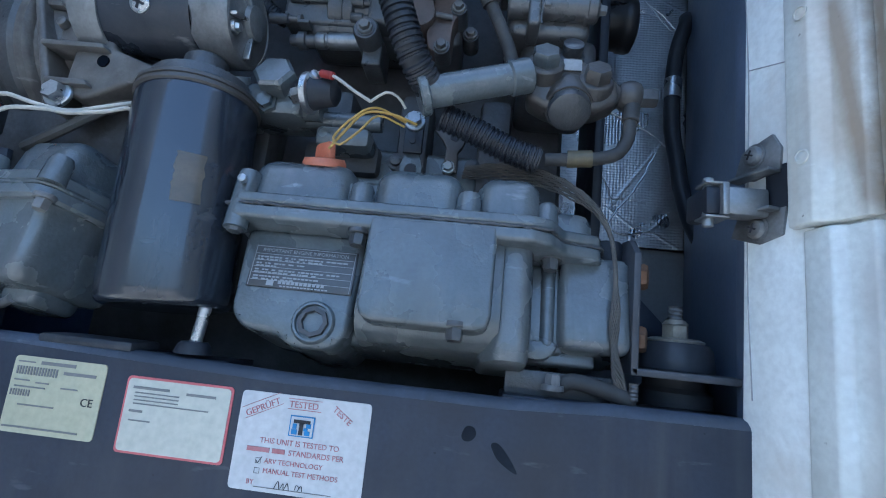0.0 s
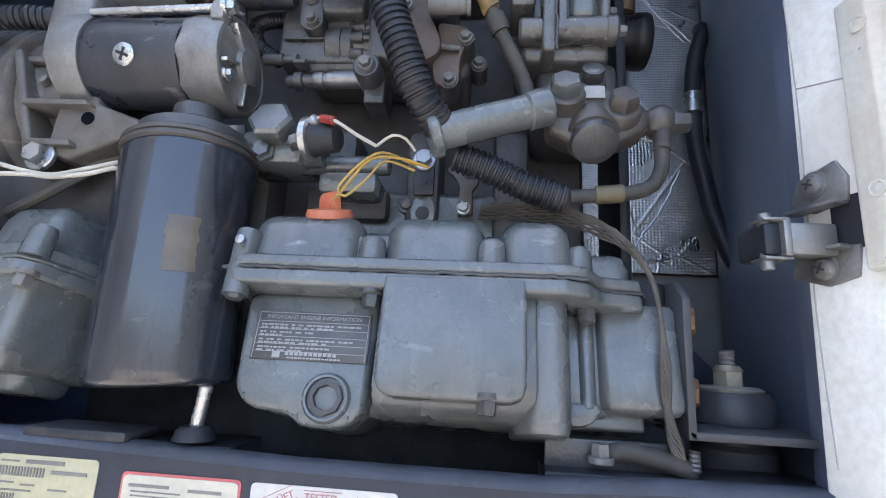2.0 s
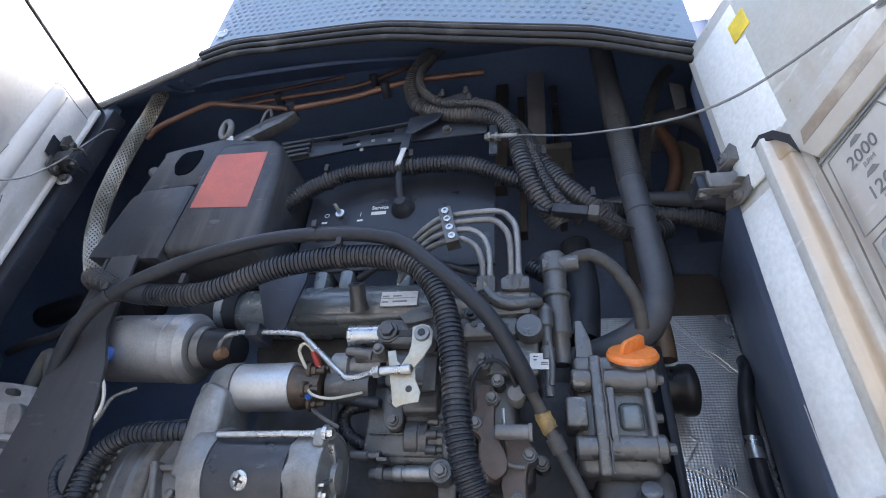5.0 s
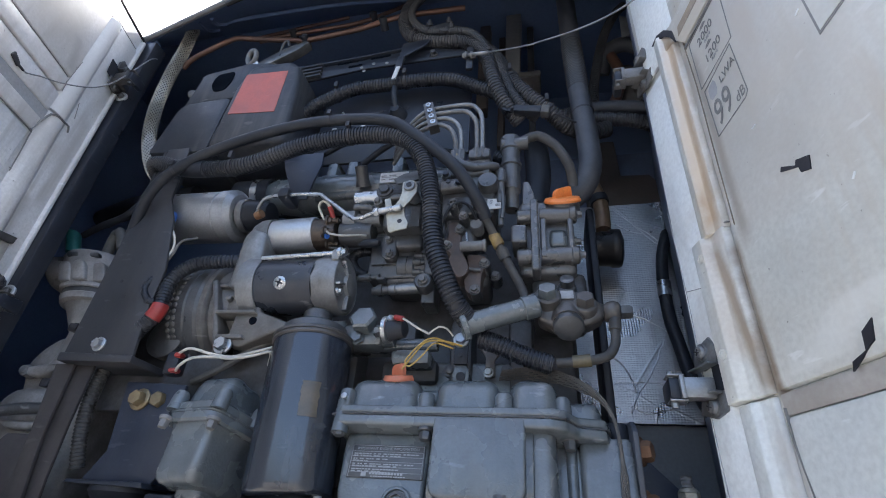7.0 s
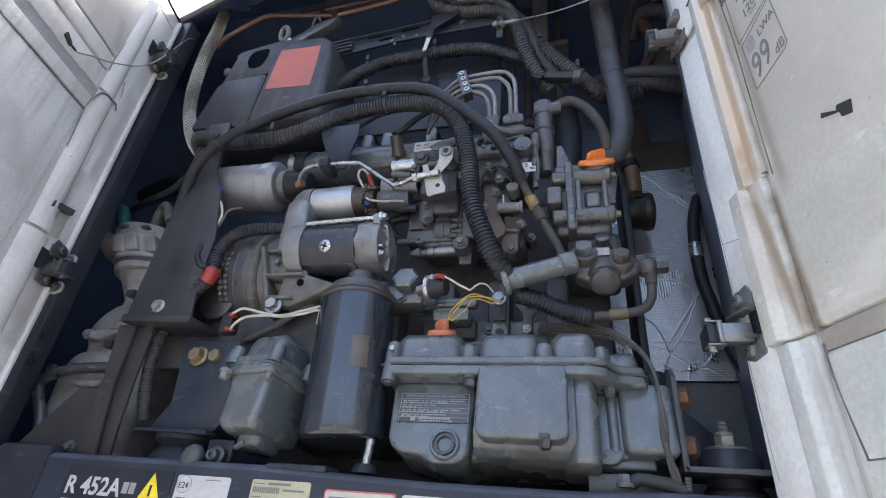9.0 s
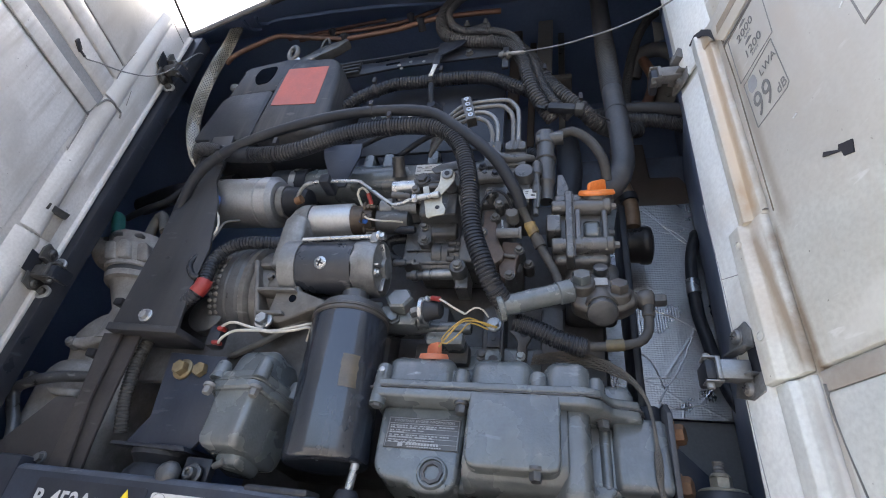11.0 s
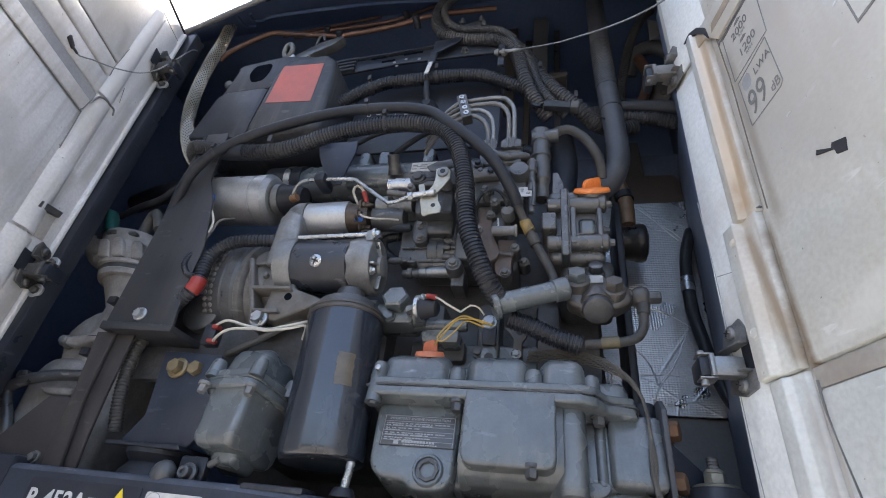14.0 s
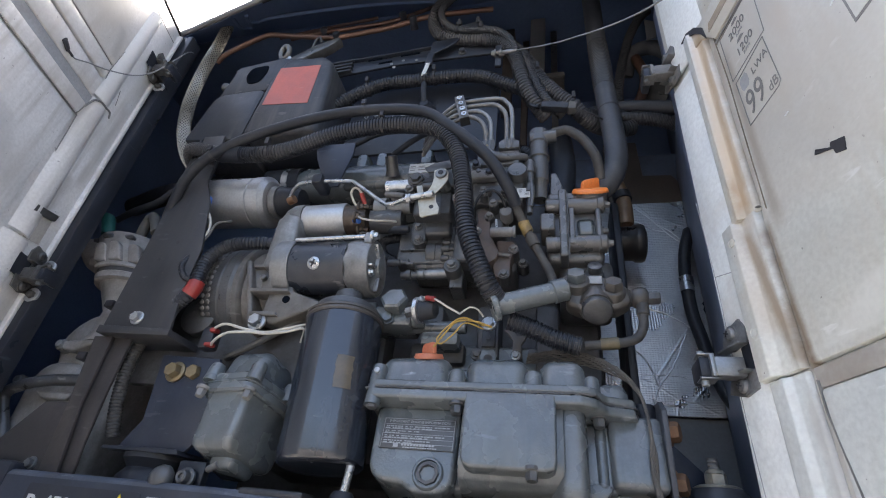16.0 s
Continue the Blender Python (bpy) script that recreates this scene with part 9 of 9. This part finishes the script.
w = wires("fuel_solenoid_wires", [
    (WHITEWIRE, [(-0.512, 0.358, 2.283), (-0.499, 0.346, 2.263), (-0.480, 0.345, 2.236), (-0.474, 0.345, 2.214), (-0.481, 0.345, 2.191), (-0.486, 0.350, 2.172)], 0.0019),
    (GREYHOSE, [(-0.458, 0.365, 2.245), (-0.467, 0.348, 2.229), (-0.471, 0.346, 2.208), (-0.478, 0.347, 2.193), (-0.484, 0.35, 2.178)], 0.0019)], "two pale wires beside the solenoid can")
bm = B()
box(bm, -0.521, -0.509, 0.350, 0.365, 2.278, 2.294, 0.003)
part("clip", bm, BLUE, w)
bm = B()
tube(bm, [(-0.373, 0.375, 2.288), (-0.362, 0.372, 2.290)], 0.0068, 12)
part("spring", bm, RUST, w)

# stay wires between doors and frame
def on_r(s, z, e):
    return (0.225 + dR[0] * s + nR[0] * e, 0.335 + dR[1] * s + nR[1] * e, z)
def on_l(s, z, e):
    return (-0.757 + dL[0] * s + nL[0] * e, 0.342 + dL[1] * s + nL[1] * e, z)
sw = thing("stay_wire", (-0.008, 0.362, 2.598), "thin steel stay wire from the brace to the door", "wire", "door stay wires")
bm = B()
e = Vector(on_r(0.20, 2.47, 0.006))
a = Vector((-0.008, 0.362, 2.5985))
tube(bm, [a, a.lerp(e, 0.3) - Vector((0, 0, 0.042)), a.lerp(e, 0.65) - Vector((0, 0, 0.058)), e], 0.0013, 8)
part("cable", bm, ALU, sw)
bm = B()
hexbolt(bm, e, (nR[0], nR[1], 0), 0.006, 0.005)
part("anchor", bm, STEEL, sw)
sl = thing("stay_wire", (-0.70, 0.36, 2.6), "thin grey stay wire from the jamb to the dusty door", "wire", "door stay wires")
bm = B()
tube(bm, [on_l(0.184, 2.448, 0.008), on_l(0.173, 2.4478, 0.009), (-0.6952, 0.19, 2.4541), (-0.6829, 0.21, 2.4607), (-0.6769, 0.25, 2.4949), (-0.6984, 0.29, 2.5601), (-0.7189, 0.325, 2.6461), (-0.7228, 0.345, 2.7016), (-0.7232, 0.356, 2.7140)], 0.0012, 8)
part("cable", bm, ALU, sl)
bm = B()
prism(bm, [(0.189, 2.443), (0.189, 2.451), (0.204, 2.459), (0.206, 2.450)], 0.006, 0.010, 0.001)
rod(bm, (0.178, 0.008, 2.4475), (0.192, 0.008, 2.4475), 0.0020, 8)
turned(bm, DL)
part("loop", bm, INK, sl)
